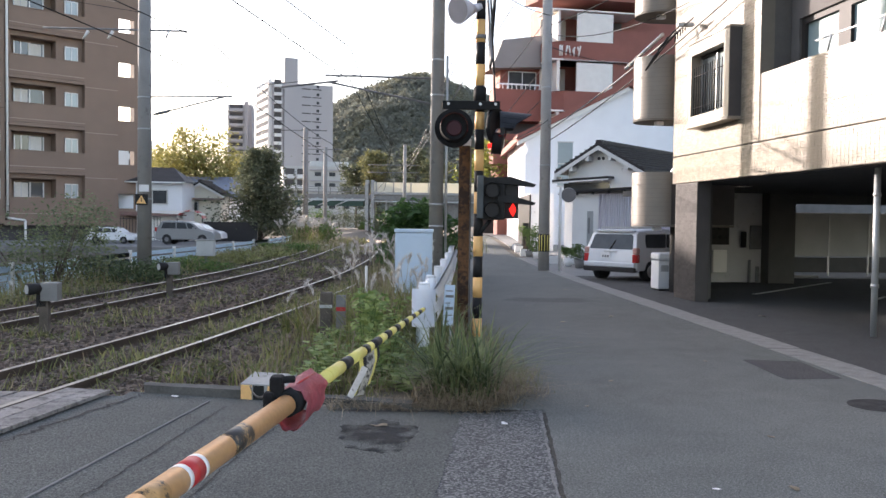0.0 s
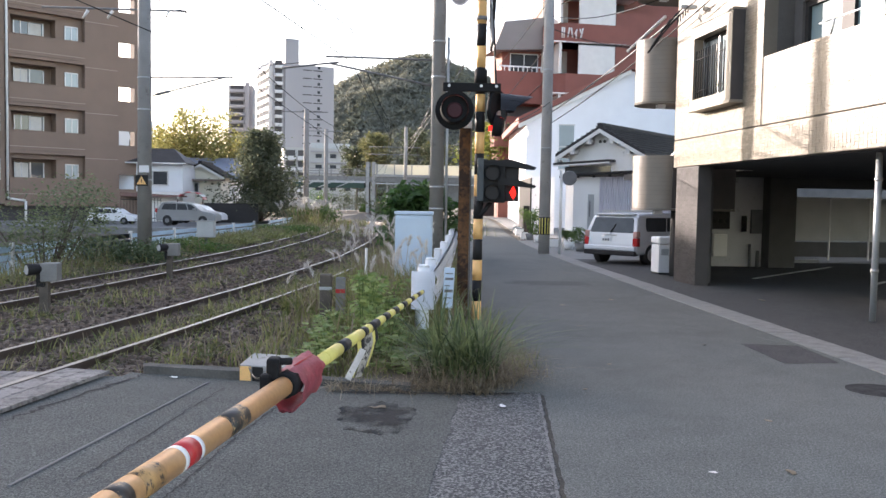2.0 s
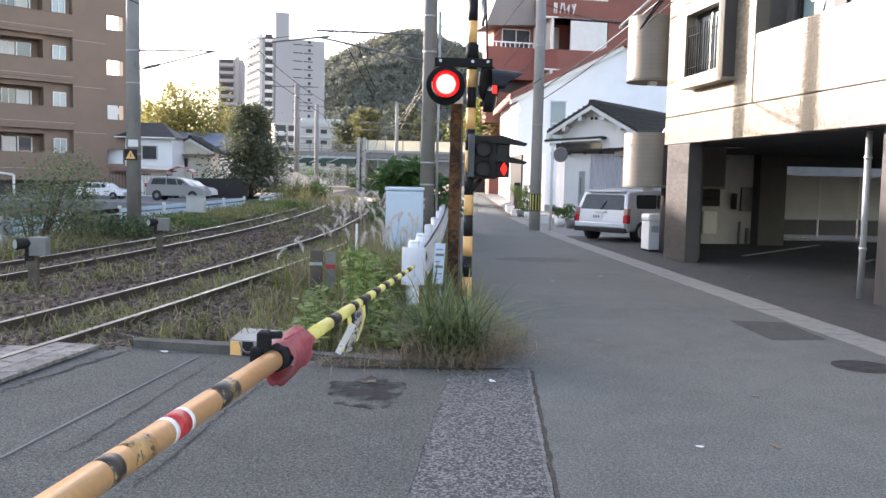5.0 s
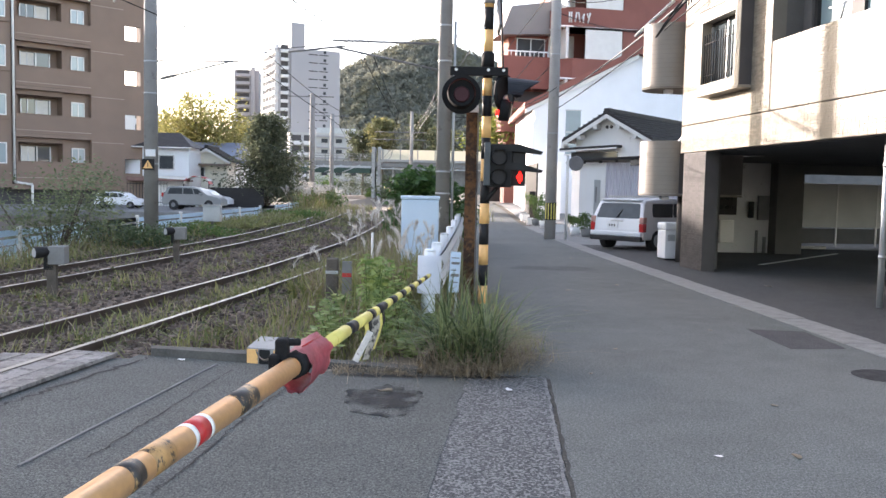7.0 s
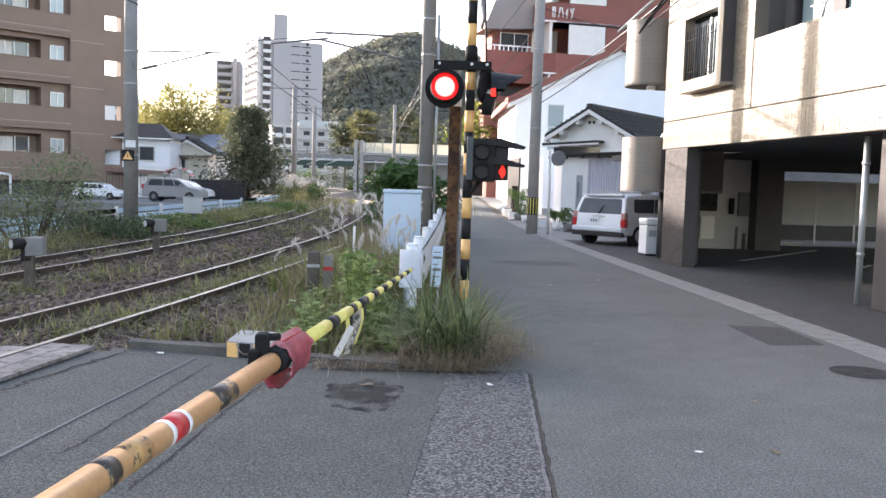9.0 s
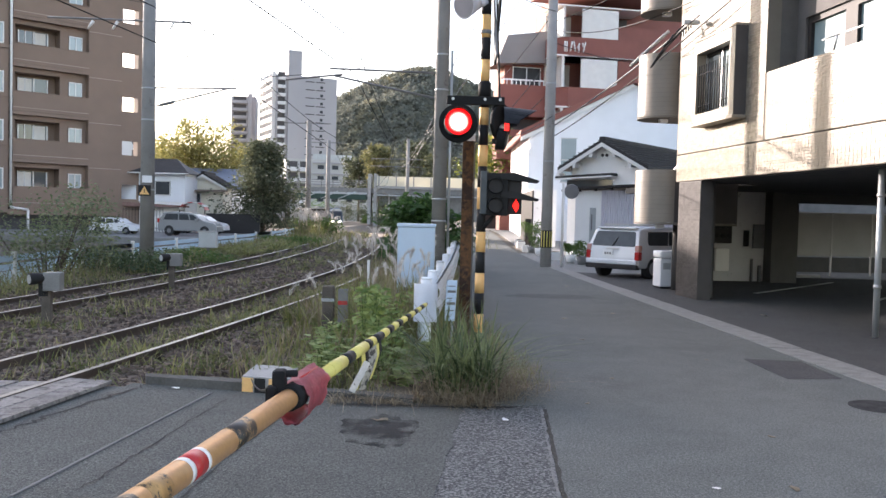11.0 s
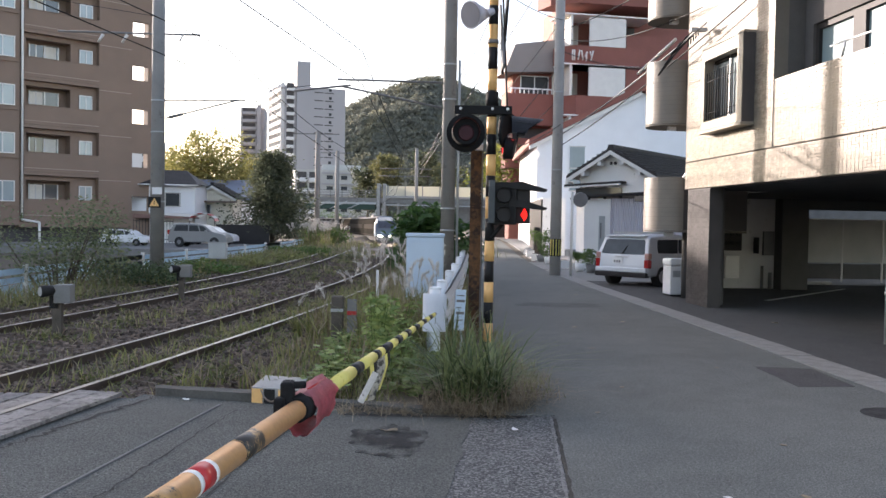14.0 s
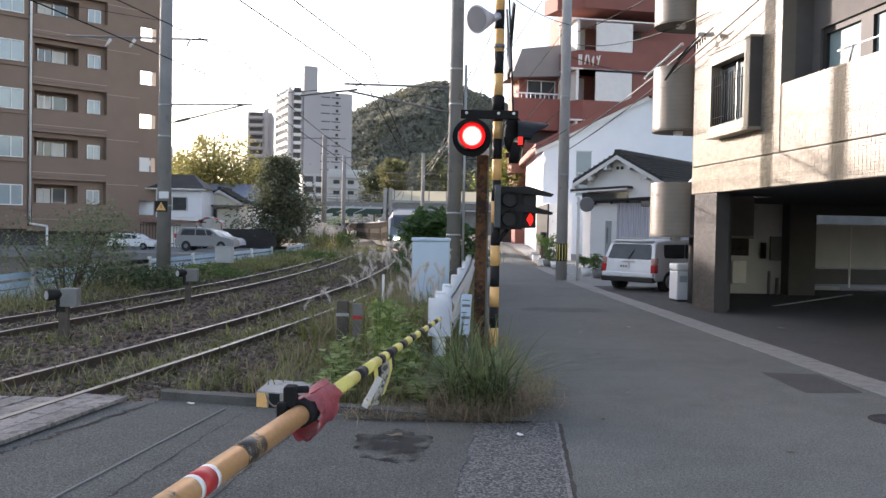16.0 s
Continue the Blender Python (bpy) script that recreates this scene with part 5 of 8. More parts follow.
    # direction indicator
    ind = part("direction_box", bx(0.02, 0.34, -0.22, 0.10, 1.60, 2.16, bevel=0.015), mat("grey_green_steel", (0.010, 0.010, 0.010), 0.8, 0.3, 4, 0.1), th, "dark direction indicator box")
    part("plate", bx(-0.03, 0.05, -0.26, -0.10, 1.62, 2.18, bevel=0.006), mat("weathered_plate", (0.055, 0.065, 0.07), 0.6, 0.35, 6, 0.2), ind)
    for z in (1.86, 2.10):
        v = part("visor", extrude_xz(bmesh.new(), [(0.24, z - 0.02), (0.72, z - 0.06), (0.74, z - 0.03), (0.40, z + 0.07), (0.24, z + 0.05)], -0.24, -0.02), BLACK, ind)
    for z in (1.735, 1.99):
        lens = part("dark_lens", tb((0.17, -0.225, z), (0.17, -0.235, z), 0.095, n=24), FRAME_DARK, ind, "unlit arrow lens")
        bm = bmesh.new()
        tube(bm, (0.17, -0.22, z), (0.17, -0.29, z), 0.105, 0.10, 24, caps=False)
        part("ring", bm, BLACK, lens)
    part("dark_lens", tb((0.43, -0.16, 1.99), (0.43, -0.17, 1.99), 0.085, n=24), FRAME_DARK, ind, "unlit arrow lens")
    part("face", bx(0.34, 0.52, -0.158, 0.02, 1.87, 2.08, bevel=0.01), BLACK, ind)
    part("face", bx(0.34, 0.52, -0.16, 0.02, 1.62, 1.85, bevel=0.01), BLACK, ind)
    part("arrow", prism(bmesh.new(), [(-0.055, 0), (0, -0.085), (0.055, 0), (0, 0.085)], -0.005, 0.005), LAMP_SPOT, ind, "lit red arrow").matrix_basis = pose(0.445, -0.172, 1.735, 90, 0, 25)
    part("cable", tb((0.16, -0.05, 1.6), (0.02, -0.05, 1.42), 0.03, n=8), BLACK, th)
    # loudspeaker
    sp = part("loudspeaker", tb((-0.12, -0.06, 4.38), (-0.31, -0.25, 4.32), 0.07, 0.185, 24), SPEAKER, th, "grey horn loudspeaker")
    # flat darker disc paints the shade inside the horn's mouth
    part("cup", tb((-0.308, -0.248, 4.321), (-0.316, -0.256, 4.318), 0.16, 0.165, 24), mat("horn_hollow_shade", (0.20, 0.20, 0.23), 0.6, 0.15, 4, 0.05), sp)
    part("driver", tb((-0.12, -0.06, 4.38), (0.0, -0.03, 4.42), 0.06, 0.05, 16), SPEAKER, sp)
    # crossed boards, seen edge on
    part("cross_board", bx(0.10, 0.13, -0.5, 0.5, -0.06, 0.06), STEEL_GREY, th, "crossing board seen from its edge").matrix_basis = pose(0.0, 0.0, 4.1, 62, 0, 4)
    part("cross_board", bx(0.14, 0.17, -0.5, 0.5, -0.06, 0.06), BLACK, th, "crossing board seen from its edge").matrix_basis = pose(0.0, 0.0, 4.1, -62, 0, 4)
    part("cable", wire(bmesh.new(), (0.1, -0.05, 4.9), (0.2, -0.05, 3.1), 0.014, -0.06), BLACK, th)
    # the bulbs: lit face and dark face on one turning disc
    def bulb(name, r, material, back):
        bm = bmesh.new()
        for rr0, rr1, mi in ((0.0, r * 0.60, 0), (r * 0.60, r * 0.74, 3), (r * 0.74, r, 1)):
            n = 32
            if rr0 == 0:
                bm.faces.new([bm.verts.new((rr1 * math.cos(6.2832 * i / n), -0.008, rr1 * math.sin(6.2832 * i / n))) for i in range(n)]).material_index = 0
            else:
                a = [bm.verts.new((rr0 * math.cos(6.2832 * i / n), -0.008, rr0 * math.sin(6.2832 * i / n))) for i in range(n)]
                b = [bm.verts.new((rr1 * math.cos(6.2832 * i / n), -0.005, rr1 * math.sin(6.2832 * i / n))) for i in range(n)]
                for i in range(n):
                    bm.faces.new((a[i], a[(i + 1) % n], b[(i + 1) % n], b[i])).material_index = mi
        tube(bm, (0, -0.003, 0), (0, 0.008, 0), r, r * 0.96, 32, 4)
        tube(bm, (0, 0.008, -r * 0.12), (0, 0.022, -r * 0.12), r * 0.62, r * 0.5, 24, 2)
        return part(name, bm, material, back)
    b1 = bulb("lens", 0.172, [LAMP_CORE, LAMP_RED, LAMP_DARK, LAMP_MID, BLACK_MATT], lamp)
    b1.matrix_basis = pose(-0.345, -0.33, 2.80)
    box_bm = bx(-0.028, 0.028, -0.012, -0.004, -0.035, 0.035)
    box(box_bm, -0.028, 0.028, -0.004, 0.012, -0.035, 0.035, 1)
    b2 = part("side_light", box_bm, [LAMP_SPOT, BLACK], l2, "small red side light")
    b2.matrix_basis = pose(0.135, -0.13, 2.575)
    bm = bx(-0.03, 0.03, -0.012, -0.004, -0.05, 0.05)
    box(bm, -0.03, 0.03, -0.004, 0.012, -0.05, 0.05, 1)
    b3 = part("side_light", bm, [LAMP_SPOT, BLACK], l2, "small red side light")
    b3.matrix_basis = pose(0.29, -0.21, 2.76)
    return b1, b2, b3


BULB, SIDE_A, SIDE_B = crossing_signal()

RU = thing("rusty_post", pose(0.37, 12.1, 0), "heavily rusted steel H-section post", "post")
bm = bmesh.new()
box(bm, -0.075, 0.075, -0.075, -0.06, -0.2, 2.62)
box(bm, -0.075, 0.075, 0.06, 0.075, -0.2, 2.62)
box(bm, -0.008, 0.008, -0.06, 0.06, -0.2, 2.62)
part("beam", bm, RUST, RU)
part("cap", bx(-0.09, 0.09, -0.09, 0.09, 2.62, 2.72, bevel=0.01), WHITE_PLASTIC, RU, "pale plastic cap")
part("back_plate", bx(0.08, 0.10, -0.02, 0.02, 0, 2.6), STEEL_GREY, RU)


TAG_GREY = mat("printed_strap", (0.38, 0.35, 0.30), 0.7, 0.3, 10, 0.2, 60, stain=(0.05, 0.045, 0.04), amount=0.5)


def gate():
    th = thing("crossing_gate", pose(0, 0, 0), "lowered level-crossing gate arm of worn tan fibreglass", "gate")
    p0, p1, z = Vector((-1.19, -1.64, 0.9)), Vector((-0.108, 6.62, 0.9)), 0.9
    d = (p1 - p0).normalized()
    at = lambda y: p0 + d * ((y - p0.y) / d.y)

    def sec(name, ya, yb, ra, rb, m, parent=th, label=""):
        return part(name, tb(at(ya), at(yb), ra, rb, 28), m, parent, label)
    main = sec("arm_butt", -1.64, 3.45, 0.0375, 0.0375, ARM_TAN, th, "tan-painted thick arm section")
    for ya, yb in ((1.94, 2.0), (2.60, 2.76), (1.2, 1.4)):
        sec("black_band", ya, yb, 0.0378, 0.0378, ARM_BLACK, main, "worn black band")
    sec("scuffed_band", 2.05, 2.16, 0.0377, 0.0377, ARM_SCUFF, main, "black band worn down to the tan paint")
    sec("red_band", 2.295, 2.375, 0.0381, 0.0381, RED_TAPE, main, "red reflective band")
    for ya, yb in ((2.272, 2.295), (2.375, 2.396)):
        sec("white_band", ya, yb, 0.0382, 0.0382, WHITE_TAPE, main, "white reflective band")
    # thin outer section with yellow and black bands
    ys = [3.78, 4.03, 4.19, 4.50, 4.60, 4.70, 4.92, 5.08, 5.24, 5.40, 5.55, 5.72, 5.88, 6.06, 6.2, 6.36, 6.5, 6.65]
    tip = sec("arm_tip", 3.4, 6.62, 0.030, 0.014, YELLOW_TAPE, th, "yellow arm tip")
    for i, (ya, yb) in enumerate(zip(ys, ys[1:])):
        ra, rb = (0.0312 - (y - 3.5) * 0.0051 for y in (ya, yb))
        sec("tip_band", ya, yb, ra + 0.0006, rb + 0.0006, YELLOW_TAPE if i % 2 == 0 else BLACK, tip)
    part("end_cap", tb(at(6.65), at(6.70), 0.016, 0.013, 12), STEEL_GREY, tip)
    # joint clamp and red vinyl sleeve
    c = sec("clamp", 3.20, 3.29, 0.047, 0.052, BLACK_MATT, th, "black joint clamp")
    bm = bmesh.new()
    q = at(3.23)
    box(bm, q.x - 0.065, q.x - 0.018, q.y - 0.04, q.y + 0.03, z + 0.02, z + 0.105, bevel=0.010)
    box(bm, q.x - 0.085, q.x - 0.045, q.y - 0.06, q.y - 0.01, z - 0.02, z + 0.05, bevel=0.01)
    tube(bm, (q.x - 0.05, q.y - 0.02, z + 0.09), (q.x + 0.015, q.y + 0.03, z + 0.085), 0.014, n=10)
    part("latch", bm, BLACK_MATT, c)
    part("reflector", bx(q.x - 0.125, q.x - 0.095, q.y - 0.10, q.y - 0.08, z - 0.06, z - 0.03), RED_TAPE, c)
    bm = bmesh.new()
    n, k = 28, 7
    rings = []
    for j in range(k):
        t = j / (k - 1)
        c0 = at(3.25 + 0.29 * t)
        ring = []
        for i in range(n):
            a = 6.2832 * i / n
            r = 0.063 + 0.006 * math.sin(a * 5 + j) * t + 0.004 * math.sin(a * 9 + 2 * j)
            ring.append(bm.verts.new((c0.x + r * math.cos(a), c0.y, c0.z - 0.016 * (1 - t) + (r * 1.5 if math.sin(a) < 0 else r * 1.1) * math.sin(a))))
        rings.append(ring)
    for a, b in zip(rings, rings[1:]):
        for i in range(n):
            bm.faces.new((a[i], a[(i + 1) % n], b[(i + 1) % n], b[i]))
    bmesh.ops.solidify(bm, geom=bm.faces[:], thickness=0.004)
    sl = part("sleeve", bm, RED_VINYL, th, "faded red vinyl sleeve", smooth=True)
    part("lace", tb((q.x + 0.02, q.y + 0.08, z + 0.058), (q.x + 0.06, q.y + 0.26, z + 0.07), 0.004, n=6), RED_TAPE, sl)
    # hanging tags
    for y, dx, l, m, w in ((4.50, -0.01, 0.21, YELLOW_TAPE, 0.016), (4.56, -0.005, 0.17, BLACK, 0.012), (4.62, 0.0, 0.23, TAG_GREY, 0.03), (4.70, 0.005, 0.20, TAG_GREY, 0.022), (4.76, 0.01, 0.20, YELLOW_TAPE, 0.014), (4.82, 0.015, 0.16, BLACK, 0.008)):
        c0 = at(y)
        bm = bmesh.new()
        pts = [(0, 0), (0.01, -0.3), (-0.02, -0.65), (-0.06, -1.0)]
        for (a0, b0), (a1, b1) in zip(pts, pts[1:]):
            vs = [bm.verts.new((c0.x + dx + a0 * 0.6 + sx * w / 2, c0.y + sx * 0.015, c0.z - 0.02 + b0 * l)) for sx in (-1, 1)]
            vs += [bm.verts.new((c0.x + dx + a1 * 0.6 + sx * w / 2, c0.y + sx * 0.015, c0.z - 0.02 + b1 * l)) for sx in (1, -1)]
            bm.faces.new(vs)
        bmesh.ops.remove_doubles(bm, verts=bm.verts, dist=0.0005)
        bmesh.ops.solidify(bm, geom=bm.faces[:], thickness=0.003)
        part("tag", bm, m, tip, "frayed hanging strap")
    # loose pale flap
    c0 = at(4.42)
    part("flap", bx(-0.017, 0.017, -0.004, 0.004, -0.17, 0.0, bevel=0.003), mat("grubby_white", (0.55, 0.52, 0.49), 0.7, 0.2, 12, 0.2, 60, stain=(0.25, 0.22, 0.2), amount=0.3), tip, "grubby white flap").matrix_basis = pose(c0.x + 0.035, c0.y - 0.03, 0.84, 0, 28, 20)
    mach = part("machine", bx(-1.6, -1.0, -2.3, -1.6, 0, 1.15, bevel=0.02), YELLOW, th, "yellow gate machine housing")
    part("cord", wire(bmesh.new(), (q.x - 0.08, q.y, z + 0.03), (-1.62, 7.55, 0.12), 0.006, 0.04), BLACK, th, "thin black cord")


gate()


def guardrail():
    th = thing("guardrail", pose(0, 0, 0), "white steel guardrail with rounded end along the verge", "guardrail")
    pts = [(-0.08, 9.75), (-0.015, 11.0), (0.085, 13.3), (0.19, 15.7), (0.31, 19.0), (0.43, 22.4), (0.5, 24.4)]
    for i, (x, y) in enumerate(pts):
        p = part("post", tb((x - 0.06, y + 0.05, -0.2), (x - 0.06, y + 0.05, 0.86), 0.065, n=16), RAIL_WHITE, th)
        part("cap", tb((x - 0.06, y + 0.05, 0.86), (x - 0.06, y + 0.05, 0.885), 0.07, 0.05, 16), RAIL_WHITE, p)
    prof = [(0.0, 0.40), (0.02, 0.40), (0.055, 0.47), (0.055, 0.52), (0.015, 0.58), (0.015, 0.62), (0.055, 0.68), (0.055, 0.73), (0.02, 0.80), (0.0, 0.80)]
    for (xa, ya), (xb, yb) in zip(pts, pts[1:]):
        bm = bmesh.new()
        a = [bm.verts.new((xa + 0.04 + u, ya, z)) for u, z in prof]
        b = [bm.verts.new((xb + 0.04 + u, yb + 0.03, z)) for u, z in prof]
        for i in range(len(prof) - 1):
            bm.faces.new((a[i], a[i + 1], b[i + 1], b[i]))
        bmesh.ops.solidify(bm, geom=bm.faces[:], thickness=0.006)
        part("beam", bm, RAIL_WHITE, th, "corrugated white rail")
    bm = bmesh.new()
    n = 14
    lo, hi = [], []
    for i in range(n + 1):
        a = math.pi * (1.08 * i / n) + 0.0
        x, y = -0.142 + 0.135 * math.cos(a), 9.78 - 0.10 * math.sin(a)
        lo.append(bm.verts.new((x, y, 0.385)))
        hi.append(bm.verts.new((x, y, 0.815)))
    for i in range(n):
        bm.faces.new((lo[i], lo[i + 1], hi[i + 1], hi[i]))
    bmesh.ops.solidify(bm, geom=bm.faces[:], thickness=0.01)
    part("end_wing", bm, RAIL_WHITE, th, "rounded white end wing", smooth=True)
    pl = part("plate", bx(-0.07, 0.07, -0.006, 0.006, -0.25, 0.25, bevel=0.003), CABINET, th, "weathered pale notice plate")
    pl.matrix_basis = pose(0.155, 10.62, 0.545, 0, 3, 24)
    for i, (w, h) in enumerate(((0.10, 0.012), (0.11, 0.03), (0.07, 0.012), (0.11, 0.034), (0.10, 0.012), (0.06, 0.012))):
        part("text_bar", bx(-0.055, -0.055 + w, -0.009, -0.0065, 0.17 - i * 0.075, 0.17 - i * 0.075 + h), STEEL_GREY, pl)
    part("plate_post", tb((0.175, 10.64, -0.1), (0.175, 10.64, 0.5), 0.016, n=8), GALV, th)
    # wrapped base of the first post
    bm = bmesh.new()
    for i in range(6):
        tube(bm, (-0.16, 9.88, 0.02 + i * 0.06), (-0.155, 9.89, 0.085 + i * 0.06), 0.075 + 0.008 * (i % 2), 0.07, 16)
    part("wrap", bm, mat("torn_wrap", (0.55, 0.60, 0.60), 0.6, 0.3, 12, 0.4, 40, stain=(0.25, 0.30, 0.28), amount=0.35), th, "torn pale plastic wrap")


guardrail()

CB = thing("signal_cabinet", pose(-0.67, 13.9, 0), "pale blue steel signal cabinet in the weeds", "cabinet")
part("body", bx(0, 0.60, 0, 0.42, 0.12, 1.38, bevel=0.01), CABINET, CB)
part("lid", bx(-0.015, 0.615, -0.02, 0.44, 1.385, 1.44, bevel=0.012), CABINET, CB)
part("door", bx(0.025, 0.575, -0.012, -0.002, 0.2, 1.34, bevel=0.004), CABINET, CB)
part("handle", bx(0.51, 0.53, -0.03, -0.013, 0.75, 0.87), ALU, CB)
part("hinge", bx(0.60, 0.625, 0.0, 0.03, 1.10, 1.18), ALU, CB)
part("plinth", bx(-0.03, 0.63, -0.03, 0.45, -0.2, 0.12), CONCRETE_DARK, CB)


def dwarf_signal(x, y, z, s, group):
    th = thing("track_signal_box", pose(x, y, z, 0, 0, 8), "grey trackside box with a hooded lens on a rusty post", "track signal", group)
    part("post", bx(-0.06, 0.06, -0.06, 0.06, -0.3, 0.52 * s), SLEEPER, th)
    part("case", bx(-0.03, 0.20, -0.12, 0.12, 0.5 * s, 0.5 * s + 0.26, bevel=0.012), CONCRETE_DARK, th)
    hd = part("hood", tb((-0.02, -0.04, 0.5 * s + 0.18), (-0.19, -0.17, 0.5 * s + 0.17), 0.075, 0.085, 20), BLACK, th, "dark hooded lens")
    part("lens", tb((-0.185, -0.166, 0.5 * s + 0.17), (-0.195, -0.174, 0.5 * s + 0.17), 0.065, n=20), GALV, hd)
    part("bracket", bx(-0.1, 0.03, -0.06, 0.06, 0.42 * s, 0.5 * s + 0.1), BLACK, th)


dwarf_signal(-5.55, 12.3, -0.12, 1.0, "track boxes")
dwarf_signal(-5.6, 18.2, -0.12, 1.0, "track boxes")
MK = thing("marker_posts", pose(-1.37, 11.0, 0), "weathered wooden and concrete marker posts", "post")
part("wooden_post", bx(-0.10, 0.05, -0.06, 0.06, -0.3, 0.66, bevel=0.02), SLEEPER, MK)
part("strap", bx(-0.105, 0.055, -0.066, -0.061, 0.46, 0.50), GALV, MK)
part("metal_post", bx(0.10, 0.22, -0.03, 0.03, -0.3, 0.62, bevel=0.006), CONCRETE_DARK, MK)
part("red_strip", bx(0.10, 0.22, -0.034, -0.031, 0.42, 0.47), RED_TAPE, MK)
WP = thing("marker_pipe", pose(-1.15, 14.2, 0), "thin white marker pipe in the grass", "post")
part("pipe", tb((0, 0, -0.2), (0, 0, 0.82), 0.022, n=10), TRIM_WHITE, WP)

TB = thing("trackside_box", pose(-7.98, 30.0, -0.2), "small pale grey equipment box on a post by the fence", "box")
part("case", bx(-0.3, 0.3, -0.15, 0.15, 0.45, 1.0, bevel=0.02), GALV, TB)
part("post", bx(-0.05, 0.05, -0.05, 0.05, -0.2, 0.45), STEEL_GREY, TB)
part("lid", bx(-0.32, 0.32, -0.17, 0.17, 1.0, 1.03), CONCRETE, TB)

KERB_DARK = mat("mossy_kerb", (0.085, 0.082, 0.075), 0.95, 0.4, 5, 0.6, 50)
# kerb at the verge's front with a yellow and black end
KB = thing("verge_kerb", pose(0, 0, 0), "low concrete kerb with yellow and black painted end", "kerb")
part("kerb_block", prism(bmesh.new(), [(-2.68, 7.95), (-2.62, 7.80), (-1.72, 7.62), (-1.72, 7.80)], -0.2, 0.07), KERB_DARK, KB)
part("painted_block", prism(bmesh.new(), [(-1.715, 7.615), (-1.715, 8.2), (-1.30, 8.1), (-1.28, 7.52)], -0.2, 0.13), CONCRETE, KB)
for i, (m_, a_) in enumerate(((YELLOW, -1.713), (BLACK, -1.60), (YELLOW, -1.47), (BLACK, -1.36))):
    b_ = a_ + 0.1
    f_ = lambda x: 7.607 - 0.22 * (x + 1.715)
    part("paint_stripe", prism(bmesh.new(), [(a_, f_(a_)), (b_, f_(b_)), (b_, f_(b_) - 0.006), (a_, f_(a_) - 0.006)], -0.03, 0.12), m_, KB)
part("kerb_block", prism(bmesh.new(), [(-1.275, 7.52), (-1.275, 7.66), (-0.2, 7.36), (-0.2, 7.22)], -0.2, 0.05), KERB_DARK, KB)


def van():
    th = thing("silver_van", pose(4.74, 23.6, -0.02, 0, 0, -46) @ Matrix.Diagonal((1, 1, 0.94, 1)), "silver estate van parked beside the house", "car")
    # profile along local y (front is +y); cross-section across x
    prof = [(0.0, 0.32), (0.0, 0.62), (0.04, 0.92), (0.20, 1.38), (0.32, 1.46), (1.4, 1.52), (2.6, 1.50), (2.95, 1.42), (3.5, 1.0), (4.1, 0.90), (4.2, 0.6), (4.2, 0.30)]
    bm = bmesh.new()
    rows = []
    for y, z in prof:
        w = 0.845 if z < 0.95 else 0.845 - (z - 0.95) * 0.26
        rows.append([bm.verts.new((s * w, y, z)) for s in (-1, 1)])
    for a, b in zip(rows, rows[1:]):
        bm.faces.new((a[0], a[1], b[1], b[0]))
    for k in (0, 1):
        bm.faces.new([r[k] for r in rows])
    bm.faces.new((rows[0][0], rows[-1][0], rows[-1][1], rows[0][1]))
    bmesh.ops.recalc_face_normals(bm, faces=bm.faces)
    bmesh.ops.bevel(bm, geom=[e for e in bm.edges if e.calc_face_angle(0) > 0.9], offset=0.05, segments=3, affect="EDGES", profile=0.5)
    part("body", bm, CAR_SILVER, th, smooth=False)
    rw = part("rear_window", prism(bmesh.new(), [(-0.70, 0.03), (-0.66, 0), (0.66, 0), (0.70, 0.03), (0.63, 0.42), (0.58, 0.46), (-0.58, 0.46), (-0.63, 0.42)], -0.004, 0.010), mat("tinted_glass", (0.030, 0.040, 0.045), 0.2, 0.3, 3, 0.0), th, "dark tailgate window")
    rw.matrix_basis = pose(0, 0.052, 0.93, 71, 0, 0)
    part("wiper", tb((-0.02, 0.02, 0.93), (0.10, 0.12, 1.18), 0.014, n=6), BLACK, th)
    part("tailgate_handle", bx(-0.2, 0.2, -0.005, 0.03, 0.85, 0.885, bevel=0.006), ALU, th)
    part("bumper", bx(-0.83, 0.83, -0.08, 0.12, 0.28, 0.42, bevel=0.03), FRAME_DARK, th, "dark plastic bumper")
    part("bumper_top", bx(-0.82, 0.82, -0.075, 0.10, 0.42, 0.56, bevel=0.03), CAR_SILVER, th)
    pl = part("plate", bx(-0.30, 0.03, -0.012, 0.012, 0.66, 0.83), WHITE_PLASTIC, th, "white plate with plain bars")
    for x in (-0.24, -0.16, -0.08):
        part("bar", bx(x, x + 0.05, -0.016, -0.012, 0.69, 0.76), STEEL_GREY, pl)
    for s in (-1, 1):
        part("tail_lamp", bx(s * 0.785 - 0.075, s * 0.785 + 0.075, -0.012, 0.16, 0.55, 0.80, bevel=0.03), TAIL_RED, th, "red tail lamp")
        part("reverse_lamp", bx(s * 0.785 - 0.07, s * 0.785 + 0.07, -0.002, 0.17, 0.805, 0.98, bevel=0.03), mat("lamp_glass", (0.45, 0.25, 0.22), 0.25, 0.1, 8, 0.0), th, "pale tail lamp glass")
        for y0, y1 in ((0.55, 1.55), (1.62, 2.5)):
            part("side_window", bx(s * 0.775 - 0.02, s * 0.775 + 0.02, y0, y1, 0.96, 1.37, bevel=0.03), FAR_GLASS, th).matrix_basis = pose(0, 0, 0)
        for y in (0.72, 3.4):
            wh = part("wheel", tb((s * 0.66, y, 0.30), (s * 0.85, y, 0.30), 0.30, n=28), TYRE, th)
            part("rim", tb((s * 0.84, y, 0.30), (s * 0.862, y, 0.30), 0.19, 0.17, 24), ALU, wh)
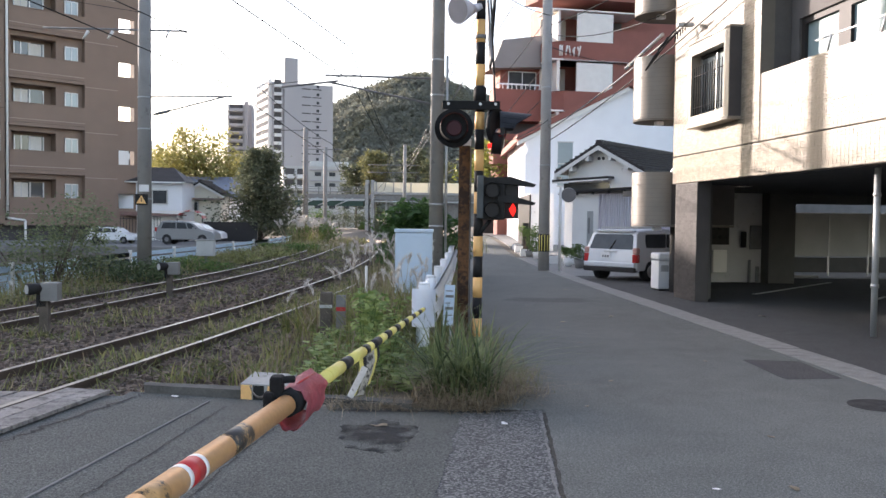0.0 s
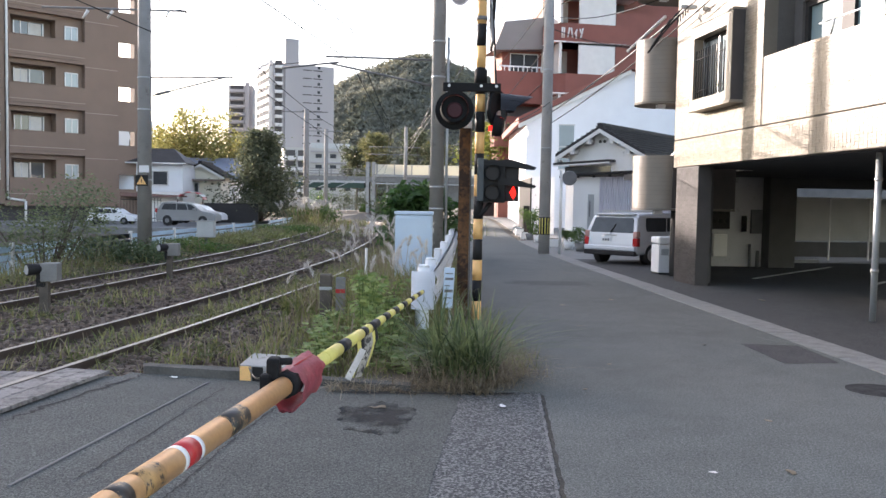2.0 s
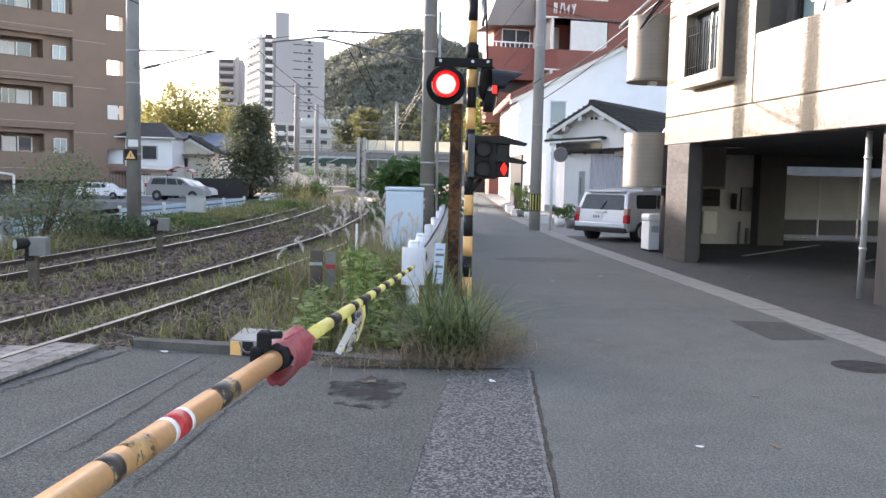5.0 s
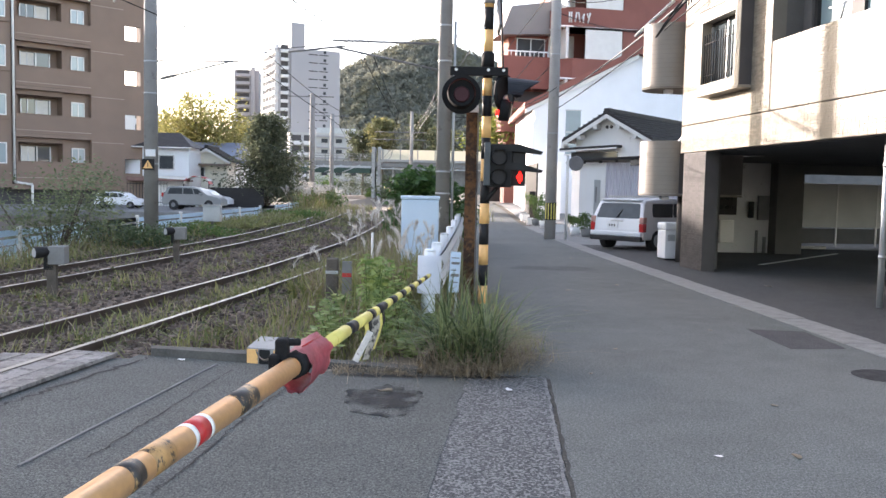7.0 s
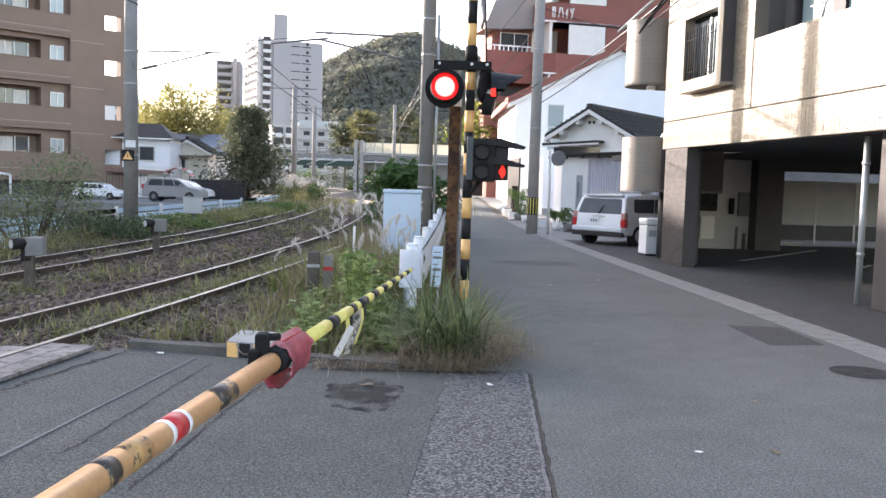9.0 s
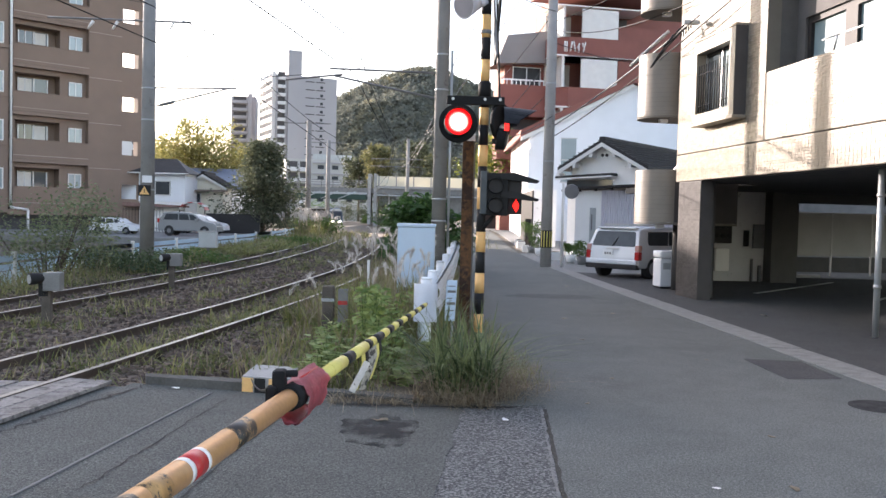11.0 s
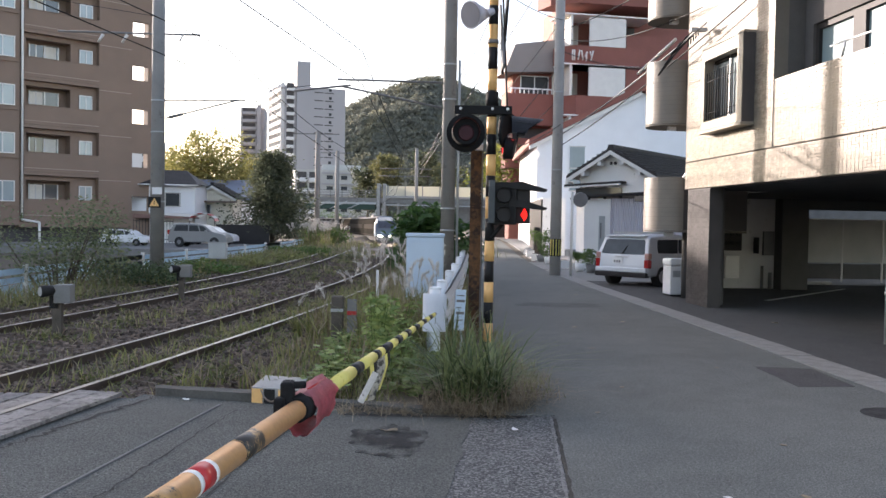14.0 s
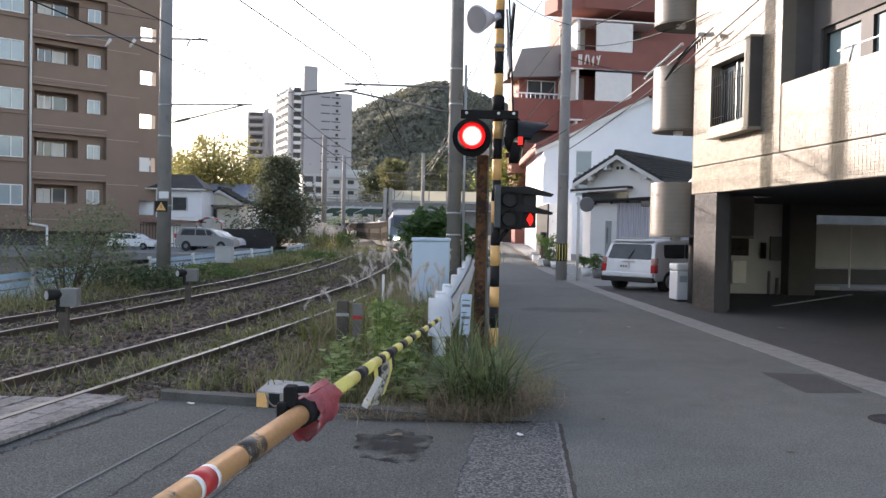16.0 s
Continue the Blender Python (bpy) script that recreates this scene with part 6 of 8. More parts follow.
        part("mirror", bx(s * 0.95 - 0.08, s * 0.95 + 0.08, 2.65, 2.75, 0.95, 1.1, bevel=0.02), CAR_SILVER, th)
    part("spoiler", bx(-0.62, 0.62, 0.16, 0.34, 1.44, 1.49, bevel=0.015), CAR_SILVER, th)


van()
AC = thing("white_storage_bin", pose(5.19, 20.15, 0, 0, 0, 6.4), "white plastic storage bin beside the pier", "bin")
part("body", bx(0, 0.66, 0, 0.5, 0.04, 0.70, bevel=0.02), WHITE_PLASTIC, AC)
part("lid", bx(-0.02, 0.68, -0.02, 0.52, 0.71, 0.88, bevel=0.05), WHITE_PLASTIC, AC)
part("label_plate", bx(0.06, 0.24, -0.006, -0.001, 0.45, 0.6), GALV, AC)
part("foot", bx(0.02, 0.64, 0.02, 0.48, 0.0, 0.04), BLACK, AC)


def far_car(m, paint, label):
    th = thing("parked_car", m, label, "car")
    prof = [(0, 0.32), (-0.02, 0.7), (0.08, 1.0), (0.42, 1.50), (0.9, 1.56), (2.3, 1.53), (2.75, 1.42), (3.3, 1.03), (4.1, 0.88), (4.36, 0.70), (4.4, 0.32)]
    bm = extrude_xz(bmesh.new(), prof, -0.82, 0.82)
    bmesh.ops.bevel(bm, geom=bm.edges[:], offset=0.06, segments=2, affect="EDGES", profile=0.5)
    part("body", bm, paint, th, smooth=False)
    for poly in ([(0.42, 1.05), (1.5, 1.05), (1.5, 1.44), (0.62, 1.44)], [(1.58, 1.05), (2.35, 1.05), (2.2, 1.43), (1.58, 1.44)], [(2.42, 1.05), (3.05, 1.05), (2.62, 1.38), (2.30, 1.42)]):
        part("side_window", extrude_xz(bmesh.new(), poly, -0.835, -0.81), FAR_GLASS, th)
    part("mirror", bx(2.75, 2.95, -0.98, -0.83, 1.0, 1.15, bevel=0.03), paint, th)
    part("tail_lamp", bx(-0.03, 0.12, -0.835, -0.55, 0.85, 1.12, bevel=0.02), TAIL_RED, th, "red tail lamp")
    for x in (0.85, 3.45):
        w = part("wheel", tb((x, -0.86, 0.34), (x, -0.6, 0.34), 0.34, n=24), TYRE, th)
        part("rim", tb((x, -0.872, 0.34), (x, -0.86, 0.34), 0.15, n=20), STEEL_GREY, w)
        part("wheel", tb((x, 0.86, 0.34), (x, 0.6, 0.34), 0.34, n=24), TYRE, th)


far_car(pose(-16.15, 50.5, 0.0, 0, 0, 0) @ Matrix.Diagonal((0.78, 0.9, 0.88, 1)), CAR_GREY, "silver estate car parked behind the tracks")
far_car(pose(-16.9, 55.5, 0.0) @ Matrix.Diagonal((0.76, 0.9, 0.78, 1)), CAR_WHITE, "white car parked behind the silver one")
far_car(pose(-20.3, 51.0, 0.0) @ Matrix.Diagonal((0.62, 0.85, 0.62, 1)), CAR_WHITE, "small white car half hidden behind bushes")
PK = thing("car_park", pose(0, 0, 0), "grey concrete car park beyond the railway", "car park", kind="structure")
part("slab", prism(bmesh.new(), [(-34, 45.5), (-11.5, 45.5), (-11.0, 58), (-34, 58)], -0.6, 0.0), CONCRETE_DARK, PK)


def far_fence():
    th = thing("guard_fence", pose(0, 0, 0), "pale blue steel guard fence behind the tracks", "fence")
    pts = [(-9.6, 16.0), (-9.8, 20), (-9.9, 24), (-9.9, 28), (-9.7, 32), (-9.5, 36), (-9.4, 40), (-9.3, 44), (-9.3, 48), (-9.6, 54), (-10, 60)]
    for (xa, ya), (xb, yb) in zip(pts, pts[1:]):
        for z0, z1 in ((0.08, 0.22), (0.28, 0.42)):
            bm = bmesh.new()
            vs = [bm.verts.new(p) for p in ((xa, ya, z0), (xb, yb, z0), (xb, yb, z1), (xa, ya, z1))]
            bm.faces.new(vs)
            bmesh.ops.solidify(bm, geom=bm.faces[:], thickness=0.03)
            part("rail", bm, BLUE_FENCE, th)
        bm = bmesh.new()
        vs = [bm.verts.new(p) for p in ((xa - 0.05, ya, -0.5), (xb - 0.05, yb, -0.5), (xb - 0.05, yb, 0.05), (xa - 0.05, ya, 0.05))]
        bm.faces.new(vs)
        bmesh.ops.solidify(bm, geom=bm.faces[:], thickness=0.05)
        part("panel", bm, BLUE_FENCE, th)
        part("post", bx(xa - 0.04, xa + 0.06, ya - 0.04, ya + 0.04, -0.5, 0.5), TRIM_WHITE, th)


far_fence()

# ---- the train ----
FRONT_AT = [(0.0, 352.0), (4.0, 283.0), (8.0, 214.0), (10.0, 179.5), (12.3, 139.5), (13.0, 127.0), (14.0, 110.0), (15.0, 90.0), (16.0, 70.5)]


def rail_car(front, group):
    th = thing("rail_car", pose(0, 0, 0), "limited-express rail car with blue cab and grey sides" if front else "grey-sided limited-express rail car", "train", "cars of the train")
    w, L = 1.42, 19.6
    ring = [(-w, 0.95), (-w - 0.02, 1.6), (-w + 0.05, 2.6), (-w + 0.28, 3.2), (-0.7, 3.52), (0.7, 3.52), (w - 0.28, 3.2), (w - 0.05, 2.6), (w + 0.02, 1.6), (w, 0.95)]
    part("body", extrude_xz(bmesh.new(), ring, -L / 2, L / 2), TRAIN_SIDE, th)
    part("skirt", bx(-1.25, 1.25, -L / 2 + 0.3, L / 2 - 0.3, 0.35, 0.95), BLACK_MATT, th)
    part("roof", extrude_xz(bmesh.new(), [(-1.05, 3.35), (-0.7, 3.54), (0.7, 3.54), (1.05, 3.35)], -L / 2, L / 2), TRAIN_ROOF, th)
    for s in (-1, 1):
        part("window_band", bx(s * 1.40 - 0.02, s * 1.40 + 0.03, -L / 2 + 1.6, L / 2 - 1.6, 1.75, 2.5), TRAIN_STRIPE, th)
        part("stripe", bx(s * 1.43 - 0.01, s * 1.43 + 0.02, -L / 2, L / 2, 1.05, 1.15), TRAIN_STRIPE, th)
    for y in (-6.7, 6.7):
        for dy in (-1.05, 1.05):
            for s in (-0.53, 0.53):
                part("wheel", tb((s - 0.06, y + dy, 0.43), (s + 0.06, y + dy, 0.43), 0.43, n=20), STEEL_GREY, th)
        part("bogie", bx(-0.9, 0.9, y - 1.7, y + 1.7, 0.35, 0.62), BLACK_MATT, th)
    part("roof_unit", bx(-0.6, 0.6, 2, 5, 3.54, 3.8, bevel=0.05), STEEL_GREY, th)
    if front:
        bm = bmesh.new()
        a = [bm.verts.new((x, -L / 2 - 0.01, z)) for x, z in ring]
        b = [bm.verts.new((x * 0.9, -L / 2 - 0.55, 0.95 + (z - 0.95) * 0.93)) for x, z in ring]
        for i in range(len(ring)):
            j = (i + 1) % len(ring)
            bm.faces.new((a[i], a[j], b[j], b[i]))
        bm.faces.new(b)
        bmesh.ops.recalc_face_normals(bm, faces=bm.faces)
        cab = part("cab_front", bm, STEEL_BLUE, th, "blue cab front")
        part("brow", extrude_xz(bmesh.new(), [(-1.22, 2.95), (-0.98, 3.2), (-0.62, 3.38), (0.62, 3.38), (0.98, 3.2), (1.22, 2.95)], -L / 2 - 0.63, -L / 2 - 0.4), TRAIN_BROW, cab, "white cab brow")
        part("edge", bx(-1.44, -1.24, -L / 2 - 0.5, -L / 2 + 0.05, 1.3, 2.7, bevel=0.03), TRAIN_BROW, cab)
        part("windscreen", bx(-1.0, 1.0, -L / 2 - 0.60, -L / 2 - 0.555, 2.0, 2.8, bevel=0.01), mat("blue_windscreen", (0.05, 0.075, 0.12), 0.4, 0.15, 2, 0.0), cab)
        part("wiper", tb((-0.3, -L / 2 - 0.62, 2.0), (0.1, -L / 2 - 0.62, 2.5), 0.02, n=6), BLACK, cab)
        for x in (-0.85, -0.6, 0.6, 0.85):
            part("headlight", tb((x, -L / 2 - 0.64, 1.0), (x, -L / 2 - 0.50, 1.0), 0.10, n=16), HEADLIGHT, cab)
        part("pilot", bx(-1.2, 1.2, -L / 2 - 0.5, -L / 2, 0.25, 0.93, bevel=0.04), STEEL_GREY, cab)
    return th


CARS = [rail_car(k == 0, k) for k in range(5)]


def along(y0, dist):
    """The y of the track at a distance beyond y0."""
    y, step = y0, 0.5
    d = 0.0
    while d < dist:
        dy = step * track_dir(y).y
        y += dy
        d += step
    return y

# ---- plants ----


def blades(rnd, spots, v, f):
    """Bent, tapering blades. spots: x, y, z, height, lean, width."""
    for x, y, z, h, lean, w in spots:
        a = rnd.random() * 6.2832
        dx, dy = math.cos(a), math.sin(a)
        px, py = -dy * w / 2, dx * w / 2
        k = len(v)
        for t, ww in ((0, 1.0), (0.4, 0.9), (0.75, 0.6), (1.0, 0.08)):
            o = lean * t * t * h
            zz = z + h * t * (1 - 0.35 * lean * t)
            v.append((x + dx * o - px * ww, y + dy * o - py * ww, zz))
            v.append((x + dx * o + px * ww, y + dy * o + py * ww, zz))
        for i in range(3):
            f.append((k + 2 * i, k + 2 * i + 1, k + 2 * i + 3, k + 2 * i + 2))


def leaves(rnd, spots, v, f):
    """Folded oval leaves. spots: x, y, z, length, width."""
    for x, y, z, l, w in spots:
        q = Euler((rnd.uniform(-0.9, 0.9), rnd.uniform(-0.9, 0.9), rnd.random() * 6.28)).to_matrix()
        k = len(v)
        for p in ((0, 0, 0), (w / 2, l * 0.45, 0.12 * w), (0, l, -0.15 * l), (-w / 2, l * 0.45, 0.12 * w)):
            c = q @ Vector(p)
            v.append((x + c.x, y + c.y, z + c.z))
        f.append((k, k + 1, k + 2))
        f.append((k, k + 2, k + 3))


def ground_h(x, y):
    o = x - track_x(y)
    if o < 1.4:
        return track_z(y) - 0.18
    return -0.05 + track_z(y) * 0.5


def grass_field():
    rnd = random.Random(21)
    groups = {"green": ([], []), "dry": ([], [])}
    # tufts among and between the rails
    spots_g, spots_d = [], []
    def tuft(x, y, n, h, r, dry):
        z = ground_h(x, y)
        for _ in range(n):
            a, q = rnd.random() * 6.28, r * rnd.random() ** 0.5
            s = (x + q * math.cos(a), y + q * math.sin(a), z, h * rnd.uniform(0.45, 1.1), rnd.uniform(0.2, 1.0), rnd.uniform(0.007, 0.015) * (1 + y / 25))
            (spots_d if rnd.random() < dry else spots_g).append(s)
    for _ in range(1700):
        y = 8.0 + 42 * rnd.random() ** 1.5
        o = rnd.choice((rnd.gauss(0.0, 0.3), rnd.gauss(-1.75, 0.45), rnd.gauss(-3.5, 0.4), rnd.gauss(1.0, 0.35), rnd.gauss(-5.2, 0.4), rnd.uniform(-6, 1.6)))
        dens = noise.noise((o * 0.5, y * 0.22, 4)) + 0.25
        if dens < rnd.uniform(-0.2, 0.3):
            continue
        tuft(track_x(y) + o, y, 16, rnd.uniform(0.10, 0.34), rnd.uniform(0.12, 0.35), 0.30)
    # strong row inside the near track
    for _ in range(170):
        y = 8.6 + 20 * rnd.random()
        tuft(track_x(y) + rnd.gauss(0.38, 0.12), y, 18, rnd.uniform(0.2, 0.36), 0.2, 0.12)
    # rough grass on the verge
    for _ in range(640):
        y = 7.8 + 24 * rnd.random() ** 1.3
        x = rnd.uniform(max(track_x(y) + 1.3, -1.9), min(verge_edge(y) - 0.25, 0.25))
        if y < 10.1 and -0.45 < x:
            continue
        tuft(x, y, 20, rnd.uniform(0.25, 0.85) * (0.45 if y < 8.5 or (x < -0.95 and y < 11.3) else 1.0), 0.25, 0.38)
    # tall soft grass between the marker posts and the cabinet
    for _ in range(170):
        y = rnd.uniform(9.9, 13.4)
        tuft(rnd.uniform(-1.0, -0.12), y, 22, rnd.uniform(0.5, 0.95), 0.2, 0.3)
    # bank beyond the far track
    for _ in range(620):
        y = 13 + 50 * rnd.random() ** 1.2
        x = track_x(y) - rnd.uniform(5.0, 6.9)
        tuft(x, y, 18, rnd.uniform(0.25, 0.7), 0.45, 0.35)
    for _ in range(260):
        y = 40 + 60 * rnd.random()
        x = track_x(y) + rnd.choice((-1, 1)) * rnd.uniform(2.0, 4.5) - (1.7 if rnd.random() < 0.5 else 0)
        tuft(x, y, 14, rnd.uniform(0.4, 1.0), 0.8, 0.4)
    for nm, spots, m, lab in (("grass", spots_g, GRASS, "rough green grass between and beside the rails"), ("dry_grass", spots_d, GRASS_DRY, "dry straw-coloured grass among the green")):
        v, f = [], []
        blades(rnd, spots, v, f)
        joined(nm, v, f, m, None, lab, "grass")


grass_field()


def verge_clump():
    """The big arching tuft at the foot of the signal, with dead stalks round it."""
    rnd = random.Random(31)
    th = thing("grass_clump", pose(0.24, 7.72, 0), "large clump of long arching grass at the verge's tip", "grass clump")
    v, f = [], []
    sp = []
    for _ in range(480):
        a, q = rnd.random() * 6.28, 0.27 * rnd.random() ** 0.6
        sp.append((q * math.cos(a) * 1.1, q * math.sin(a), 0.0, rnd.uniform(0.35, 0.98), rnd.uniform(0.2, 1.5) ** 1.2, rnd.uniform(0.010, 0.021)))
    blades(rnd, sp, v, f)
    joined("foliage", v, f, leafy("clump_green", (0.035, 0.065, 0.025), (0.25, 0.30, 0.14)), th)
    v, f, sp = [], [], []
    for _ in range(380):
        a, q = rnd.random() * 6.28, 0.46 * rnd.random() ** 0.5
        sp.append((q * math.cos(a) * 1.05, q * math.sin(a) - 0.12, 0.0, rnd.uniform(0.15, 0.55), rnd.uniform(0.6, 2.0), rnd.uniform(0.005, 0.010)))
    blades(rnd, sp, v, f)
    joined("dead_foliage", v, f, GRASS_DRY, th)
    # straw mat along the verge's front edge and round to the lane
    v, f, sp = [], [], []
    for _ in range(1500):
        t = rnd.random()
        if t < 0.5:
            x = rnd.uniform(-0.9, 0.5)
            y = 7.27 + rnd.gauss(0, 0.07) + 0.16 * noise.noise((x * 3, 0, 2))
        else:
            y = 7.3 + 2.3 * rnd.random() ** 1.3
            x = verge_edge(y) + rnd.gauss(-0.16, 0.11) + 0.10 * noise.noise((y * 3.4, 0, 8))
        sp.append((x, y, -0.01, rnd.uniform(0.05, 0.20) * (1.2 if t > 0.5 else 1.0), rnd.uniform(0.6, 2.6), rnd.uniform(0.004, 0.008)))
    blades(rnd, sp, v, f)
    joined("straw", v, f, GRASS_DRY, None, "flattened straw along the verge's edge", "straw")
    v, f, sp = [], [], []
    for _ in range(700):
        y = rnd.uniform(7.9, 13.0)
        x = verge_edge(y) + rnd.gauss(-0.18, 0.13)
        sp.append((x, y, -0.01, rnd.uniform(0.06, 0.20), rnd.uniform(0.3, 1.2), rnd.uniform(0.004, 0.008)))
    blades(rnd, sp, v, f)
    joined("edge_grass", v, f, GRASS, None, "short grass along the lane's edge", "grass")


verge_clump()


def low_weeds():
    """Creeping weeds in patches over the ballast, thicker towards the bank."""
    rnd = random.Random(35)
    sp = []
    for _ in range(900):
        y = 8.5 + 36 * rnd.random() ** 1.4
        o = rnd.choice((rnd.gauss(-1.75, 0.5), rnd.gauss(-4.9, 0.5), rnd.gauss(-3.5, 0.35), rnd.gauss(1.15, 0.3), rnd.gauss(0.3, 0.25), rnd.uniform(-6.2, 1.5)))
        if noise.noise((o * 0.6, y * 0.25, 9)) + 0.12 < rnd.uniform(-0.15, 0.2):
            continue
        x, h, r = track_x(y) + o, rnd.uniform(0.06, 0.30) * (1.5 if o < -4.4 else 1.0), rnd.uniform(0.12, 0.38)
        z = ground_h(x, y)
        for _ in range(26):
            a, q = rnd.random() * 6.28, r * rnd.random() ** 0.6
            l = rnd.uniform(0.035, 0.075) * (1 + y / 40)
            sp.append((x + q * math.cos(a), y + q * math.sin(a), z + 0.02 + h * rnd.random() * (1 - 0.6 * q / r), l, l * rnd.uniform(0.4, 0.7)))
    v, f = [], []
    leaves(rnd, sp, v, f)
    joined("low_weeds", v, f, LEAF_LOW, None, "creeping green and brown weeds over the ballast", "weeds")


low_weeds()


def weeds():
    rnd = random.Random(41)
    plants = []
    for _ in range(46):
        y = rnd.uniform(7.75, 10.2)
        x = rnd.uniform(-1.25, -0.1)
        plants.append((x, y, (rnd.uniform(0.3, 0.85) if x > -0.85 else rnd.uniform(0.18, 0.42)) if x < -0.42 else rnd.uniform(0.12, 0.25)))
    proto = []
    for kind in range(4):
        v, f, sp = [], [], []
        stems = []
        for s in range(4):
            a = rnd.random() * 6.28
            tipx, tipy = 0.16 * math.cos(a), 0.16 * math.sin(a)
            for k in range(17):
                t = 0.25 + 0.75 * k / 16
                sp.append((tipx * t + rnd.gauss(0, 0.035), tipy * t + rnd.gauss(0, 0.035), t, rnd.uniform(0.07, 0.14), rnd.uniform(0.05, 0.09)))
            stems.append((tipx, tipy))
        leaves(rnd, sp, v, f)
        proto.append((v, f, stems))
    for i, (x, y, h) in enumerate(plants):
        v, f, stems = proto[i % 4]
        th = thing("broadleaf_weed", pose(x, y, -0.02, 0, 0, rnd.random() * 360), "bright green broad-leaved weed on the verge", "weed", "weeds on the verge")
        joined("foliage", [(a, b, c * h) for a, b, c in v], f, LEAF_BRIGHT, th, kind="")
        bm = bmesh.new()
        for tx, ty in stems:
            tube(bm, (0, 0, 0), (tx, ty, h), 0.006, 0.003, 5)
        part("stem", bm, LEAF_GREEN, th)


weeds()


def silver_grass(x, y, z, h, n, spread, seed, scale=1.0):
    rnd = random.Random(seed)
    th = thing("silver_grass", pose(x, y, z), "tuft of silver grass with feathery pale plumes", "grass clump", "silver grass")
    v, f, sp = [], [], []
    for _ in range(90):
        a, q = rnd.random() * 6.28, spread * 0.5 * rnd.random()
        sp.append((q * math.cos(a), q * math.sin(a), 0, h * rnd.uniform(0.5, 0.95), rnd.uniform(0.2, 0.9), rnd.uniform(0.008, 0.014) * scale))
    blades(rnd, sp, v, f)
    joined("blades", v, f, GRASS_DRY if seed % 2 else GRASS, th, kind="")
    bm = bmesh.new()
    pv, pf = [], []
    for _ in range(n):
        a, q = rnd.random() * 6.28, spread * rnd.random()
        bx_, by_ = q * 0.4 * math.cos(a), q * 0.4 * math.sin(a)
        tx, ty, tz = q * math.cos(a), q * math.sin(a), h * rnd.uniform(0.85, 1.15)
        tube(bm, (bx_, by_, 0), (tx, ty, tz), 0.004 * scale, 0.003 * scale, 4)
        la = rnd.random() * 6.28
        L = 0.22 * scale ** 0.4
        for k in range(90):
            t = rnd.random()
            c = Vector((tx + 0.6 * L * t * t * math.cos(la), ty + 0.6 * L * t * t * math.sin(la), tz + L * (t - 0.3 * t * t)))
            d = Vector((rnd.gauss(0, 0.5) + 0.6 * math.cos(la), rnd.gauss(0, 0.5) + 0.6 * math.sin(la), rnd.uniform(0.1, 1.5))).normalized() * (0.12 * scale ** 0.5 * (1 - 0.4 * t))
            w = Vector((d.y, -d.x, 0)).normalized() * 0.0038 * scale
            i0 = len(pv)
            pv += [tuple(c - w), tuple(c + w), tuple(c + d)]
            pf.append((i0, i0 + 1, i0 + 2))
    part("stalk", bm, GRASS_DRY, th)
    joined("plume", pv, pf, PLUME, th, kind="")


for i, (x, y, h, n, s) in enumerate(((-1.25, 13.2, 1.02, 6, 0.5), (-0.95, 15.0, 1.1, 8, 0.55), (-1.55, 12.4, 0.72, 2, 0.25), (-2.0, 13.5, 0.55, 1, 0.2), (-0.75, 12.6, 0.8, 5, 0.4), (-0.45, 11.2, 0.8, 5, 0.35),
                                    (-0.25, 12.9, 0.85, 6, 0.35), (-1.3, 17.5, 1.1, 8, 0.7), (-0.9, 20.0, 1.15, 8, 0.7), (-0.3, 16.0, 1.0, 5, 0.4), (-2.15, 12.5, 0.5, 1, 0.12), (-1.8, 12.7, 0.48, 1, 0.12), (-1.02, 12.3, 0.72, 2, 0.3), (-0.62, 12.9, 1.0, 3, 0.3))):
    silver_grass(x, y, -0.08, h, n, s, i)
for i, (x, y, h) in enumerate(((-10.2, 66, 1.7), (-11.2, 69, 1.8), (-9.4, 71, 1.6), (-12.0, 74, 2.0), (-8.7, 62, 1.4), (-10.6, 78, 1.9), (-9.0, 56, 1.3), (-13.0, 82, 2.0), (-9.9, 65, 1.4), (0.2, 44, 1.2), (-0.6, 38, 1.1))):
    silver_grass(x, y, track_z(y) - 0.2, h, 16, 1.5, 20 + i, 4.0)


def bush(name, x, y, z, w, h, n, leaf, m, label, seed, lobes=7):
    rnd = random.Random(seed)
    th = thing(name, pose(x, y, z), label, "bush")
    cs = [(rnd.uniform(-0.7, 0.7) * w / 2, rnd.uniform(-0.5, 0.5) * w / 2, h * rnd.uniform(0.3, 0.8), rnd.uniform(0.22, 0.42) * w) for _ in range(lobes)]
    sp = []
    for _ in range(n):
        cx, cy, cz, r = rnd.choice(cs)
        d = Vector((rnd.gauss(0, 1), rnd.gauss(0, 1), rnd.gauss(0, 1))).normalized() * r * rnd.random() ** 0.4
        zz = max(0.02, cz + d.z * min(1.0, h / w * 0.9))
        sp.append((cx + d.x, cy + d.y, zz, leaf * rnd.uniform(0.6, 1.3), leaf * rnd.uniform(0.35, 0.7)))
    v, f = [], []
    leaves(rnd, sp, v, f)
    joined("foliage", v, f, m, th, kind="")
    bm = bmesh.new()
    for cx, cy, cz, r in cs:
        tube(bm, (cx * 0.2, cy * 0.2, -0.1), (cx, cy, cz), 0.03 * h / 2, 0.01, 6)
    part("stem", bm, BARK, th)
    return th


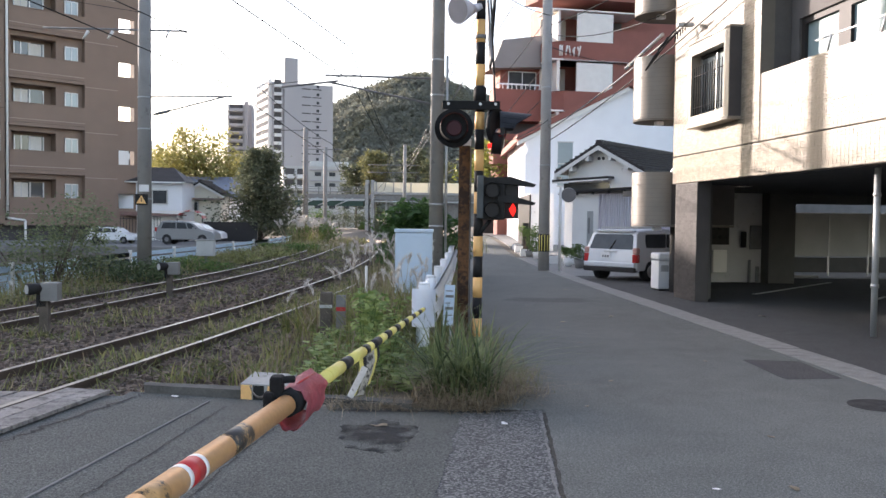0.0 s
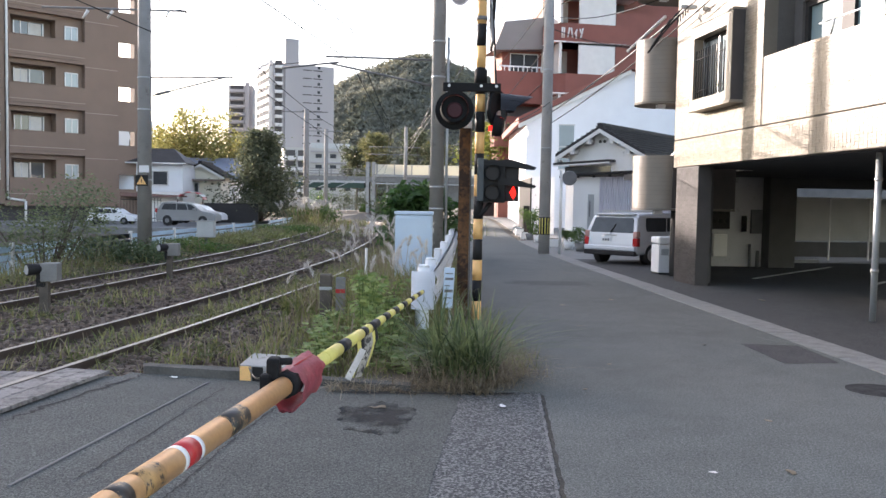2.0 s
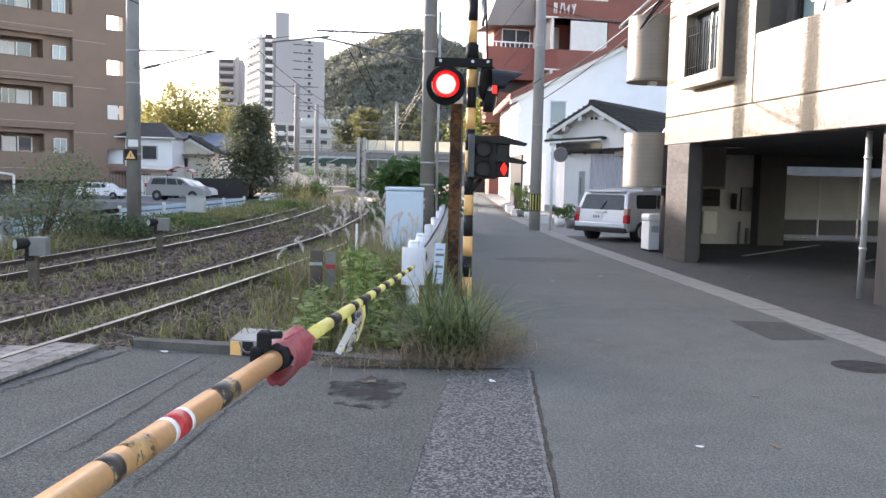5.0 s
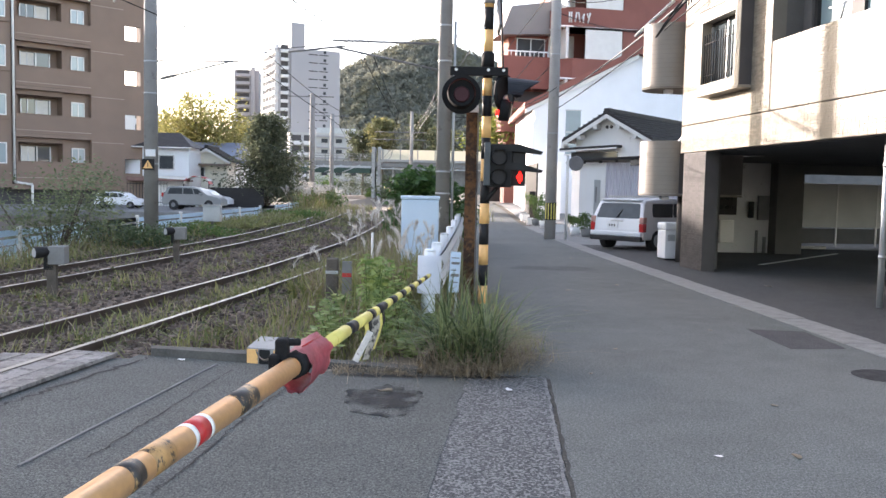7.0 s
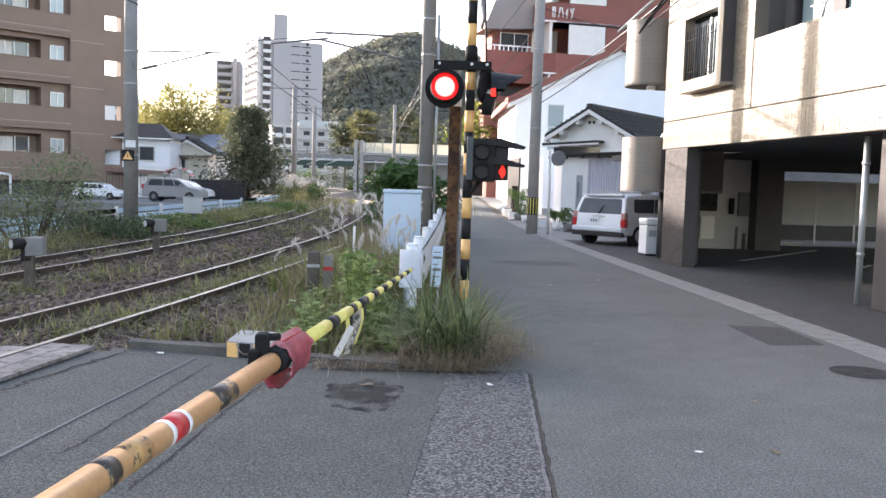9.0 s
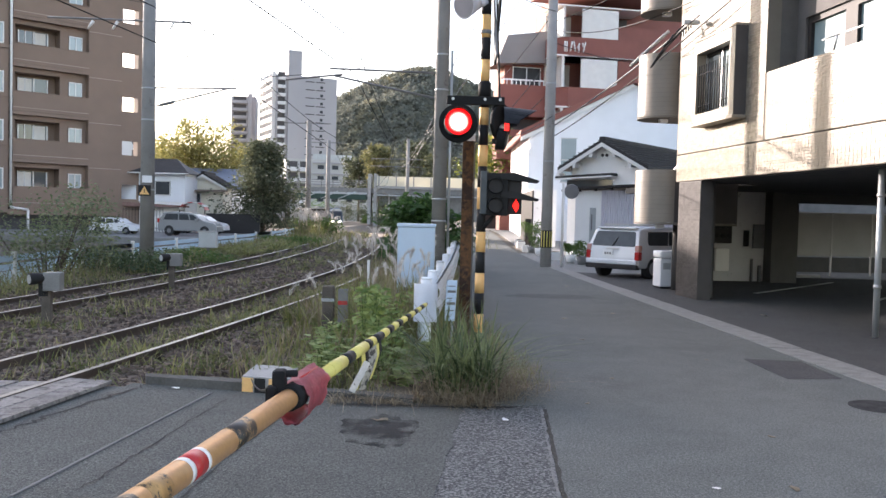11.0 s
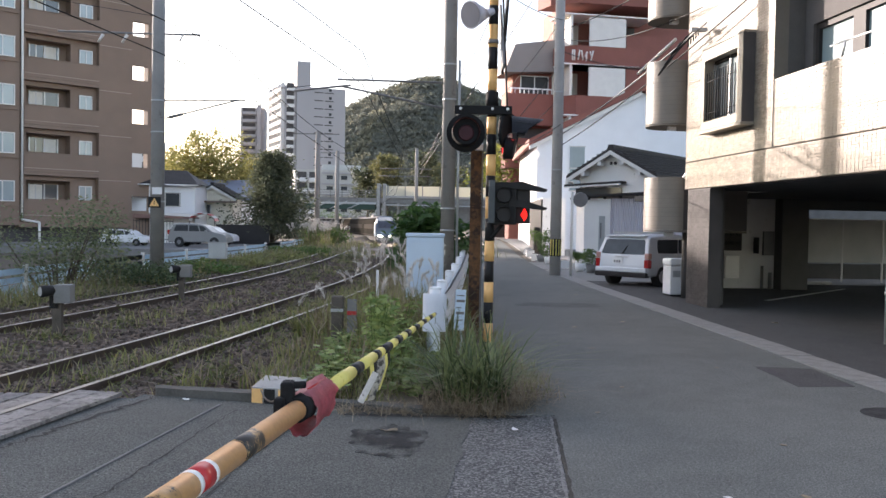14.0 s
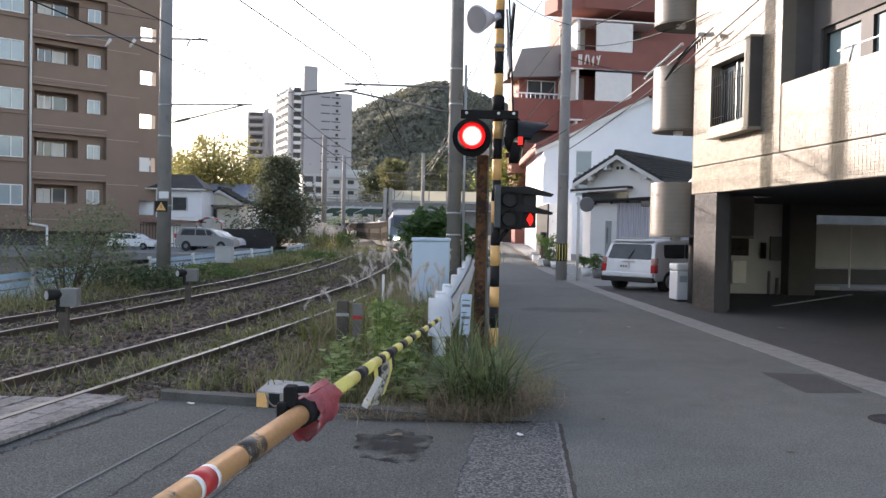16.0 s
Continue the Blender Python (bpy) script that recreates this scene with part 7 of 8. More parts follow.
bush("leafy_shrub", -0.48, 24.5, -0.1, 2.3, 2.1, 2400, 0.25, leafy("glossy_leaves", (0.035, 0.09, 0.025), (0.09, 0.17, 0.05), 0.4), "large-leaved green shrub behind the signal cabinet", 51, 9)
bush("tall_bush", -9.3, 20.6, -0.3, 3.0, 2.4, 3400, 0.10, leafy("olive_leaves", (0.10, 0.135, 0.06), (0.23, 0.255, 0.14)), "loose olive-green bush growing on the bank", 52, 12)
bush("creeper_bank", -8.2, 22.6, -0.4, 3.0, 1.0, 3000, 0.10, leafy("creeper_leaves", (0.04, 0.07, 0.03), (0.10, 0.14, 0.06)), "dark creepers covering the bank", 53, 12)
bush("bank_bush", -7.9, 27.5, -0.4, 2.6, 0.72, 2200, 0.11, LEAF_GREEN, "green bush on the bank beside the pole", 54, 10)
bush("bank_bush", -7.7, 31.5, -0.4, 2.8, 0.72, 2000, 0.12, GRASS, "straggling bush on the bank", 55, 10)
bush("bank_bush", -7.7, 37.0, -0.4, 3.2, 0.72, 1800, 0.13, GRASS, "straggling bush on the bank", 58, 10)
bush("bank_bush", -7.9, 44.0, -0.4, 3.6, 0.72, 1800, 0.15, LEAF_GREEN, "straggling bush on the bank", 59, 10)
bush("round_bush", -9.4, 66, -0.7, 3.4, 2.2, 1800, 0.25, LEAF_GREEN, "rounded bush among the pale grasses", 56, 8)
# bushes behind the bridge are added to darken the view beneath it
for i, (x, y, w, h) in enumerate(((-9.5, 158.5, 6, 5.5), (-30, 162, 7, 6.4), (-36, 159, 9, 6.4), (-12.5, 161, 4, 2.8), (-8, 140, 6, 3.2), (-4, 132, 6, 3.0), (-22, 140, 6, 2.4), (-18, 112, 5, 2.2), (-17, 98, 5, 2.0), (-26.5, 197, 6, 5.5), (-21.5, 198, 6, 6.5), (-16.5, 197, 6, 6.0))):
    bush("lineside_bush", x, y, -1.4, w, h, 900, 0.45, LEAF_DARK if i % 3 else LEAF_GREEN, "dark bush beside the line near the bridge", 90 + i, 9)
for i, (x, y, h) in enumerate(((4.15, 38.5, 1.6), (4.3, 36.8, 1.0), (4.25, 41, 1.3), (4.75, 31.0, 0.55), (4.95, 29.8, 0.6))):
    b = bush("potted_plant", x, y, 0.22, 0.7, h, 420, 0.10, LEAF_GREEN, "potted plant on the lane's edge", 70 + i, 5)
    tagged(b, category="potted plant", group="potted plants")
    part("pot", tb((0, 0, -0.22), (0, 0, 0.06), 0.14, 0.2, 16), PLASTER if i % 2 else CONCRETE_DARK, b, "plant pot")
bush("hillside_bush", 5.2, 66, 4.0, 7, 4.5, 2600, 0.40, leafy("yellow_green_leaves", (0.12, 0.16, 0.03), (0.26, 0.27, 0.06)), "yellow-green creeper below the red building", 61, 9)


def tree(name, x, y, z, h, w, trunk, n, leaf, m, label, seed, base=0.25, taper=1.0, limbs=13):
    rnd = random.Random(seed)
    th = thing(name, pose(x, y, z), label, "tree")
    bm = bmesh.new()
    tube(bm, (0, 0, -0.3), (0, 0, h * 0.55), trunk, trunk * 0.55, 10)
    tube(bm, (0, 0, h * 0.55), (0.1, 0, h * 0.97), trunk * 0.55, 0.02, 8)
    ends = []
    for k in range(limbs):
        t = base + (0.95 - base) * k / (limbs - 1)
        a = k * 2.4 + rnd.uniform(-0.4, 0.4)
        r = max(0.25, w / 2 * (1 - taper * (t - base) ** 0.95) * rnd.uniform(0.5, 1.15))
        p0 = Vector((0, 0, h * t * 0.92))
        p1 = Vector((r * math.cos(a), r * math.sin(a), h * min(1.0, t + rnd.uniform(0.08, 0.22))))
        tube(bm, p0, p1, trunk * 0.3 * (1 - 0.6 * t), 0.015, 6)
        for q in range(4):
            ends.append((p0.lerp(p1, 0.35 + 0.65 * (q + 1) / 4), r * 0.30 + 0.25))
    part("trunk", bm, BARK, th)
    sp = []
    for _ in range(n):
        c, r = rnd.choice(ends)
        d = Vector((rnd.gauss(0, 0.6), rnd.gauss(0, 0.6), rnd.gauss(0, 0.5))) * r
        p = c + d
        sp.append((p.x, p.y, p.z, leaf * rnd.uniform(0.6, 1.3), leaf * rnd.uniform(0.5, 0.9)))
    v, f = [], []
    leaves(rnd, sp, v, f)
    joined("crown", v, f, m, th, kind="")




def ginkgo(x, y, h, w, n, seed, shoots):
    """Steep fanning limbs that carry leaf clusters, thin shoots above the crown."""
    rnd = random.Random(seed)
    th = thing("ginkgo_tree", pose(x, y, -0.3), "ginkgo tree with yellow autumn leaves", "tree")
    bm = bmesh.new()
    tube(bm, (0, 0, -0.3), (0, 0, h * 0.45), 0.26, 0.17, 10)
    tube(bm, (0, 0, h * 0.45), (0.1, 0, h * 0.96), 0.17, 0.02, 8)
    sp = []
    for k in range(shoots):
        a = k * 2.4 + rnd.uniform(-0.3, 0.3)
        t = rnd.uniform(0.12, 0.6)
        r = w / 2 * rnd.uniform(0.3, 1.0) * (1.15 - t)
        p0 = Vector((0, 0, h * t))
        p1 = Vector((r * math.cos(a), r * math.sin(a), h * min(0.98, t + rnd.uniform(0.22, 0.40) * (1.2 - 0.55 * r / (w / 2)))))
        tube(bm, p0, p1, 0.07 * (1.1 - t), 0.012, 6)
        for _ in range(n // shoots):
            u = rnd.uniform(0.1, 1.0) ** 0.7
            c = p0.lerp(p1, u)
            q = (1.15 - u) * w * 0.10 + 0.12
            sp.append((c.x + rnd.gauss(0, q), c.y + rnd.gauss(0, q), c.z + rnd.gauss(0, q * 0.8) - 0.1, rnd.uniform(0.20, 0.36), rnd.uniform(0.16, 0.30)))
    part("trunk", bm, BARK, th)
    v, f = [], []
    leaves(rnd, sp, v, f)
    joined("crown", v, f, LEAF_YELLOW, th, kind="")


ginkgo(-23.0, 82, 11.2, 12.5, 13000, 81, 60)
ginkgo(-20.2, 87, 8.6, 8.5, 7500, 83, 36)
ginkgo(-26.8, 86, 9.4, 8.0, 7500, 84, 36)
for i, (x, y, h, w) in enumerate(((-14.5, 205, 18.5, 9), (-5.0, 205, 19, 11), (-1.0, 212, 17, 9), (-20, 215, 16, 9))):
    tree("hillside_tree", x, y, -1.5, h, w, 0.35, 2600, 0.8, LEAF_OLIVE if i % 2 == 0 else LEAF_DARK, "olive-yellow tree at the foot of the hill", 110 + i, 0.35, 0.6)
tree("broadleaf_tree", -12.2, 60, -0.4, 6.5, 5.8, 0.20, 14000, 0.22, LEAF_DARK, "dense dark green tree beside the car park", 87, 0.08, 0.86, 34)

# ---- overhead wires and lane cables ----
WR = thing("overhead_wires", pose(0, 0, 0), "overhead railway wires on bracket arms", "wires")
for off in (0.0, -3.55):
    for z, sag in ((5.25, 0.0), (6.1, 0.25)):
        ys = [-14, 23, 52, 88, 118]
        for a, b in zip(ys, ys[1:]):
            part("wire", wire(bmesh.new(), (track_x(a) + off, a, track_z(a) + z), (track_x(b) + off, b, track_z(b) + z), 0.012 + 0.00006 * max(0, a), sag), BLACK_MATT, WR)
bm = bmesh.new()
for p, q in (((-8.25, 25, 5.02), (-5.9, 25, 5.06)), ((-8.2, 25, 4.5), (-6.1, 25, 5.06))):
    tube(bm, p, q, 0.024, n=8)
tube(bm, (-8.1, 25, 4.53), (-7.7, 25, 4.63), 0.045, n=8)
part("bracket_arm", bm, STEEL_GREY, WR)
bm = bmesh.new()
for p, q in (((-0.18, 20, 4.26), (-2.5, 20, 4.72)), ((-0.18, 20, 4.84), (-2.6, 20, 4.88)), ((-2.3, 20, 4.75), (-3.6, 20, 4.6))):
    tube(bm, p, q, 0.024, n=8)
part("bracket_arm", bm, STEEL_GREY, WR)
for p, q, sag in (((-8.4, 25, 5.35), (-0.1, 20, 5.25), 0.25), ((-8.4, 25, 7.4), (-30, 0, 9.0), 0.8)):
    part("cable", wire(bmesh.new(), p, q, 0.008, sag), BLACK, WR)
LW = thing("lane_cables", pose(0, 0, 0), "slack power and telephone cables across the lane", "wires")
for p, q, r, sag in (((3.6, 28, 4.55), (4.98, 17.1, 5.62), 0.02, 0.1), ((3.6, 28, 4.2), (5.3, 15.2, 5.75), 0.014, 0.15), ((3.6, 28, 7.6), (5.1, 17.8, 6.1), 0.012, 0.3), ((3.6, 28, 7.9), (6, 12, 7.4), 0.014, 0.4),
                     ((3.6, 28, 8.2), (-0.1, 20, 8.0), 0.014, 0.3), ((3.6, 28, 4.9), (0.1, 20, 3.2), 0.012, 0.3), ((3.6, 28, 8.3), (1.5, 62, 9), 0.014, 0.5), ((3.6, 28, 5.8), (0.2, 46, 4.0), 0.012, 0.4), ((3.6, 28, 6.9), (1, 60, 5.5), 0.014, 0.5),
                     ((3.6, 28, 7.2), (9.5, 34, 7.8), 0.014, 0.3)):
    part("cable", wire(bmesh.new(), p, q, r, sag), BLACK if r < 0.019 else STEEL_GREY, LW)
for k, (z0, x1, z1) in enumerate(((8.0, 0.3, 5.2), (8.0, 1.2, 5.9), (9.0, 0.9, 6.4), (9.0, 2.0, 7.0))):
    part("cable", wire(bmesh.new(), (-4.4 - 0.8 * (k % 2), 118, z0), (x1, 20, z1), 0.014, 0.7), STEEL_GREY, LW)
part("cable_sleeve", tb((5.25, 24.4, 5.9), (5.65, 22.0, 6.35), 0.045, n=10), TRIM_WHITE, LW, "white cable sleeve")
for k in range(3):
    pts = [Vector((4.95 - 0.45 * math.sin(t * math.pi) - 0.1 * k, 17.9 + 0.1 * k, 5.65 - 0.1 * k - 0.65 * math.sin(t * math.pi) * (0.7 + 0.15 * k) - 0.1 * t)) for t in [i / 12 for i in range(13)]]
    part("cable_loop", wire(bmesh.new(), pts[0], pts[-1], 0.016, pts=pts), BLACK, LW, "thick black looped service cable")
for k in range(6):
    part("clip", tb((4.86 + 0.05 * k, 17.9, 5.5 + 0.05 * k), (4.84 + 0.05 * k, 17.85, 5.3 + 0.06 * k), 0.014, n=8), BLACK, LW)
part("bracket", bx(4.8, 5.12, 17.5, 17.6, 5.55, 5.62), GALV, LW)

# ---- surface details of the crossing and lane ----
def patch(name, poly, z, material, label, category, h=0.006):
    return tagged(part(name, prism(bmesh.new(), poly, z - 0.02, z + h), material), label, category, kind="structure")


CRACK = mat("crack_dirt", (0.03, 0.029, 0.028), 0.95, 0.3, 9, 0.3)
WET = mat("damp_asphalt", (0.055, 0.054, 0.054), 0.95, 0.5, 8, 0.1, 60)
WET.node_tree.nodes["Principled BSDF"].inputs["Specular IOR Level"].default_value = 0.1
# ragged damp film: it breaks up where the noise is low
DAMP = WET.copy()
DAMP.name = "patchy_damp"
nt = DAMP.node_tree
dn = nt.nodes.new("ShaderNodeTexNoise")
dn.inputs["Scale"].default_value = 4.2
dn.inputs["Detail"].default_value = 6
dr = nt.nodes.new("ShaderNodeMapRange")
dr.inputs[1].default_value, dr.inputs[2].default_value = 0.40, 0.56
dr.inputs[3].default_value, dr.inputs[4].default_value = 0.0, 0.75
nt.links.new(nt.nodes.new("ShaderNodeTexCoord").outputs["Object"], dn.inputs["Vector"])
nt.links.new(dn.outputs[0], dr.inputs[0])
nt.links.new(dr.outputs[0], nt.nodes["Principled BSDF"].inputs["Alpha"])
OLD_BOARD = mat("bleached_board", (0.24, 0.225, 0.215), 0.9, 0.5, 3, 0.6, 45, stain=(0.11, 0.10, 0.095), amount=0.4)


def crack_line(name, pts, w, material, label, seed):
    rnd = random.Random(seed)
    bm = bmesh.new()
    out = []
    for (xa, ya), (xb, yb) in zip(pts, pts[1:]):
        n = 14
        for i in range(n):
            t = i / n
            out.append((xa + (xb - xa) * t + rnd.gauss(0, w * 0.9), ya + (yb - ya) * t + rnd.gauss(0, w * 0.5), w * rnd.uniform(0.3, 1.0)))
    lo, hi = [], []
    for x, y, ww in out:
        lo.append(bm.verts.new((x - ww, y, 0.003)))
        hi.append(bm.verts.new((x + ww, y, 0.003)))
    for i in range(len(out) - 1):
        bm.faces.new((lo[i], hi[i], hi[i + 1], lo[i + 1]))
    return tagged(part(name, bm, material), label, "crack", kind="structure")


crack_line("crack", [(-1.77, 7.24), (-1.914, 5.71), (-1.99, 4.8)], 0.009, CRACK, "dark crack across the crossing deck", 1)
crack_line("crack", [(-1.16, 6.9), (-1.19, 6.68), (-1.333, 5.62), (-1.389, 4.8), (-1.458, 4.27)], 0.009, CRACK, "dark crack across the crossing deck", 2)
crack_line("crack", [(-2.6, 7.8), (-2.9, 6.6), (-3.1, 5.8)], 0.022, CRACK, "broken joint beside the rail boards", 3)
crack_line("crack", [(1.0, 8.35), (2.4, 8.55), (4.2, 8.5)], 0.012, CRACK, "fine crack across the lane", 4)
crack_line("crack", [(1.02, 9.6), (1.6, 10.1), (2.5, 10.2)], 0.010, CRACK, "fine crack across the lane", 6)
patch("cable_groove", [(-1.958, 7.45), (-1.945, 7.45), (-2.30, 4.7), (-2.318, 4.7)], 0.0, mat("grey_cable", (0.15, 0.15, 0.155), 0.7, 0.2, 6, 0.2), "thin grey cable strip laid over the deck", "cable", 0.008)
for i in range(2):
    o0 = 0.60 + i * 0.235
    poly = [(track_x(y) + o, y) for o, y in ((o0, 7.95 - i * 0.05), (o0 + 0.215, 7.9 - i * 0.05), (o0 + 0.215, 3.0), (o0, 3.0))]
    patch("rail_board", poly, 0.002, OLD_BOARD, "bleached timber board beside the rail", "board", 0.008 + 0.003 * (i % 2))
for o0 in (-0.44, -0.2, 0.04, 0.28):
    poly = [(track_x(y) + o, y) for o, y in ((o0, 7.8), (o0 + 0.2, 7.8), (o0 + 0.2, 2.0), (o0, 2.0))]
    patch("rail_board", poly, -0.004, OLD_BOARD, "bleached timber board between the rails", "board", 0.006)


def blot(name, x, y, rx, ry, material, label, seed, z=0.0):
    rnd = random.Random(seed)
    n = 40
    poly = []
    for i in range(n):
        a = 6.2832 * i / n
        r = 1 + 0.35 * noise.noise((math.cos(a) * 1.6, math.sin(a) * 1.6, seed)) + rnd.uniform(-0.1, 0.1)
        poly.append((x + rx * r * math.cos(a), y + ry * r * math.sin(a)))
    bm = bmesh.new()
    c = bm.verts.new((x, y, z + 0.002))
    vs = [bm.verts.new((px, py, z + 0.002)) for px, py in poly]
    for i in range(n):
        bm.faces.new((c, vs[i], vs[(i + 1) % n]))
    return tagged(part(name, bm, material), label, "stain", kind="structure")


blot("damp_stain", -0.42, 6.38, 0.30, 0.42, DAMP, "damp dark stain on the deck", 3)
blot("moss_edge", -0.3, 7.16, 0.55, 0.05, CRACK, "dark dirt along the verge's edge", 9)
blot("moss_edge", 0.45, 7.2, 0.2, 0.05, CRACK, "dark dirt along the verge's edge", 11)
blot("repair_patch", 2.3, 17.5, 0.9, 0.5, ASPHALT_DECK, "darker repair patch in the lane", 13)
patch("repair_patch", [(3.59, 8.81), (4.20, 8.89), (4.22, 9.98), (3.58, 10.05)], 0.0, ASPHALT_LOT, "square dark repair patch beside the gutter", "patch", 0.003)
MH = thing("manhole_cover", pose(3.92, 7.57, 0.0), "dark iron manhole cover flush with the lane", "manhole")
part("cover", tb((0, 0, -0.03), (0, 0, 0.004), 0.27, n=36), WET, MH)
for x0, y0, x1, y1, w in ((7.2, 19.5, 10.9, 23.8, 0.05), (9.47, 18.5, 10.1, 19.3, 0.05)):
    d = Vector((x1 - x0, y1 - y0)).normalized()
    patch("bay_line", [(x0 - d.y * w, y0 + d.x * w), (x0 + d.y * w, y0 - d.x * w), (x1 + d.y * w, y1 - d.x * w), (x1 - d.y * w, y1 + d.x * w)], 0.0, PAINT_WHITE, "worn white parking line", "line", 0.002)
# litter
rnd = random.Random(77)
for x, y, m_, lab, s in ((0.54, 6.72, WHITE_TAPE, "crushed white scrap on the asphalt", 0.05), (1.68, 5.12, WHITE_TAPE, "small white scrap on the lane", 0.025), (2.16, 5.15, GRASS_DRY, "dry fallen leaf on asphalt", 0.045), (-0.42, 6.62, GRASS_DRY, "dry fallen leaf on asphalt", 0.07),
                        (2.0, 13.6, GRASS_DRY, "dry fallen leaf on asphalt", 0.05), (2.95, 14.5, GRASS_DRY, "dry fallen leaf on asphalt", 0.05), (1.75, 8.6, GRASS_DRY, "dry fallen leaf on asphalt", 0.03), (5.6, 14.8, GRASS_DRY, "dry fallen leaf on asphalt", 0.07), (3.1, 9.9, GRASS_DRY, "dry fallen leaf on asphalt", 0.03),
                        (-2.3, 7.62, WHITE_TAPE, "crumpled white litter", 0.05), (1.9, 11.3, GRASS_DRY, "dry fallen leaf on asphalt", 0.04), (2.5, 6.4, GRASS_DRY, "dry fallen leaf on asphalt", 0.03), (3.0, 20.0, GRASS_DRY, "dry fallen leaf on asphalt", 0.06), (1.3, 7.4, GRASS_DRY, "dry fallen leaf on asphalt", 0.03)):
    bm = bmesh.new()
    n = 9
    a0 = rnd.random() * 6.28
    vs = [bm.verts.new((s * (1 + rnd.uniform(-0.3, 0.3)) * math.cos(6.28 * i / n), 0.55 * s * (1 + rnd.uniform(-0.3, 0.3)) * math.sin(6.28 * i / n), rnd.uniform(0.002, 0.25 * s))) for i in range(n)]
    bm.faces.new(vs)
    bmesh.ops.triangulate(bm, faces=bm.faces[:])
    bmesh.ops.solidify(bm, geom=bm.faces[:], thickness=0.002)
    ob = part("litter" if m_ is WHITE_TAPE else "fallen_leaf", bm, m_)
    ob.matrix_world = pose(x, y, 0.004, 0, 0, math.degrees(a0))
    tagged(ob, lab, "litter" if m_ is WHITE_TAPE else "leaf")

# ---- pieces: gutter blocks and tiles ----


def gutter_blocks():
    bed = bpy.data.objects["kerb_bed"]
    me = bpy.data.meshes.new("gutter_block")
    bm = bx(0.008, 0.448, 0.012, 0.588, -0.06, 0.0, bevel=0.008)
    bm.to_mesh(me)
    bm.free()
    me.materials.append(mat("gutter_concrete", (0.235, 0.23, 0.22), 0.9, 0.35, 5, 0.3, 40, stain=(0.15, 0.145, 0.14), amount=0.3))
    y = 5.6
    r = random.Random(3)
    while y < 36:
        ob = new("gutter_block", me)
        ob.parent = bed
        ob.matrix_basis = pose(kerb_x(y), y, road_z(y) + 0.006 + r.uniform(-0.004, 0.004), r.uniform(-0.4, 0.4), 0, 2.58 + r.uniform(-0.3, 0.3))
        y += 0.6


gutter_blocks()


def tile_field(name, th, material, y0, y1, z0, z1, holes, near=None, x=0.0, pitch=(0.1, 0.05)):
    """Small glazed tiles, proud of the wall face; those in the stretch `near` are parts of their own."""
    r = random.Random(9)
    v, f = [], []
    me = None
    w, h = pitch
    y = y0
    while y + w <= y1:
        z = z0
        while z + h <= z1:
            cy, cz = y + w / 2, z + h / 2
            if not any(a < cy < b and c < cz < d for a, b, c, d in holes):
                dx = r.uniform(-0.0012, 0.0012)
                if near and near[0] < cy < near[1] and near[2] < cz < near[3]:
                    if me is None:
                        bm = bx(0, 0.013, 0.003, w - 0.003, 0.003, h - 0.003)
                        me = bpy.data.meshes.new("tile")
                        bm.to_mesh(me)
                        bm.free()
                        me.materials.append(material)
                    ob = new("tile", me)
                    ob.parent = th
                    ob.matrix_basis = pose(x + dx, y, z)
                else:
                    k = len(v)
                    a, b, c, d = y + 0.003, y + w - 0.003, z + 0.003, z + h - 0.003
                    v += [(x + dx, a, c), (x + dx, b, c), (x + dx, b, d), (x + dx, a, d), (x + 0.013, a, c), (x + 0.013, b, c), (x + 0.013, b, d), (x + 0.013, a, d)]
                    f += [(k, k + 3, k + 2, k + 1), (k, k + 1, k + 5, k + 4), (k + 1, k + 2, k + 6, k + 5), (k + 2, k + 3, k + 7, k + 6), (k + 3, k, k + 4, k + 7)]
            z += h
        y += w
    return joined(name, v, f, material, th, "", "", "stuff")


BAY = (-3.0, -1.2, 3.5, 5.15)
tile_field("tile_cladding", APT, TILE_PALE, -8.4, 0.13, 2.44, 2.99, [], (-6.2, -5.4, 2.0, 4.2))
tile_field("tile_cladding", APT, TILE_PALE, -8.4, -3.72, 3.02, 4.17, [], (-6.2, -5.4, 2.0, 4.2))
tile_field("tile_cladding", APT, TILE_PALE, -3.72, 0.13, 3.02, 8.0, [BAY, (-3.0, -1.2, 6.35, 8.1)])
tile_field("tile_cladding", APT, TILE_GREY, -1.15, -0.02, 0.0, 2.4, [], None, 0.018)


WF = thing("white_fence", pose(5.35, 28.0, 0, 0, 0, -4), "low white metal fence behind the van", "fence")
part("top_rail", bx(0, 1.9, -0.02, 0.02, 1.40, 1.45), TRIM_WHITE, WF)
part("bottom_rail", bx(0, 1.9, -0.02, 0.02, 0.2, 0.25), TRIM_WHITE, WF)
for i in range(20):
    part("fence_bar", bx(0.02 + i * 0.098, 0.05 + i * 0.098, -0.012, 0.012, 0.0 if i % 6 == 0 else 0.25, 1.40), TRIM_WHITE, WF)
AW = thing("striped_awning", pose(-17.6, 58.6, 0.0), "small red and white striped awning on posts", "awning")
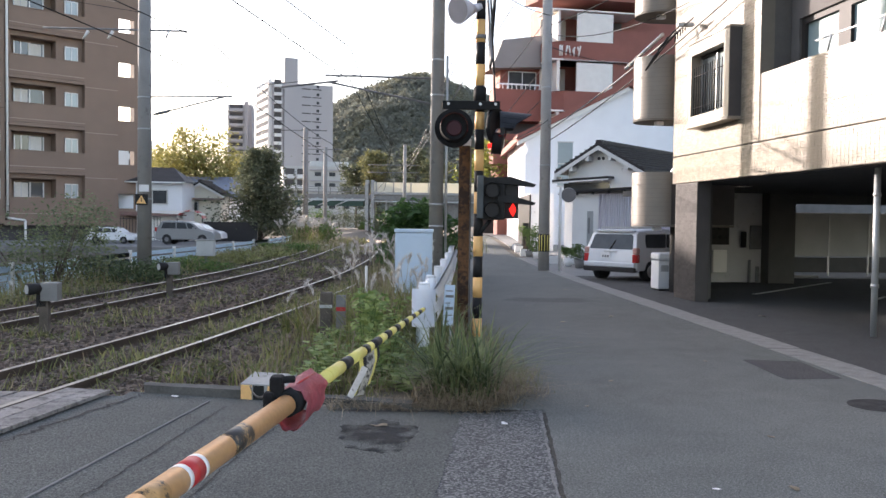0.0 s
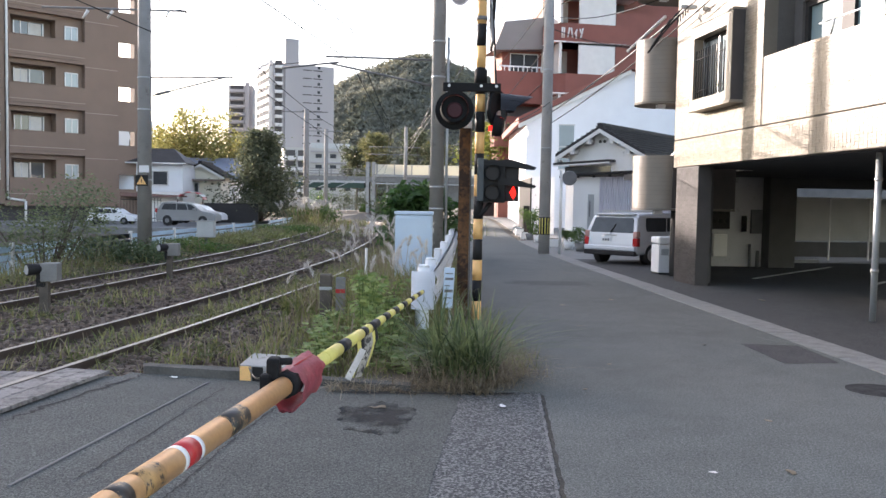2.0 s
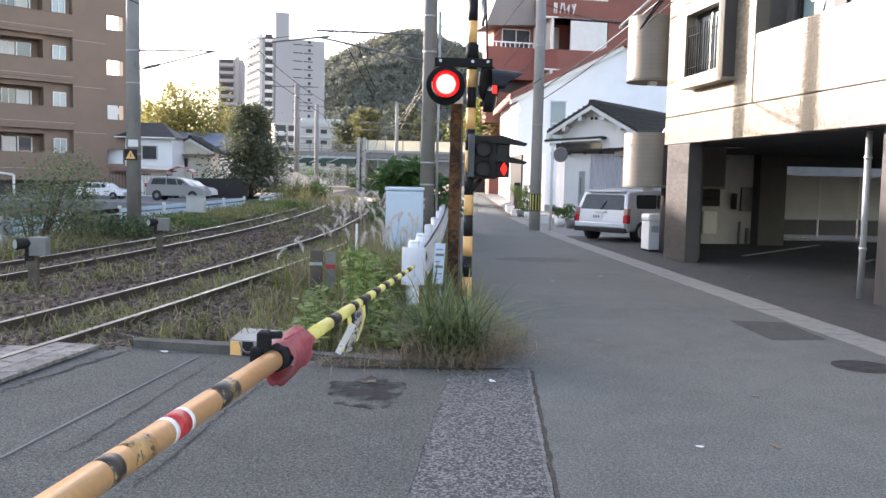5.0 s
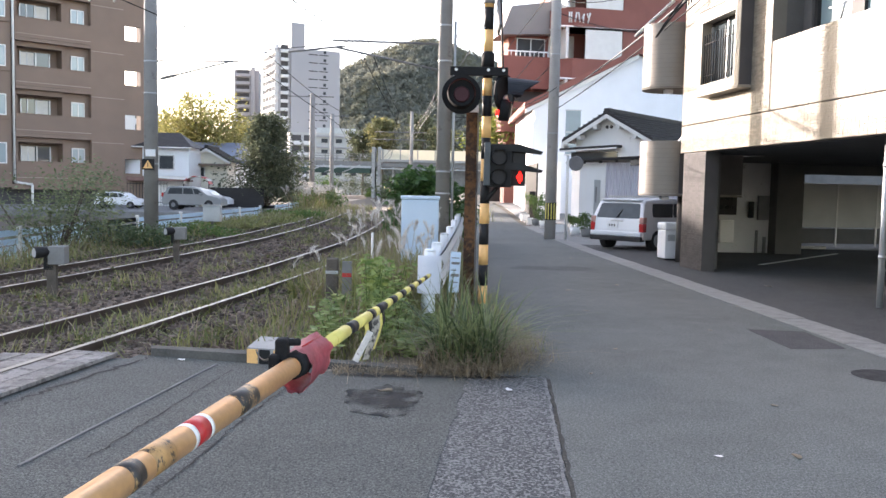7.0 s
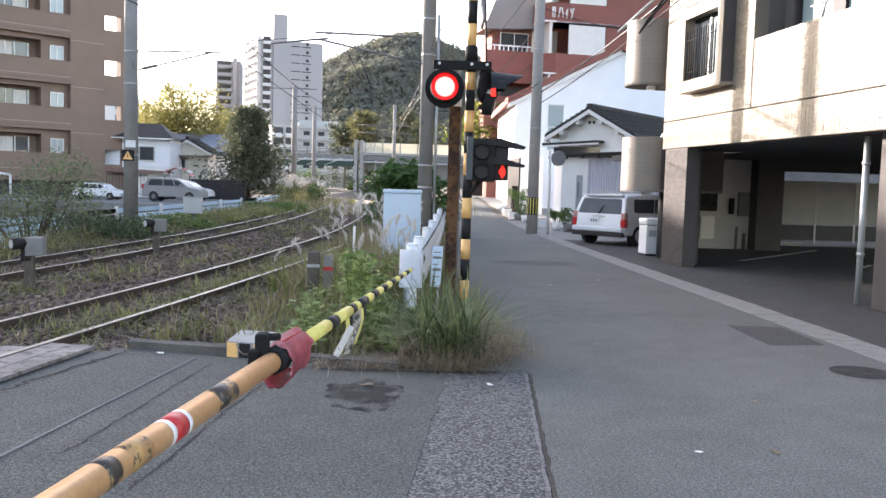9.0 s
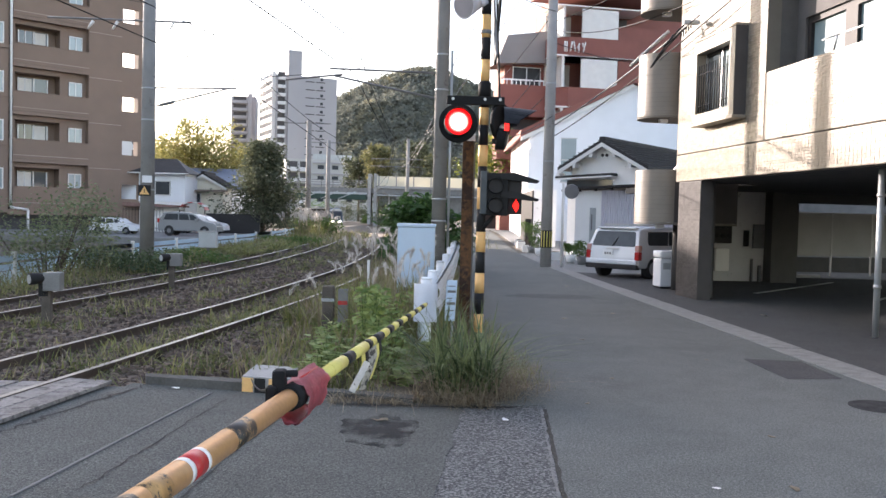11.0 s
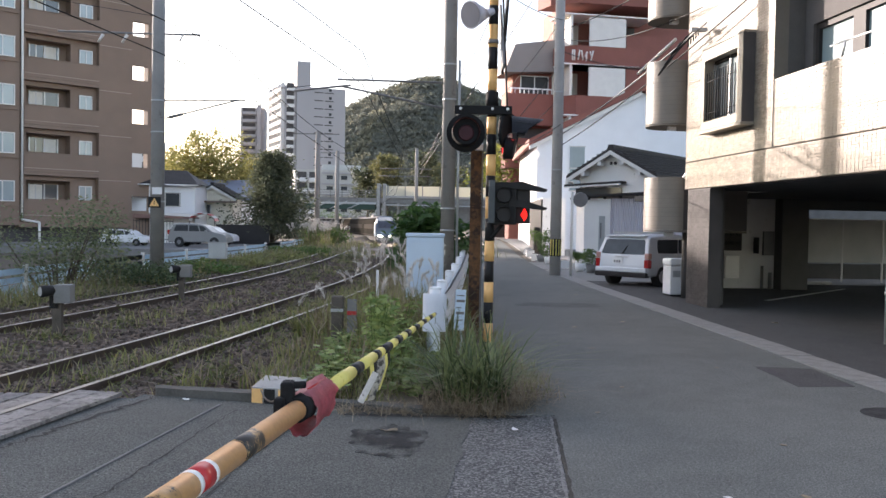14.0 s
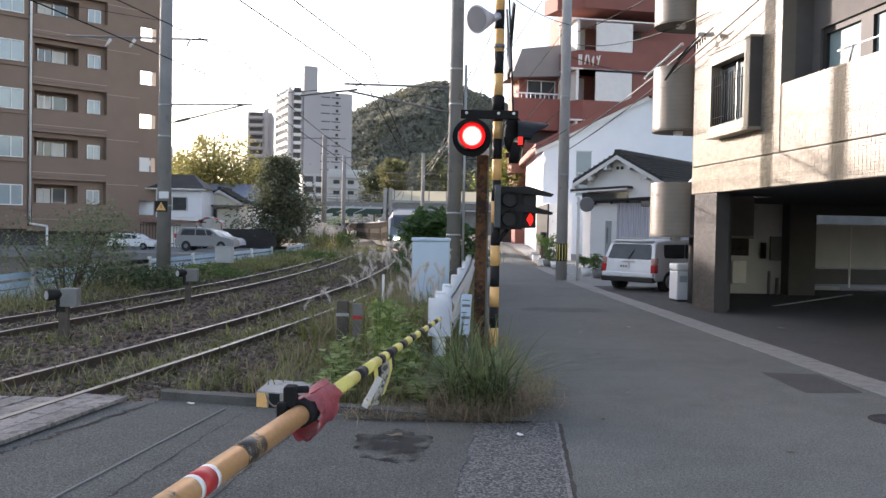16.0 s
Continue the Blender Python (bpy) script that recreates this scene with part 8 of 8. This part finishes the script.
for i in range(8):
    a0, a1 = math.pi * i / 8, math.pi * (i + 1) / 8
    part("stripe", extrude_xz(bmesh.new(), [(0.9 - 0.9 * math.cos(a0), 1.5 + 0.55 * math.sin(a0)), (0.9 - 0.9 * math.cos(a1), 1.5 + 0.55 * math.sin(a1)), (0.9 - 0.86 * math.cos(a1), 1.5 + 0.5 * math.sin(a1)), (0.9 - 0.86 * math.cos(a0), 1.5 + 0.5 * math.sin(a0))], 0, 1.0), RED_TAPE if i % 2 else TRIM_WHITE, AW)
for x in (0.05, 1.75):
    part("post", tb((x, 0.05, -0.3), (x, 0.05, 1.5), 0.04, n=8), FRAME_DARK, AW)
for x, y in ((4.15, 43.5), (4.2, 45.2), (4.1, 40.0), (4.5, 33.3)):
    bxo = thing("white_planter", pose(x, y, road_z(y)), "white block planter at the lane's edge", "planter", "white planters")
    part("block", bx(-0.2, 0.2, -0.2, 0.2, -0.05, 0.28, bevel=0.02), TRIM_WHITE, bxo)
    part("soil", bx(-0.16, 0.16, -0.16, 0.16, 0.28, 0.30), SOIL, bxo)

# ---- what moves ----


def motions():
    # the train comes round the bend towards the crossing
    for i, car in enumerate(CARS):
        rows = []
        for k in range(33):
            t = k * 0.5
            y = np.interp(t, [a for a, _ in FRONT_AT], [b for _, b in FRONT_AT])
            ya, yb = along(y, 0.55 + 3.1 + i * 20.1), along(y, 0.55 + 16.5 + i * 20.1)
            a, b = Vector((track_x(ya), ya, track_z(ya))), Vector((track_x(yb), yb, track_z(yb)))
            d = b - a
            rows.append((t, Matrix.Translation((a + b) / 2) @ pose(0, 0, 0, math.degrees(math.atan2(d.z, d.xy.length)), 0, math.degrees(math.atan2(-d.x, d.y)))))
        walk(car, rows)
    # the signal flashes: its bulbs turn their lit or dark face out
    period, first, lit = 1.2125, 0.045, 0.60
    for ob, at, shift in ((BULB, Matrix(BULB.matrix_basis), 0.0), (SIDE_B, Matrix(SIDE_B.matrix_basis), 0.0), (SIDE_A, Matrix(SIDE_A.matrix_basis), 0.605)):
        events = []
        for k in range(-1, 15):
            events += [(first + shift + k * period, 0), (first + shift + lit + k * period, 180)]
        events = sorted((0.07 if 0 < t < 0.07 else t, a) for t, a in events)
        now = [a for t, a in events if t <= 0][-1]
        rows = [(0.0, at @ pose(0, 0, 0, 0, 0, 179 if now == 180 else 1))]
        for t, a in events:
            f = round(t * FPS)
            if f < 2 or f > 16 * FPS - 3:
                continue
            for j, s in enumerate((1, 90, 179) if a == 180 else (179, 90, 1)):
                rows.append(((f + j - 1) / FPS, at @ pose(0, 0, 0, 0, 0, s)))
        rows.append((16.0, at @ pose(0, 0, 0, 0, 0, 1 if [a for t, a in events if t <= 16][-1] == 0 else 179)))
        walk(ob, rows)


motions()
